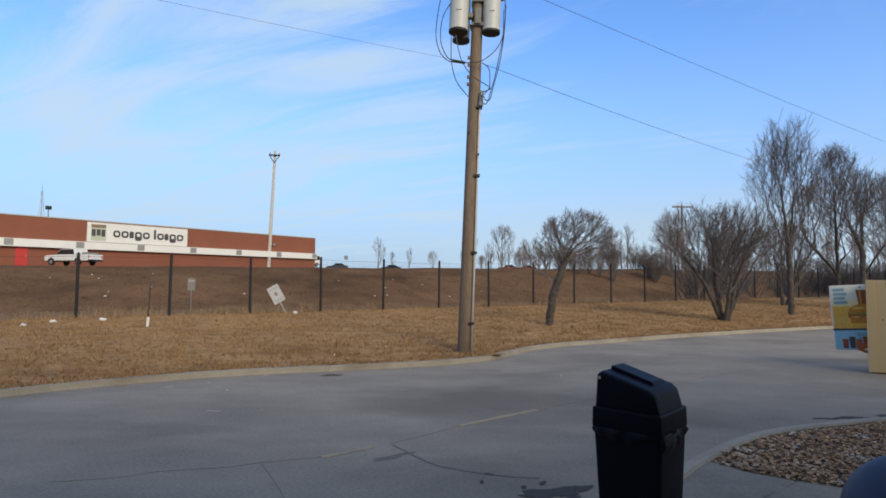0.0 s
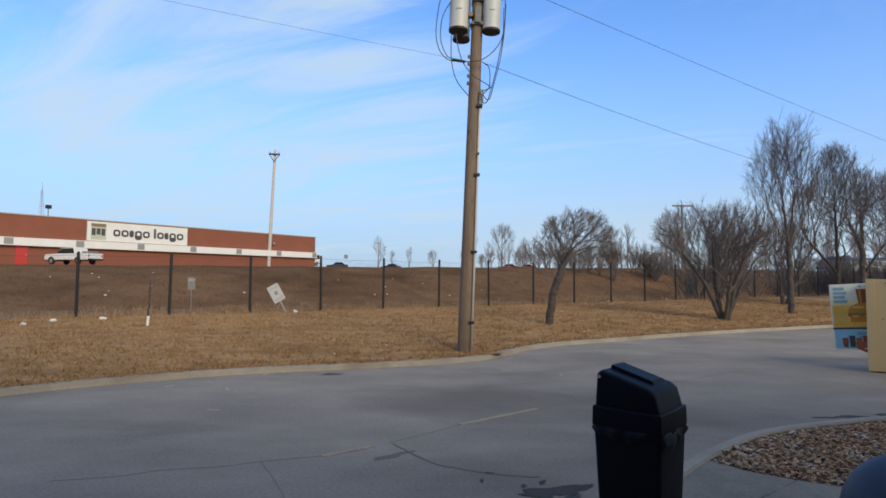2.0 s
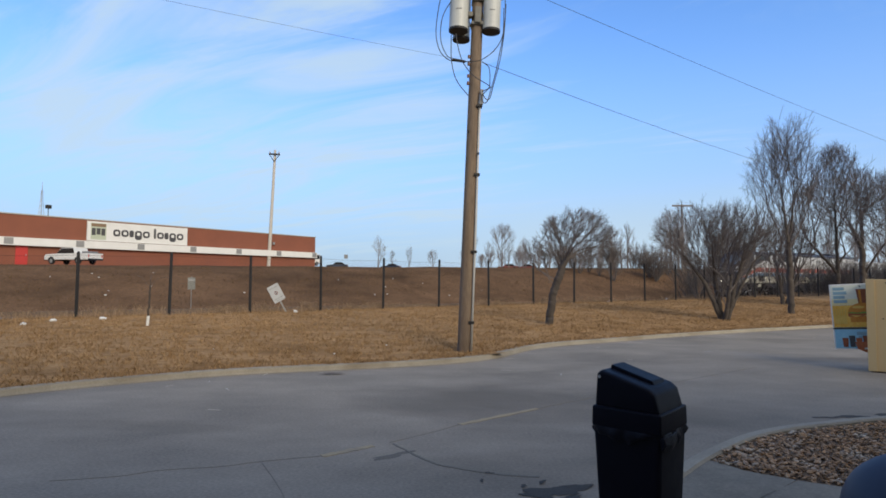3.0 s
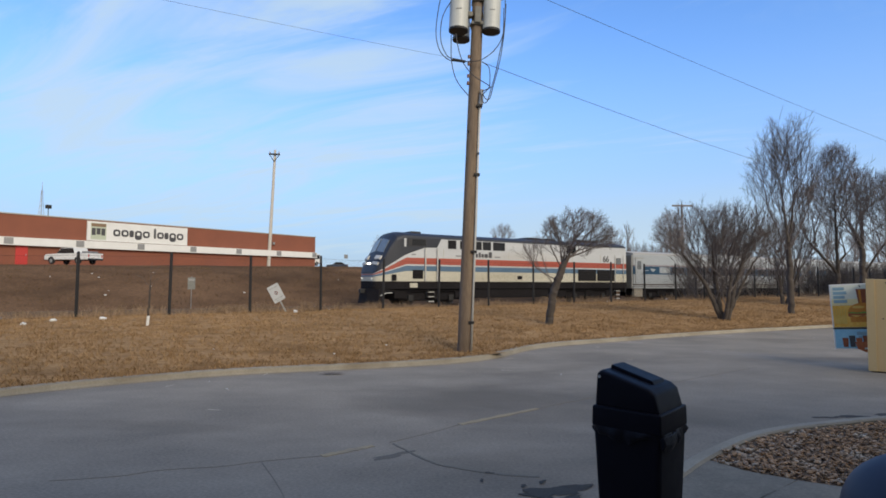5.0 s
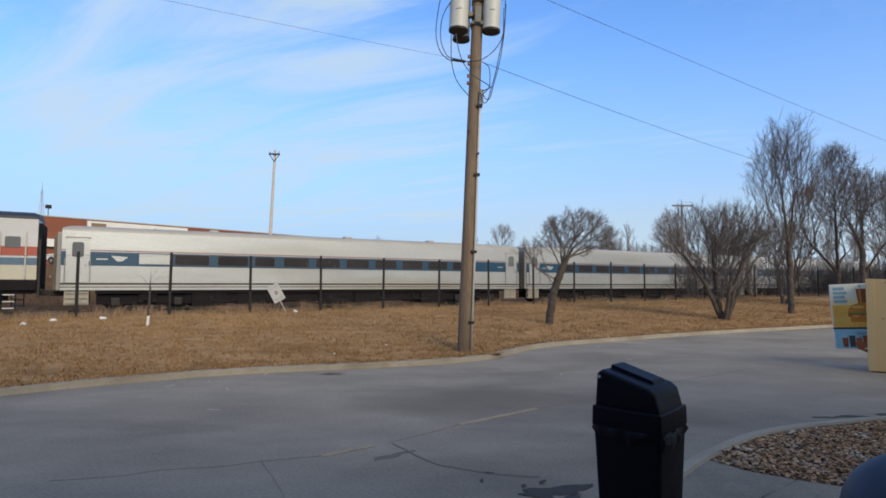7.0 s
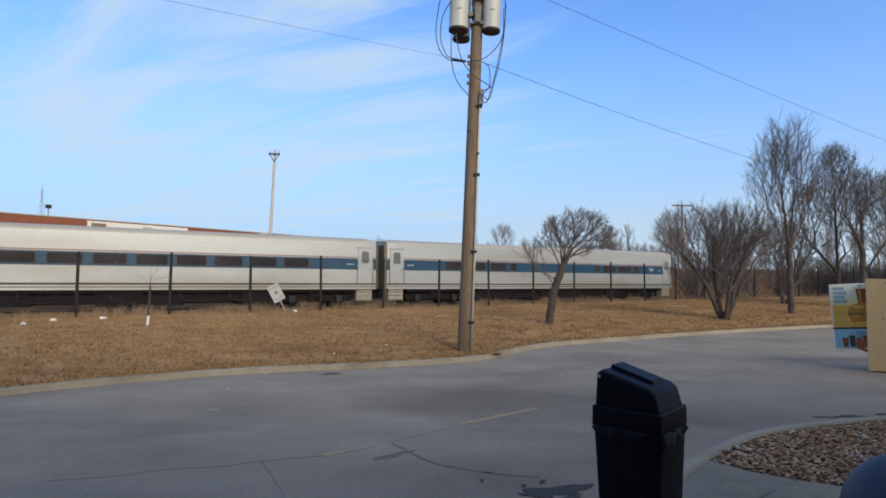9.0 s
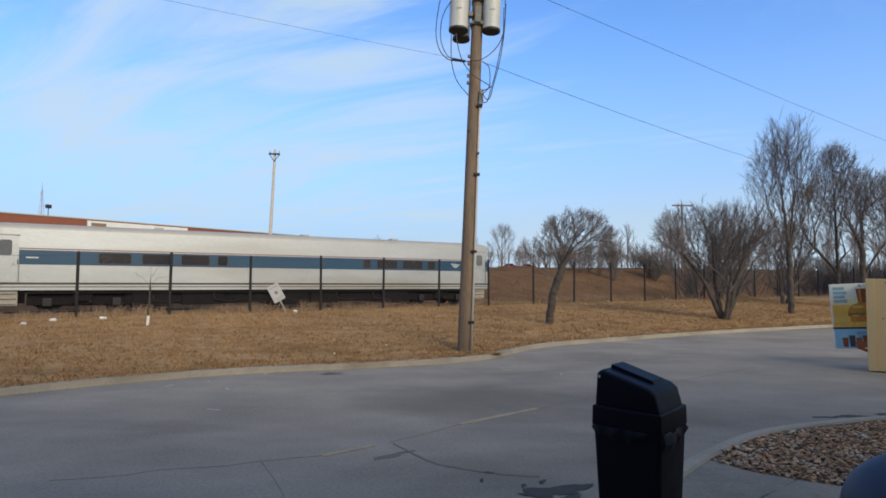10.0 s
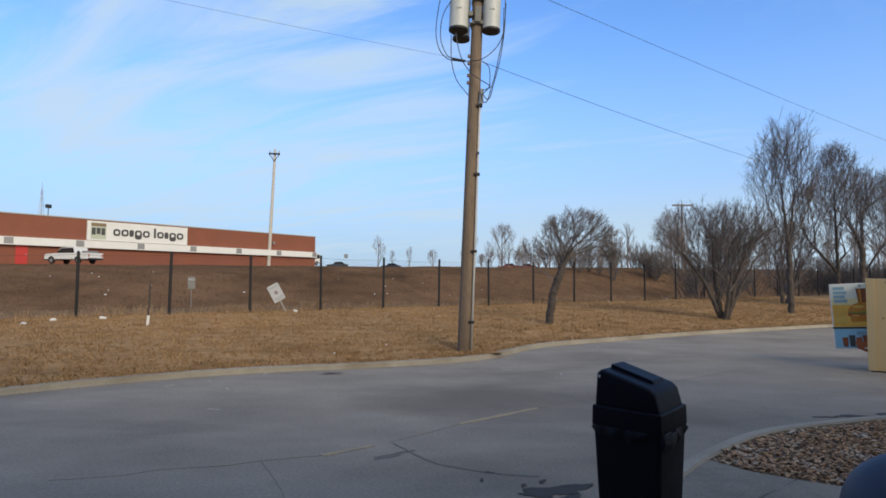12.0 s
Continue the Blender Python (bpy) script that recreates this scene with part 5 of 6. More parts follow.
def build_vehicles():
    pk_body = [(-2.95, 0.5), (-2.95, 0.95), (-2.75, 1.08), (-1.45, 1.15), (3.1, 1.18), (3.1, 0.5)]
    pk_cab = [(-1.5, 1.1), (-0.75, 1.78), (1.0, 1.8), (1.2, 1.1)]
    p = Vector((-40.75, 62.0, 0))
    m = Matrix.Translation((p.x, p.y, 3.0)) @ pose(0, 0, 0, 0, 0, -16)
    t = vehicle(m, pk_body, pk_cab, 6, (-1.95, 1.75), M_WHITE, "pickup_truck", "white extended-cab pickup truck parked by the warehouse", 0.38, 1.95)
    part("bed_cover", box_bm(1.3, 3.05, -0.85, 0.85, 1.15, 1.21, 0.02), M_DARKSTEEL, t, "dark bed cover")
    part("bed_box", box_bm(2.0, 2.7, -0.7, 0.7, 1.2, 1.4, 0.03), M_STEEL, t)
    van_b = [(-2.6, 0.5), (-2.6, 1.0), (-1.9, 1.2), (2.6, 1.3), (2.6, 0.5)]
    van_c = [(-1.95, 1.15), (-1.2, 2.1), (2.55, 2.15), (2.58, 1.2)]
    m = Matrix.Translation((-24.9, 103.0, 4.0)) @ pose(0, 0, 0, 0, 0, 60)
    vehicle(m, van_b, van_c, 5, (-1.7, 1.6), M_WHITE, "van", "white van parked at the end of the warehouse", 0.36, 1.95)
    car_b = [(-2.2, 0.4), (-2.2, 0.8), (-0.9, 0.95), (1.5, 1.0), (2.2, 0.95), (2.2, 0.4)]
    car_c = [(-1.0, 0.9), (-0.35, 1.42), (0.9, 1.45), (1.7, 0.95)]
    for x, y, r, paint, lab in ((-22.5, 120.0, 10, M_CARPAINT, "dark car parked far beyond the railway bank"), (-12.0, 130.0, -10, M_CARPAINT, "dark car parked far beyond the railway bank"), (14.5, 126.0, 5, M_DULLRED, "dull red car parked far beyond the railway bank"), (18.7, 128.0, 0, M_DULLRED, "dull red car parked far beyond the railway bank")):
        vehicle(Matrix.Translation((x, y, ground_z(x, y))) @ pose(0, 0, 0, 0, 0, r), car_b, car_c, 4.4, (-1.35, 1.35), paint, "parked_car", lab, 0.33, 1.8)


build_vehicles()


# ---------- things by the drive ----------
def build_can():
    c = root("litter_bin", Matrix.Translation((1.045, 3.02, 0.0)) @ pose(0, 0, 0, 0, 0, -42), "black plastic litter bin with a hooded lid and a bin liner", "litter bin")
    c.scale = (0.87, 0.87, 1)
    def frustum(w0, d0, z0, w1, d1, z1, bev, ox=0.0):
        bm = bmesh.new()
        bmesh.ops.create_cube(bm, size=1)
        for v in bm.verts:
            top = v.co.z > 0
            v.co = Vector(((w1 if top else w0) * v.co.x + (ox if top else 0), (d1 if top else d0) * v.co.y, z1 if top else z0))
        bmesh.ops.bevel(bm, geom=bm.edges[:], offset=bev, segments=3, affect="EDGES", profile=0.6)
        return bm
    part("body", frustum(0.34, 0.34, 0.0, 0.41, 0.41, 0.76, 0.03), M_CAN, c, "tapered square bin body", True)
    # hood: tall front over the opening, roof falling to the back
    o = [(-0.2, 0.83), (-0.185, 1.02), (-0.16, 1.035), (0.13, 0.965), (0.165, 0.94), (0.2, 0.83)]
    part("hood", loft([[(x * 0.98, 0.83 + (z - 0.83) * 0.96) for x, z in o], o, o, [(x * 0.98, 0.83 + (z - 0.83) * 0.96) for x, z in o]], [-0.19, -0.165, 0.165, 0.19], 0.012), M_CAN, c, "sloping plastic hood", True)
    part("lid_ridge", loft([[(-0.165, 0.99), (-0.155, 1.052), (0.1, 0.988), (0.125, 0.95)]] * 2, [-0.055, 0.115], 0.01), M_CAN, c, "raised panel on the hood")
    part("lid_rim", frustum(0.42, 0.42, 0.745, 0.415, 0.415, 0.85, 0.012), M_CAN, c, "", True)
    # liner hanging out in folds under the rim
    bm = bmesh.new()
    n = 64
    ringa, ringb, ringc = [], [], []
    for i in range(n):
        a0 = i * math.tau / n
        sq = 1 / max(abs(math.cos(a0)), abs(math.sin(a0)))
        sq = min(sq, 1.3)
        f = 0.012 * math.sin(9 * a0) + 0.008 * math.sin(17 * a0 + 1)
        drop = 0.03 + 0.022 * math.sin(3 * a0 + 0.5) + 0.012 * math.sin(7 * a0)
        r = 0.212 * sq
        ringa.append(bm.verts.new((r * math.cos(a0), r * math.sin(a0), 0.752)))
        ringb.append(bm.verts.new(((r + 0.012 + f) * math.cos(a0), (r + 0.012 + f) * math.sin(a0), 0.74 - drop * 0.5)))
        ringc.append(bm.verts.new(((r - 0.002 + f) * math.cos(a0), (r - 0.002 + f) * math.sin(a0), 0.735 - drop)))
    for r0, r1 in ((ringa, ringb), (ringb, ringc)):
        for i in range(n):
            j = (i + 1) % n
            bm.faces.new((r0[i], r0[j], r1[j], r1[i]))
    part("bin_liner", bm, M_BAG, c, "crumpled black bin liner hanging out", True)
    part("liner_knot", loft([[(0.2, 0.69), (0.2, 0.74), (0.222, 0.745), (0.23, 0.71), (0.218, 0.68)], [(0.2, 0.66), (0.2, 0.74), (0.23, 0.745), (0.238, 0.7), (0.22, 0.655)], [(0.2, 0.7), (0.2, 0.74), (0.215, 0.745), (0.222, 0.72), (0.215, 0.69)]], [-0.2, -0.1, 0.04], 0.004), M_BAG, c, "bunched liner", True)
    part("rivet", rod_bm((-0.165, -0.184, 1.0), (-0.165, -0.196, 1.0), 0.009, 0.008, 8), M_CONDUIT, c)


build_can()


def build_board():
    # tan cabinet standing at the drive, seen from its side
    m = Matrix.Translation((7.2, 9.57, 0)) @ pose(0, 0, 0, 0, 0, -40)
    c = root("menu_cabinet", m, "tan painted metal drive-through cabinet standing on the concrete", "cabinet")
    part("cabinet_body", box_bm(0, 1.6, 0, 0.5, 0.02, 1.56, 0.015), M_TAN, c)
    part("side_post", box_bm(-0.02, 0.1, -0.03, -0.003, 0.02, 1.565, 0.008), M_TAN, c)
    part("plinth", box_bm(0.02, 1.58, 0.03, 0.47, -0.0, 0.019), M_DARKSTEEL, c)
    for x, z in ((0.2, 0.9), (0.3, 0.2), (0.25, 1.5)):
        part("bolt", rod_bm((x, -0.008, z), (x, 0.004, z), 0.012, 0.012, 8), M_DARKSTEEL, c)
    # food poster on a leaning board behind it
    m = Matrix.Translation((7.12, 10.25, 0.0)) @ pose(0, 0, 0, 0, -3.5, -32)
    b = root("poster_board", m, "leaning poster board with printed food pictures", "poster board")
    part("panel", box_bm(0, 0.85, 0, 0.05, 0.30, 1.46, 0.008), M_WHITE, b, "white panel")
    part("print_sky", box_bm(0.02, 0.83, -0.006, -0.002, 1.083, 1.44), M_P_PALE, b, "pale yellow print")
    part("print_glow", box_bm(0.02, 0.83, -0.0075, -0.0062, 1.085, 1.19), M_P_GLOW, b, "pale yellow print")
    part("print_warm", box_bm(0.02, 0.83, -0.010, -0.006, 0.69, 1.08), M_P_GOLD, b, "golden print")
    part("print_blue", box_bm(0.02, 0.83, -0.008, -0.003, 0.32, 0.66), M_P_BLUE, b, "sky blue print")
    part("print_rule", box_bm(0.0, 0.84, -0.012, -0.002, 0.655, 0.685), M_INK, b)
    for k in range(4):
        part("text_bar", box_bm(0.05, 0.22 + 0.03 * (k % 2), -0.012, -0.0062, 1.35 - k * 0.075, 1.405 - k * 0.075), M_P_TEXT, b)
    part("text_bar", box_bm(0.34, 0.62, -0.012, -0.009, 0.55, 0.61), M_P_TEXT, b)
    bun = prism_bm([(0.47 + 0.225 * math.cos(a0), 0.955 + 0.165 * math.sin(a0)) for a0 in [math.pi * k / 10 for k in range(11)]], 0.006)
    bmesh.ops.translate(bun, vec=(0, -0.016, 0), verts=bun.verts)
    part("bun_shape", bun, M_P_BUN, b)
    part("filling_shape", box_bm(0.245, 0.69, -0.0165, -0.0102, 0.875, 0.955, 0.002), M_P_FILL, b)
    part("bun_shape", box_bm(0.27, 0.67, -0.016, -0.0102, 0.78, 0.872, 0.002), M_P_BUN, b)
    part("chips_shape", box_bm(0.04, 0.22, -0.015, -0.0102, 0.75, 0.9, 0.002), M_P_CHIP, b)
    part("cup_shape", prism_at([(0.41, 1.1), (0.385, 1.38), (0.6, 1.38), (0.58, 1.1)], -0.0135, 0.006), M_P_CUP, b)
    part("straw_shape", prism_at([(0.46, 1.38), (0.43, 1.435), (0.445, 1.435), (0.475, 1.38)], -0.0135, 0.006), M_INK, b)
    part("cup_lid_shape", prism_at([(0.375, 1.365), (0.385, 1.395), (0.6, 1.395), (0.61, 1.365)], -0.0185, 0.0045), M_P_PALE, b)
    part("cup_shine_shape", prism_at([(0.43, 1.12), (0.42, 1.35), (0.455, 1.35), (0.46, 1.12)], -0.0185, 0.0045), M_P_BUN, b)
    part("leaf_shape", prism_at([(0.24, 0.945), (0.3, 0.965), (0.38, 0.945), (0.47, 0.968), (0.56, 0.945), (0.64, 0.965), (0.7, 0.945), (0.6, 0.93), (0.34, 0.93)], -0.021, 0.004), M_P_LEAF, b)
    part("cheese_shape", prism_at([(0.27, 0.9), (0.36, 0.87), (0.45, 0.9), (0.55, 0.865), (0.66, 0.9)], -0.021, 0.004), M_P_CHIP, b)
    part("bun_shine_shape", prism_at([(0.4 + 0.09 * math.cos(k * math.tau / 14), 1.045 + 0.025 * math.sin(k * math.tau / 14)) for k in range(14)], -0.0205, 0.004), M_P_CHIP, b)
    for k in range(5):
        x = 0.05 + k * 0.034
        part("chip_shape", prism_at([(x, 0.88), (x - 0.01 + 0.006 * k, 1.0 + 0.02 * (k % 2)), (x + 0.012 + 0.006 * k, 1.0 + 0.02 * (k % 2)), (x + 0.02, 0.88)], -0.0185, 0.004), M_P_CHIP, b)
    for k in range(6):
        x = 0.12 + k * 0.1
        part("glass_shape", prism_at([(x + 0.01, 0.34), (x, 0.5 + 0.04 * (k % 2)), (x + 0.09, 0.5 + 0.04 * (k % 2)), (x + 0.08, 0.34)], -0.014, 0.005), (M_P_CUP, M_INK, M_P_FILL)[k % 3], b)
    for x in (0.7, 0.79):
        part("leg", box_bm(x, x + 0.04, 0.055, 0.09, 0.0, 1.2, 0.004), M_STEEL, b)
    part("foot_bar", box_bm(0.62, 0.84, -0.1, 0.25, -0.03, 0.006, 0.004), M_DARKSTEEL, b)
    part("tray_shape", prism_at([(0.3, 0.43), (0.33, 0.31), (0.44, 0.25), (0.84, 0.235), (0.84, 0.41), (0.62, 0.44)], -0.022, 0.006), M_P_FILL, b)
    part("tray_rim_shape", prism_at([(0.42, 0.305), (0.84, 0.285), (0.84, 0.312), (0.44, 0.332)], -0.0265, 0.004), M_P_PALE, b)
    part("text_bar", box_bm(0.36, 0.66, -0.0125, -0.0092, 0.5, 0.535), M_P_TEXT, b)


def prism_at(o, y, d):
    bm = prism_bm(o, d)
    bmesh.ops.translate(bm, vec=(0, y, 0), verts=bm.verts)
    return bm


M_P_PALE = surface("print_pale", (0.6, 0.66, 0.62), (0.7, 0.7, 0.58), 2, 0.45, 0, 0, 20)
M_P_GLOW = surface("print_glow", (0.72, 0.62, 0.3), (0.78, 0.7, 0.42), 3, 0.45, 0, 0, 20)
M_P_GOLD = surface("print_gold", (0.72, 0.36, 0.04), (0.8, 0.53, 0.12), 5, 0.45, 0, 0, 20)
M_P_BLUE = surface("print_blue", (0.2, 0.45, 0.62), (0.32, 0.58, 0.72), 2, 0.45, 0, 0, 20)
M_P_TEXT = surface("print_text", (0.2, 0.34, 0.42), (0.26, 0.4, 0.48), 2, 0.45, 0, 0, 20)
M_P_BUN = surface("print_bun", (0.5, 0.17, 0.02), (0.62, 0.28, 0.05), 4, 0.45, 0, 0, 20)
M_P_FILL = surface("print_filling", (0.32, 0.08, 0.03), (0.45, 0.14, 0.05), 9, 0.5, 0, 0, 30)
M_P_CHIP = surface("print_chips", (0.62, 0.38, 0.06), (0.72, 0.5, 0.14), 12, 0.45, 0, 0, 30)
M_P_LEAF = surface("print_leaf", (0.16, 0.26, 0.04), (0.25, 0.34, 0.08), 9, 0.5, 0, 0, 30)
M_P_CUP = surface("print_cup", (0.16, 0.045, 0.02), (0.3, 0.09, 0.04), 6, 0.4, 0, 0, 30)
build_board()


M_SIGN = surface("weathered_white_sign", (0.38, 0.4, 0.42), (0.48, 0.5, 0.52), 3, 0.6, 0, 0.05, 30, 0.003, (0.3, 0.29, 0.28), 0.5)


M_NOTICE = surface("dull_grey_plate", (0.15, 0.15, 0.14), (0.22, 0.22, 0.2), 3, 0.7, 0, 0.05, 30)


def build_small():
    # leaning warning sign on the fence
    q = at(5.3, 19.15, 0)
    z = ground_z(q.x, q.y)
    m = Matrix.Translation((q.x, q.y, z)) @ pose(0, 0, 0, 0, 0, HEAD) @ pose(0, 0, 0, 0, -29, 0)
    s = root("warning_sign", m, "white warning sign on a leaning post with a red mark", "sign")
    part("post", box_bm(-0.025, 0.025, 0, 0.03, -0.1, 1.0, 0.004), M_STEEL, s)
    pl = prism_bm(rounded(0.4, 0.6, 0.03), 0.012)
    bmesh.ops.translate(pl, vec=(0, -0.014, 0.75), verts=pl.verts)
    part("sign_plate", pl, M_SIGN, s, "white metal plate")
    part("text_bar", box_bm(-0.15, 0.15, -0.018, -0.0142, 0.95, 0.965), M_GREYINK, s)
    part("red_mark", prism_at([(0.055 * math.cos(k * math.tau / 16), 0.76 + 0.065 * math.sin(k * math.tau / 16)) for k in range(16)], -0.017, 0.0028), M_DULLRED, s)
    part("mark_centre", prism_at([(0.035 * math.cos(k * math.tau / 16), 0.76 + 0.045 * math.sin(k * math.tau / 16)) for k in range(16)], -0.0195, 0.0023), M_SIGN, s)
    part("symbol", box_bm(-0.012, 0.012, -0.022, -0.0198, 0.70, 0.82), M_INK, s)
    part("text_bar", box_bm(-0.16, 0.16, -0.018, -0.0142, 0.56, 0.575), M_GREYINK, s)
    part("text_bar", box_bm(-0.12, 0.12, -0.018, -0.0142, 0.5, 0.512), M_GREYINK, s)
    # grey notice beyond the fence
    q = at(4.3, 35.6, 0)
    m = Matrix.Translation((q.x, q.y, ground_z(q.x, q.y))) @ pose(0, 0, 0, 0, 0, HEAD - 10)
    s = root("notice_sign", m, "small grey notice on a thin post beyond the fence", "sign")
    part("post", rod_bm((0, 0.02, -0.1), (0, 0.02, 2.0), 0.02, 0.02, 8), M_STEEL, s)
    part("sign_plate", box_bm(-0.2, 0.2, -0.008, 0.004, 1.25, 1.95, 0.003), M_NOTICE, s, "weathered grey plate")
    part("plate_band", box_bm(-0.17, 0.17, -0.012, -0.0082, 1.74, 1.86), M_STEEL, s)
    # wind-blown litter
    rng = random.Random(14)
    me = []
    for k in range(3):
        bm = bmesh.new()
        bmesh.ops.create_icosphere(bm, subdivisions=2, radius=1)
        for v in bm.verts:
            v.co *= 0.8 + 0.4 * noise.noise(v.co * 1.7 + Vector((k * 5, 0, 0)))
            v.co.z *= 0.6
        d = bpy.data.meshes.new("litter")
        bm.to_mesh(d)
        bm.free()
        d.materials.append(M_LITTER)
        me.append(d)
    spots = [(5.57, 19.06, 0.11), (6.47, 19.73, 0.05), (7.06, 19.87, 0.05), (-0.03, 18.55, 0.11), (-1.16, 18.32, 0.11), (-1.72, 17.52, 0.08), (19.9, 20.1, 0.06), (21.5, 19.9, 0.09), (26.4, 20.2, 0.14), (27.2, 20.25, 0.06), (26.6, 20.6, 0.05), (34.6, 20.6, 0.08)]
    spots += [(rng.uniform(-4, 30), rng.uniform(38, 46), rng.uniform(0.04, 0.09)) for _ in range(18)]
    spots += [(3.7, 10.1, 0.025), (7.3, 12.1, 0.02), (5.0, 10.6, 0.025), (1.8, 11.4, 0.02)]
    for i, (s0, n0, r) in enumerate(spots):
        q = at(s0, n0)
        ob = new("litter", me[i % 3])
        ob.matrix_world = pose(q.x, q.y, height(s0, n0) + r * 0.3, 0, 0, rng.uniform(0, 360)) @ Matrix.Diagonal((r * rng.uniform(0.8, 1.5), r, r, 1))
        tagged(ob, "scrap of pale wind-blown litter on the grass", "litter", "litter")


build_small()


# ---------- near car and unseen shading walls ---
def build_near():
    c = root("car_mirror", Matrix.Translation((0.605, 0.7, 1.207)) @ pose(0, 0, 0, 0, 0, 10), "dark blue car door mirror on a car door", "car mirror")
    bm = bmesh.new()
    bmesh.ops.create_uvsphere(bm, u_segments=32, v_segments=20, radius=1)
    for v in bm.verts:
        x, y, z = v.co
        k = 0.8
        v.co = Vector((math.copysign(abs(x) ** k, x) * 0.115, math.copysign(abs(y) ** k, y) * 0.07, math.copysign(abs(z) ** k, z) * 0.085))
    part("mirror_housing", bm, M_CARPAINT, c, "glossy dark housing", True)
    part("mirror_arm", box_bm(0.05, 0.2, -0.03, 0.03, -0.16, -0.06, 0.02), M_RUBBER, c)
    part("car_door", box_bm(0.13, 0.24, -1.0, 0.3, -1.2, -0.12, 0.03), M_CARPAINT, c, "dark blue car door")
    # unseen wall assumed for the restaurant behind, set to shade the near part of the lot
    w = link("wall_south", box_bm(-30, 30, -10, -1.5, 0.0, 5.35, 0.05), M_TANWALL)
    w.matrix_world = pose(0, 0, 0, 0, 0, 4)
    # taller unseen blocks, added only to darken the ground to the right and left
    for x0, x1, top in ((6.5, 30, 7.2), (-30, -0.5, 7.0)):
        h = link("shade_wall_upper", box_bm(x0, x1, -9.9, -1.6, 5.354, top, 0.05), M_TANWALL)
        h.matrix_world = pose(0, 0, 0, 0, 0, 4)
        tagged(h, "plain tan upper wall block, added unseen behind the viewer to deepen shade", "wall", kind="structure")
    tagged(w, "plain tan rendered wall, unseen behind the viewer, shading the near lot", "wall", kind="structure")


M_TANWALL = surface("tan_render", (0.3, 0.24, 0.17), (0.36, 0.29, 0.21), 1.0, 0.9, 0, 0.2, 20)
build_near()


# ---------- train: local x runs to the rear, y away from the viewer, z up from the rail ----------
def shell(stations, rows_of, mats, name, parent, label, cap_front=True):
    """A car body: rows_of(x) gives (half width, list of side heights, crown height); faces between rows k and k + 1 take material k."""
    bm = bmesh.new()
    cols = []
    nrow = 0
    for x in stations:
        hw, zs, crown = rows_of(x)
        eave = zs[-1]
        left = [(-hw * (1 - 0.02 * max(0, (z - 2.0)) / 2), z) for z in zs]
        ew = abs(left[-1][0])
        arc = [(-ew * math.cos(t), eave + (crown - eave) * math.sin(t) ** 0.9) for t in (0.25, 0.5, 0.8, 1.15)]
        pts = left + arc + [(0, crown)] + [(-y, z) for y, z in arc[::-1]] + [(-y, z) for y, z in left[::-1]]
        nrow = len(zs)
        cols.append([bm.verts.new((x, y, z)) for y, z in pts])
    n = len(cols[0])
    for c0, c1 in zip(cols, cols[1:]):
        for k in range(n - 1):
            f = bm.faces.new((c0[k], c1[k], c1[k + 1], c0[k + 1]))
            side = k if k < nrow - 1 else n - 2 - k if n - 2 - k < nrow - 1 else nrow - 1
            f.material_index = side
    for c, flip in ((cols[0], False), (cols[-1], True)):
        for k in range((n - 1) // 2):
            q = (c[k], c[k + 1], c[n - 2 - k], c[n - 1 - k])
            if len(set(q)) < 4:
                q = (c[k], c[k + 1], c[n - 1 - k])
            f = bm.faces.new(q[::-1] if flip else q)
            f.material_index = min(k, nrow - 1)
    # floor
    for c0, c1 in zip(cols, cols[1:]):
        bm.faces.new((c0[0], c0[-1], c1[-1], c1[0])).material_index = 0
    bmesh.ops.recalc_face_normals(bm, faces=bm.faces)
    return part(name, bm, mats, parent, label)


def bogie(parent, x, base, radius, spin):
    b = part("bogie", box_bm(x - base / 2 - 0.75, x + base / 2 + 0.75, -1.15, -0.95, 0.34, 0.84, 0.06), M_FRAME, parent, "grimy truck frame")
    # added dark block closes the gaps between the wheels, standing in for underbody shade
    part("shade_filler", box_bm(x - base / 2 - 0.55, x + base / 2 + 0.55, -0.62, 0.62, 0.28, 0.9, 0.05), M_FRAME, b)
    part("side_frame", box_bm(x - base / 2 - 0.75, x + base / 2 + 0.75, 0.95, 1.15, 0.34, 0.84, 0.06), M_FRAME, b)
    part("bolster", box_bm(x - 0.35, x + 0.35, -1.3, 1.3, 0.5, 0.95, 0.05), M_FRAME, b)
    for k in (-1, 1):
        part("spring", rod_bm((x + k * 0.28, -1.2, 0.45), (x + k * 0.28, -1.2, 0.85), 0.1, 0.1, 10), M_DARKSTEEL, b)
        for j in (-1, 1):
            part("axle_box", box_bm(x + k * base / 2 - 0.17, x + k * base / 2 + 0.17, j * 1.24 - 0.07, j * 1.24 + 0.07, 0.3, 0.65, 0.04), M_DARKSTEEL, b)
        ax = new("wheelset", wheelset_mesh(radius))
        ax.parent = b
        ax.matrix_local = pose(x + k * base / 2, 0, radius)
        spin.append((ax, x + k * base / 2, radius))


WHEELS = {}


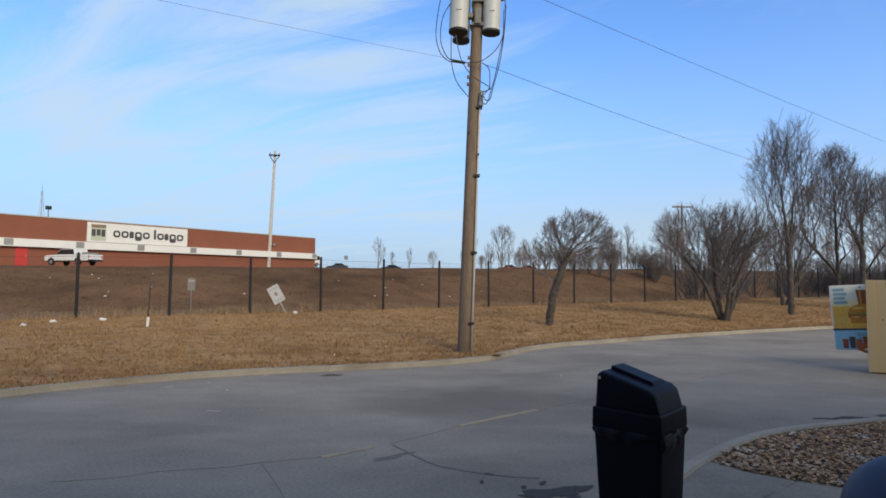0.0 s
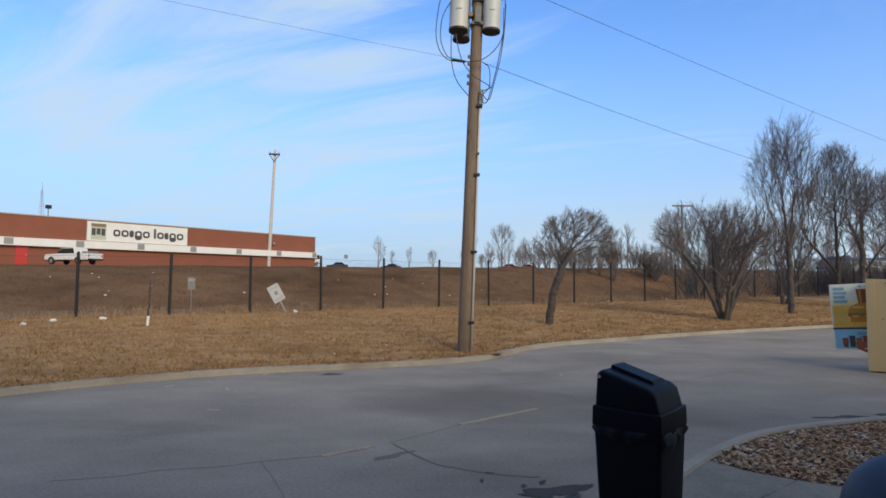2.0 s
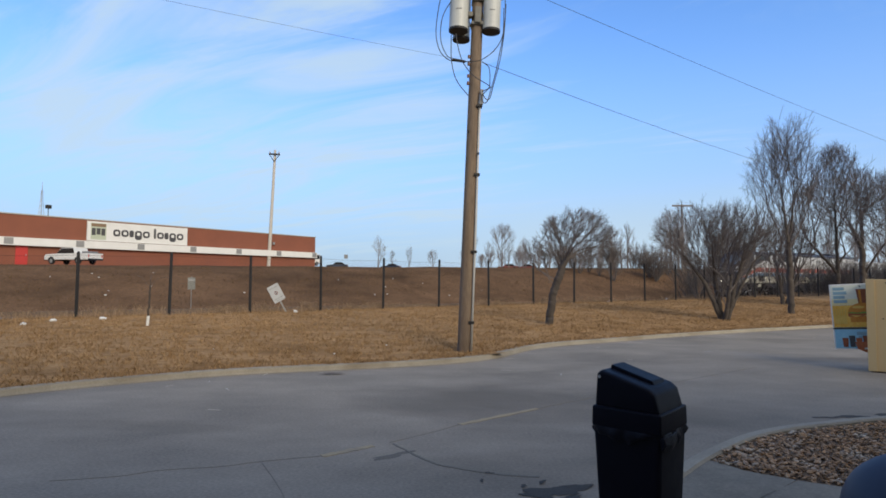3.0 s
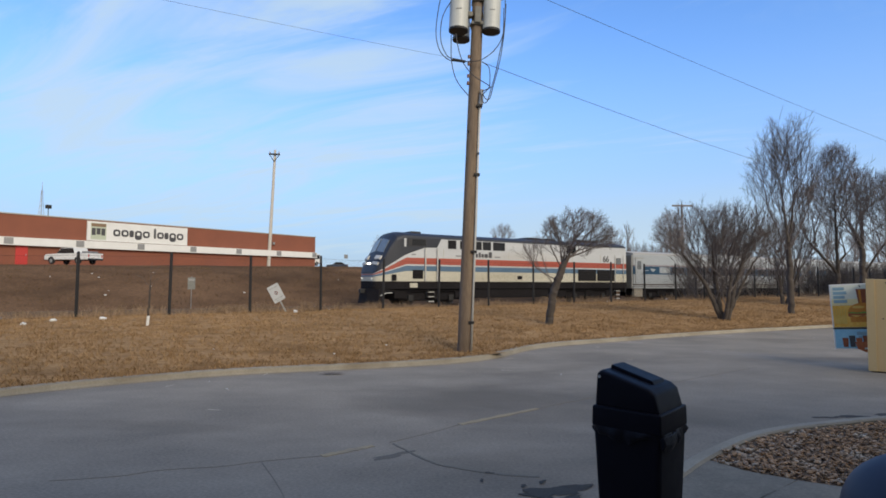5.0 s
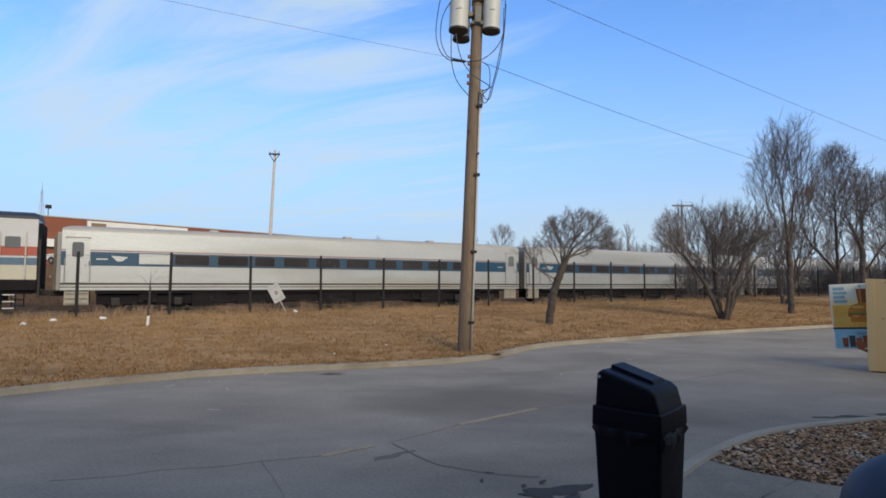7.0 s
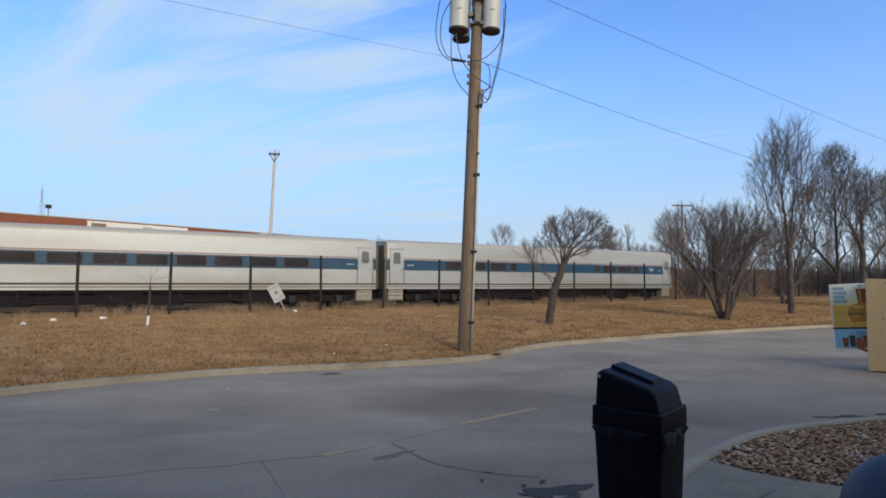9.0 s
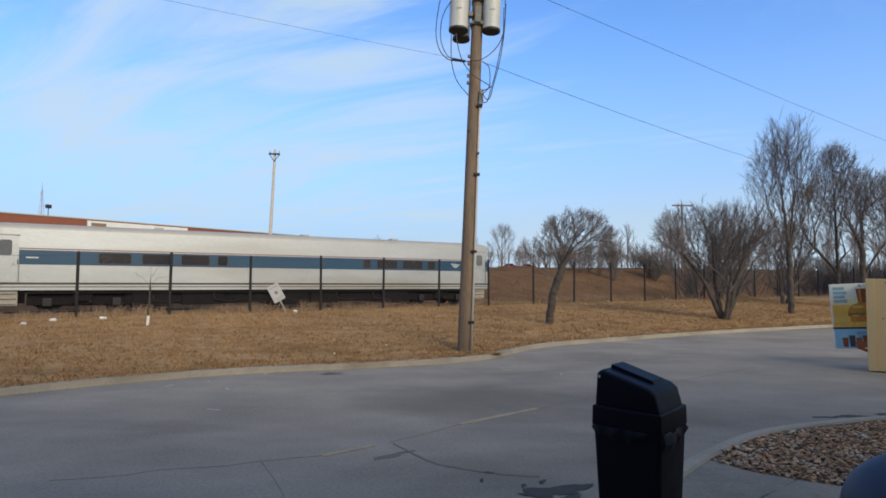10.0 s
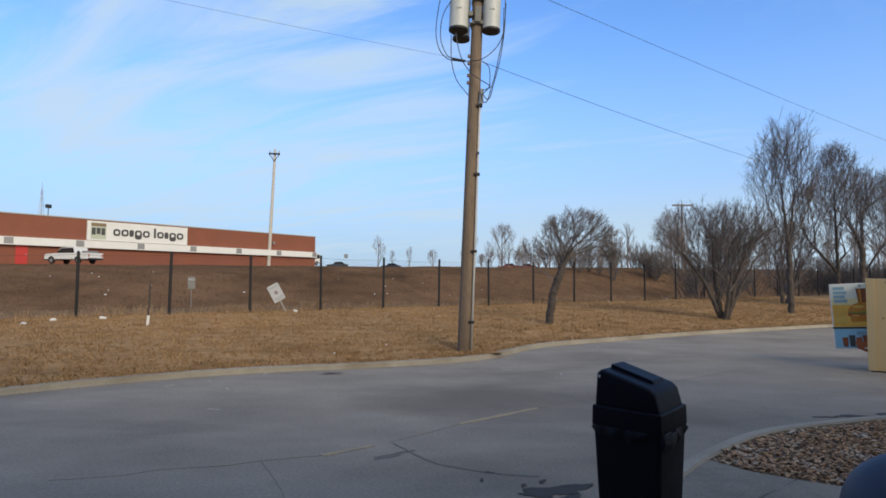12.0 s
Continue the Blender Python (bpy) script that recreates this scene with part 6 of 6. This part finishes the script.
def wheelset_mesh(r):
    if r in WHEELS:
        return WHEELS[r]
    bm = rod_bm((0, -1.2, 0), (0, 1.2, 0), 0.09, 0.09, 8)
    for s in (-1, 1):
        rod_bm((0, s * 0.69, 0), (0, s * 0.82, 0), r, r, 28, bm)
        rod_bm((0, s * 0.82, 0), (0, s * 0.86, 0), r * 0.35, r * 0.3, 10, bm)
        for k in range(4):
            a0 = k * math.tau / 4
            rod_bm((r * 0.5 * math.cos(a0), s * 0.82, r * 0.5 * math.sin(a0)), (r * 0.5 * math.cos(a0), s * 0.84, r * 0.5 * math.sin(a0)), r * 0.13, r * 0.13, 8, bm)
    me = bpy.data.meshes.new("wheelset")
    bm.to_mesh(me)
    bm.free()
    me.materials.append(M_DARKSTEEL)
    WHEELS[r] = me
    return me


def plate(name, x0, x1, z0, z1, y, material, parent, r=0.06, d=0.03, label=""):
    """A rounded panel on the near side (y < 0) or the far side, standing d proud of the skin at y."""
    bm = prism_bm(rounded(x1 - x0, z1 - z0, r), d)
    bmesh.ops.translate(bm, vec=((x0 + x1) / 2, y - d if y < 0 else y, (z0 + z1) / 2), verts=bm.verts)
    return part(name, bm, material, parent, label)


SPIN = []


def prism_skew(x0, x1, z0, z1, s):
    """A small plate on the sloping nose, s tells the side."""
    bm = bmesh.new()
    q = [(x0, 0.5), (x0 + 0.06, 1.08), (x1 + 0.06, 1.1), (x1, 0.5)]
    lo = [bm.verts.new((x - 0.03, s * y, z + 0.03 - 0.05 * (y > 1))) for (x, y), z in zip(q, (z0, z0, z1, z1))]
    hi = [bm.verts.new((x + 0.08, s * y, z - 0.1)) for (x, y), z in zip(q, (z0, z0, z1, z1))]
    bm.faces.new(lo); bm.faces.new(hi[::-1])
    for k in range(4):
        bm.faces.new((lo[k], lo[(k + 1) % 4], hi[(k + 1) % 4], hi[k]))
    bmesh.ops.recalc_face_normals(bm, faces=bm.faces)
    return bm


def build_loco():
    c = root("locomotive", Matrix.Identity(4), "white diesel locomotive with red and blue stripes and dark roof", "locomotive")
    def rows(x):
        I = lambda xs, zs: float(np.interp(x, xs, zs))
        crown = I((0.0, 0.06, 0.2, 0.5, 0.9, 1.3, 1.7, 4.3, 20.3, 20.53), (1.98, 2.2, 2.6, 3.1, 3.86, 4.36, 4.46, 4.42, 4.42, 4.33))
        hw = I((0.0, 0.08, 0.3, 0.72, 1.4, 2.3), (0.85, 1.05, 1.22, 1.35, 1.46, 1.51))
        eave = min(I((0.0, 1.3, 1.75, 20.53), (1.9, 3.85, 4.05, 4.05)), crown - 0.06)
        zb0 = I((0.0, 1.85), (1.72, 2.07))
        zb1 = I((0.0, 1.85), (1.8, 2.38))
        zr0 = I((0.0, 1.85), (1.82, 2.47))
        zr1 = I((0.0, 1.85), (1.88, 2.86))
        zw = I((0.0, 1.6, 2.0, 3.1, 3.95, 4.25, 20.53), (1.9, 2.9, 3.1, 3.48, 3.5, 4.03, 4.03))
        zs = [1.02, 1.46, zb0, zb1, zr0, zr1, zw, eave]
        for k in range(1, len(zs)):
            zs[k] = max(zs[k], zs[k - 1] + 0.004)
        return hw, zs, max(crown, zs[-1] + 0.05)
    mats = [M_FRAME, M_LIVERY_CREAM, M_LIVERY_BLUE, M_LIVERY_WHITE, M_LIVERY_RED, M_LIVERY_WHITE, M_ROOF_DARK, M_ROOF_DARK]
    shell([0.0, 0.06, 0.12, 0.2, 0.34, 0.5, 0.7, 0.9, 1.1, 1.3, 1.5, 1.7, 1.9, 2.1, 2.5, 3.1, 3.95, 4.25, 8, 12, 16, 20.3, 20.53], rows, mats, "body", c, "striped livery body shell")
    for s in (-1, 1):
        y = s * 1.5
        for a0, b0 in ((4.72, 5.34), (5.6, 6.4), (6.62, 7.25), (7.32, 7.98), (8.13, 9.1)):
            w = plate("window", a0, b0, 3.46, 4.0, s * 1.468, M_DARKRUBBER, c, 0.04, 0.02)
            plate("pane", a0 + 0.05, b0 - 0.05, 3.5, 3.96, s * 1.487, M_GLASS, w, 0.03, 0.006)
        w = plate("cab_window", 1.99, 3.2, 3.56, 4.0, s * 1.468, M_DARKRUBBER, c, 0.05)
        plate("pane", 2.25, 3.15, 3.6, 3.96, s * 1.497, M_GLASS, w, 0.04, 0.005)
        plate("vent_window", 14.48, 15.38, 3.47, 4.02, s * 1.468, M_GLASS, c, 0.03)
        for a0, b0 in ((15.56, 17.32), (17.46, 19.2)):
            g = plate("radiator_grille", a0, b0, 1.55, 2.36, s * 1.51, M_FRAME, c, 0.03)
            for k in range(6):
                part("slat", box_bm(a0 + 0.05, b0 - 0.05, y * 1.03 - 0.006, y * 1.03 + 0.006, 1.62 + k * 0.12, 1.65 + k * 0.12), M_DARKSTEEL, g)
        d = plate("rear_door", 19.34, 20.04, 1.55, 3.42, s * 1.49, M_LIVERY_WHITE, c, 0.05, 0.014)
        plate("door_window", 19.42, 19.95, 2.8, 3.27, s * 1.501, M_GREYGLASS, d, 0.06)
        plate("cab_door", 3.15, 3.88, 1.55, 3.45, s * 1.49, M_LIVERY_WHITE, c, 0.05, 0.012)
        for x0, x1 in ((3.15, 3.88), (19.34, 20.04)):
            plate("stripe", x0, x1, 2.475, 2.855, s * 1.5035, M_LIVERY_RED, c, 0.01, 0.004)
            plate("stripe", x0, x1, 2.075, 2.375, s * 1.5035, M_LIVERY_BLUE, c, 0.01, 0.004)
        for x in (3.1, 3.94, 19.26, 20.14):
            part("grab_rail", tube_bm([(x, y * 1.03, 1.5), (x, y * 1.06, 1.6), (x, y * 1.06, 3.36), (x, y * 1.03, 3.46)], 0.048 if x < 10 else 0.03, 6), M_CONDUIT, c, "pale grab rail")
        plate("side_hatch", 2.28, 2.97, 1.62, 2.14, s * 1.507, M_FRAME, c, 0.02)
        for x0 in (3.36, 19.42):
            for u in (-0.05, 0.41):
                part("ladder_rail", box_bm(x0 + u, x0 + u + 0.04, y - s * 0.02 - 0.02, y - s * 0.02 + 0.02, 0.2, 1.3, 0.006), M_FRAME, c)
            for k in range(4):
                part("step", box_bm(x0, x0 + 0.4, y - s * 0.1 - 0.1, y - s * 0.1 + 0.1, 0.24 + k * 0.28, 0.285 + k * 0.28), M_CONDUIT, c)
        plate("side_latch", 10.1, 10.5, 1.62, 1.85, s * 1.507, M_FRAME, c, 0.06)
        for x in (5.5, 7.2, 11.3, 13.2):
            plate("access_panel", x, x + 1.2, 1.56, 1.98, s * 1.505, M_LIVERY_CREAM, c, 0.03, 0.006)
        for x in (4.4, 6.5, 9.4, 12.3, 15.0, 17.8):
            part("panel_seam", box_bm(x, x + 0.015, s * 1.5 - 0.014, s * 1.5 + 0.014, 2.9, 3.42), M_LIVERY_CREAM, c)
    for s in (-1, 1):
        cu = bpy.data.curves.new("number", "FONT")
        cu.body, cu.size, cu.extrude, cu.align_x = "66", 0.64, 0.004, "CENTER"
        cu.offset = 0.016
        tmp = bpy.data.objects.new("number", cu)
        me = bpy.data.meshes.new_from_object(tmp)
        bpy.data.objects.remove(tmp)
        me.materials.append(M_INK)
        ob = new("road_number", me)
        ob.parent = c
        ob.matrix_local = pose(18.38, s * 1.499, 2.94, 90, 0, 0 if s < 0 else 180)
        # operator's name as plain rounded shapes
        x = 6.1
        for wd, h in ((0.36, 0.36), (0.44, 0.25), (0.17, 0.33), (0.18, 0.25), (0.28, 0.25), (0.26, 0.38)):
            plate("name_mark", x, x + wd, 2.98, 2.98 + h, s * 1.491, M_INK, c, 0.05, 0.006)
            x += wd + 0.05
        plate("text_bar", 5.27, 5.75, 3.0, 3.08, s * 1.491, M_GREYINK, c, 0.02, 0.006)
        plate("text_bar", 8.25, 8.7, 3.0, 3.08, s * 1.491, M_GREYINK, c, 0.02, 0.006)
        plate("text_bar", 2.2, 2.5, 3.02, 3.09, s * 1.491, M_GREYINK, c, 0.02, 0.006)
    for s in (-1, 1):
        bm = bmesh.new()
        q = [(0.6, s * 0.08, 3.2), (0.64, s * 1.0, 3.1), (1.02, s * 0.98, 3.84), (1.03, s * 0.08, 4.0)]
        lo = [bm.verts.new(Vector(v) + Vector((-0.05, 0, 0.05))) for v in q]
        hi = [bm.verts.new(Vector(v) + Vector((0.06, 0, -0.1))) for v in q]
        bm.faces.new(lo); bm.faces.new(hi[::-1])
        for k in range(4):
            bm.faces.new((lo[k], lo[(k + 1) % 4], hi[(k + 1) % 4], hi[k]))
        bmesh.ops.recalc_face_normals(bm, faces=bm.faces)
        part("windscreen", bm, M_SKYSCREEN, c, "sloping windscreen pane")
        part("headlight", rod_bm((0.1, s * 0.13, 2.5), (0.35, s * 0.13, 2.5), 0.055, 0.055, 12), M_LAMP, c, "lit headlight")
        part("ditch_light", rod_bm((0.0, s * 0.72, 1.64), (0.2, s * 0.72, 1.64), 0.045, 0.045, 12), M_LAMP, c, "lit ditch light")
    for s in (-1, 1):
        part("number_board", prism_skew(0.27, 0.41, 2.78, 2.98, s), M_CONDUIT, c, "pale lit number board")
        part("nose_mark", prism_skew(0.13, 0.19, 2.44, 2.6, s), M_CONDUIT, c, "pale nose marking")
        plate("cab_pillar", 1.72, 1.86, 3.5, 4.0, s * 1.45, M_LIVERY_WHITE, c, 0.03, 0.04, "white cab corner post")
        plate("nose_step", 0.95, 1.25, 1.5, 1.86, s * 1.44, M_FRAME, c, 0.03, 0.03)
        part("pilot_rail", tube_bm([(0.25, s * 1.42, 0.62), (0.6, s * 1.5, 0.78), (0.95, s * 1.52, 0.8)], 0.03, 6), M_CONDUIT, c)
        plate("cab_plate", 2.1, 2.6, 1.1, 1.36, s * 1.507, M_LIVERY_CREAM, c, 0.03)
    pl, pm = [(0.1, 0.15), (0.2, 1.0), (0.5, 1.02), (0.5, 0.2)], [(-0.3, 0.15), (-0.12, 1.0), (0.5, 1.02), (0.5, 0.2)]
    part("pilot", loft([pl, pm, pm, pl], [-1.4, -0.6, 0.6, 1.4], 0.02), M_FRAME, c, "black steel pilot")
    part("coupler", box_bm(-0.45, 0.0, -0.14, 0.14, 0.75, 1.0, 0.04), M_DARKSTEEL, c)
    part("coupler", box_bm(20.5, 21.05, -0.14, 0.14, 0.75, 1.0, 0.04), M_DARKSTEEL, c)
    part("end_cowl", box_bm(20.53, 20.66, -1.15, 1.15, 1.25, 3.9, 0.03), M_FRAME, c, "dark rear end plate")
    for s in (-1, 1):
        part("rear_post", box_bm(20.55, 20.65, s * 1.3 - 0.05, s * 1.3 + 0.05, 0.7, 3.2, 0.015), M_DARKSTEEL, c)
    for x0, x1 in ((1.2, 2.0), (5.4, 6.4), (13.1, 14.6), (18.6, 19.3)):
        part("equipment_box", box_bm(x0, x1, -1.3, 1.3, 0.45, 1.0, 0.05), M_FRAME, c)
    part("fuel_tank", box_bm(6.6, 12.9, -1.42, 1.42, 0.42, 1.02, 0.12), M_FRAME, c, "black fuel tank")
    part("underframe", box_bm(0.6, 20.4, -1.3, 1.3, 0.85, 1.01, 0.03), M_FRAME, c)
    for a0, b0, z in ((2.5, 3.2, 4.5), (11.6, 12.7, 4.52), (13.3, 14.1, 4.52), (16.7, 18.4, 4.54)):
        part("roof_hump", box_bm(a0, b0, -0.8, 0.8, 4.25, z, 0.05), M_ROOF_DARK, c)
    for k in range(3):
        part("roof_fan", rod_bm((16.9 + k * 0.62, 0, 4.53), (16.9 + k * 0.62, 0, 4.6), 0.28, 0.26, 16), M_FRAME, c)
    bogie(c, 3.7, 2.8, 0.5, SPIN)
    bogie(c, 16.9, 2.8, 0.5, SPIN)
    return c


M_DARKRUBBER = surface("dark_window_frame", (0.02, 0.02, 0.022), (0.035, 0.035, 0.038), 2, 0.6, 0, 0, 20)
M_GREYGLASS = surface("grey_glass", (0.11, 0.12, 0.13), (0.17, 0.18, 0.19), 0.6, 0.12, 0, 0, 20)


def build_coach(windows, blanks, label, emblem_xs):
    """Windows: (x0, x1) from the coach's leading body end; blanks: pale panels in the band."""
    c = root("passenger_coach", Matrix.Identity(4), label, "passenger coach", "coaches of the train")
    L = 25.2
    zs = [1.0, 1.12, 1.16, 1.24, 1.33, 2.09, 2.71, 2.74, 2.80, 3.62]
    mats = [M_COACH, M_DIAPH, M_COACH, M_DIAPH, M_COACH, M_COACH_BLUE, M_COACH, M_MAROON, M_COACH, M_COACH_ROOF]
    def rows(x):
        k = min(1, min(x, L - x) / 0.5)
        return 1.5 - 0.03 * (1 - k), zs, 3.93 - 0.1 * (1 - k) ** 2
    shell([0, 0.12, 0.3, 0.5, 4, 8, 12.6, 17, 21, 24.7, 24.9, 25.08, L], rows, mats, "body", c, "stainless body shell with a blue window band")
    for s in (-1, 1):
        for a0, b0 in windows:
            w = plate("window", a0, b0, 2.15, 2.68, s * 1.492, M_WINRUBBER, c, 0.1, 0.012)
            plate("pane", a0 + 0.05, b0 - 0.05, 2.19, 2.64, s * 1.503, M_COACHPANE, w, 0.08, 0.008)
        for a0, b0 in blanks:
            plate("blank_panel", a0, b0, 2.2, 2.66, s * 1.492, M_COACH, c, 0.03, 0.01)
        for x0, x1 in ((0.2, 1.02), (L - 1.08, L - 0.26)):
            d = plate("door", x0, x1, 1.34, 3.3, s * 1.485, M_COACH, c, 0.06, 0.03, "pale vestibule door")
            plate("door_window", x0 + 0.19, x1 - 0.19, 2.46, 3.12, s * 1.512, M_GREYGLASS, d, 0.1, 0.012)
            part("door_handle", box_bm(x1 - 0.14, x1 - 0.09, s * 1.53 - 0.02, s * 1.53 + 0.02, 2.05, 2.15), M_STEEL, d)
            plate("band_end", x0 - 0.03, x1 + 0.05, 2.07, 2.9, s * 1.4815, M_COACH, c, 0.02, 0.014)
            for k in (-1, 1):
                xx = x0 - 0.06 if k < 0 else x1 + 0.06
                part("grab_rail", tube_bm([(xx, s * 1.55, 1.3), (xx, s * 1.55, 2.4)], 0.02, 5), M_STEEL, c)
            part("door_header", box_bm(x0 - 0.06, x1 + 0.06, s * 1.5 - 0.03, s * 1.5 + 0.03, 3.31, 3.36, 0.008), M_COACH_ROOF, c)
            part("step_well", box_bm(x0 - 0.05, x1 + 0.05, s * 1.28 - 0.12, s * 1.28 + 0.12, 0.35, 1.0, 0.02), M_STEPWELL, c, "dusty step well")
            for k in range(3):
                part("step", box_bm(x0, x1, s * 1.42 - 0.05, s * 1.42 + 0.05, 0.42 + k * 0.22, 0.46 + k * 0.22), M_STEEL, c)
        for x in emblem_xs:
            p = [(x - 0.35, 2.56), (x + 0.35, 2.5), (x + 0.1, 2.3), (x - 0.1, 2.3)]
            bm = prism_bm(p, 0.008)
            bmesh.ops.translate(bm, vec=(0, s * 1.494 - (0.008 if s < 0 else 0), 0), verts=bm.verts)
            part("emblem", bm, M_COACH, c, "plain pale emblem shape")
        plate("text_bar", 1.3, 1.75, 2.36, 2.42, s * 1.492, M_COACH, c, 0.02, 0.006)
        plate("text_bar", L - 1.75, L - 1.35, 2.36, 2.42, s * 1.492, M_COACH, c, 0.02, 0.006)
        for x in (4.6, 20.2):
            plate("roof_vent", x - 0.28, x + 0.28, 3.58, 3.66, s * 1.4, M_DIAPH, c, 0.03, 0.03)
    for x, e in ((-0.33, 0.0), (L, L + 0.33)):
        part("diaphragm", box_bm(min(x, e), max(x, e), -0.6, 0.6, 1.0, 3.45, 0.05), M_GANGWAY, c, "dusty brown gangway diaphragm")
    for x0 in (-0.12, L):
        for s in (-1, 1):
            part("end_post", box_bm(x0, x0 + 0.12, s * 1.1 - 0.12, s * 1.1 + 0.12, 1.1, 3.4, 0.02), M_GANGWAY, c)
    part("coupler", box_bm(-0.4, 0.1, -0.13, 0.13, 0.72, 0.95, 0.04), M_DARKSTEEL, c)
    part("coupler", box_bm(L - 0.1, L + 0.4, -0.13, 0.13, 0.72, 0.95, 0.04), M_DARKSTEEL, c)
    for x in (6.2, 13.5, 19.0):
        part("roof_unit", box_bm(x, x + 0.4, -0.25, 0.25, 3.88, 4.02, 0.03), M_COACH_ROOF, c)
    for k, x in enumerate((5.3, 7.4, 9.5, 11.6, 13.7, 15.8, 17.9)):
        part("equipment_box", box_bm(x, x + 1.6 + 0.3 * (k % 2), -1.35 + 0.05 * (k % 3), 1.3, 0.2 + 0.08 * (k % 3), 0.99, 0.04), M_FRAME, c, "dark underfloor equipment box")
    part("skirt_rail", box_bm(1.3, L - 1.3, -1.4, 1.4, 0.85, 0.995, 0.01), M_FRAME, c)
    part("underfloor_duct", box_bm(5.0, L - 5.0, -1.22, 1.22, 0.34, 0.86, 0.03), M_FRAME, c, "dark underfloor duct")
    for x in (6.1, 8.8, 12.2, 15.1, 17.3):
        part("brake_pipe", tube_bm([(x, -1.3, 0.95), (x + 0.1, -1.36, 0.5), (x + 0.9, -1.36, 0.42), (x + 1.2, -1.3, 0.5)], 0.03, 6), M_DARKSTEEL, c)
    bogie(c, 3.4, 2.6, 0.46, SPIN)
    bogie(c, L - 3.4, 2.6, 0.46, SPIN)
    return c


M_WINRUBBER = surface("window_surround", (0.03, 0.045, 0.07), (0.05, 0.065, 0.09), 2, 0.6, 0, 0, 20)
M_ENDGREY = surface("grey_end_sheet", (0.2, 0.2, 0.195), (0.29, 0.29, 0.28), 1.2, 0.6, 0.1, 0.05, 20)
M_ENDTAN = surface("grimy_end_sheet", (0.13, 0.105, 0.075), (0.21, 0.175, 0.13), 1.2, 0.7, 0, 0.05, 20)
M_STEPWELL = surface("dusty_steps", (0.28, 0.25, 0.2), (0.4, 0.36, 0.3), 2, 0.8, 0, 0.1, 20)


def window_row(a0, b0, w=1.4, gap=0.32):
    out, x = [], a0
    while x + w <= b0 + 0.01:
        out.append((x, x + w))
        x += w + gap
    return out


loco = build_loco()
coach_a = build_coach([(4.45, 6.05), (6.36, 7.88), (8.14, 9.21)] + window_row(9.6, 21.6, 1.42, 0.31), [(2.99, 4.29)], "stainless passenger coach with a blue band of dark windows", (2.2,))
part("end_plate", box_bm(-0.16, -0.003, -1.42, 1.42, 1.0, 3.55, 0.04), M_ENDGREY, coach_a, "plain grey end plate")
coach_b = build_coach(window_row(2.98, 21.4, 1.39, 0.305), [], "stainless passenger coach with a blue band of dark windows", (2.0,))
part("end_plate", box_bm(-0.16, -0.003, -1.42, 1.42, 1.0, 3.55, 0.04), M_ENDGREY, coach_b, "plain grey end plate")
coach_c = build_coach([(3.9, 5.25), (5.62, 6.95), (7.27, 8.6), (8.9, 9.44), (16.62, 17.12), (17.44, 18.8), (19.08, 20.47), (20.75, 21.34)], [], "stainless food coach with a long windowless blue panel", (22.75,))
part("end_plate", box_bm(-0.16, -0.003, -1.42, 1.42, 1.0, 3.55, 0.04), M_ENDTAN, coach_c, "grimy tan end plate")

# loose stones of the planting bed
build_stones()


# ---------- what moves ----------
# where the locomotive's nose stands along the track, second by second
NOSE_T = (0.0, 1.0, 2.0, 2.4, 2.8, 3.0, 3.2, 4.8, 5.0, 5.2, 5.4, 5.5, 5.7, 6.0, 6.5, 7.0, 9.0, 9.5, 10.0, 10.5, 11.0, 11.5, 12.0)
NOSE_S = (103.2, 85.2, 67.2, 60.0, 52.8, 49.1, 45.35, 16.86, 13.27, 9.65, 6.0, 4.8, 0.5, -5.55, -14.69, -23.06, -59.28, -69.0, -77.4, -86.39, -95.36, -104.4, -113.4)


def motions():
    for thing, offset in ((loco, 0.0), (coach_a, 21.38), (coach_b, 47.28), (coach_c, 73.18)):
        rows = []
        for t, s in zip(NOSE_T, NOSE_S):
            rows.append((t, Matrix.Translation(at(s + offset, TRACK_N, RAIL_Z)) @ pose(0, 0, 0, 0, 0, HEAD)))
        walk(thing, rows)
    for ax, x, r in SPIN:
        rows = []
        for k in range(361):
            t = k / 30
            rolled = NOSE_S[0] - float(np.interp(t, NOSE_T, NOSE_S))
            rows.append((t, pose(x, 0, r) @ Matrix.Rotation(-rolled / r, 4, "Y")))
        walk(ax, rows)


motions()
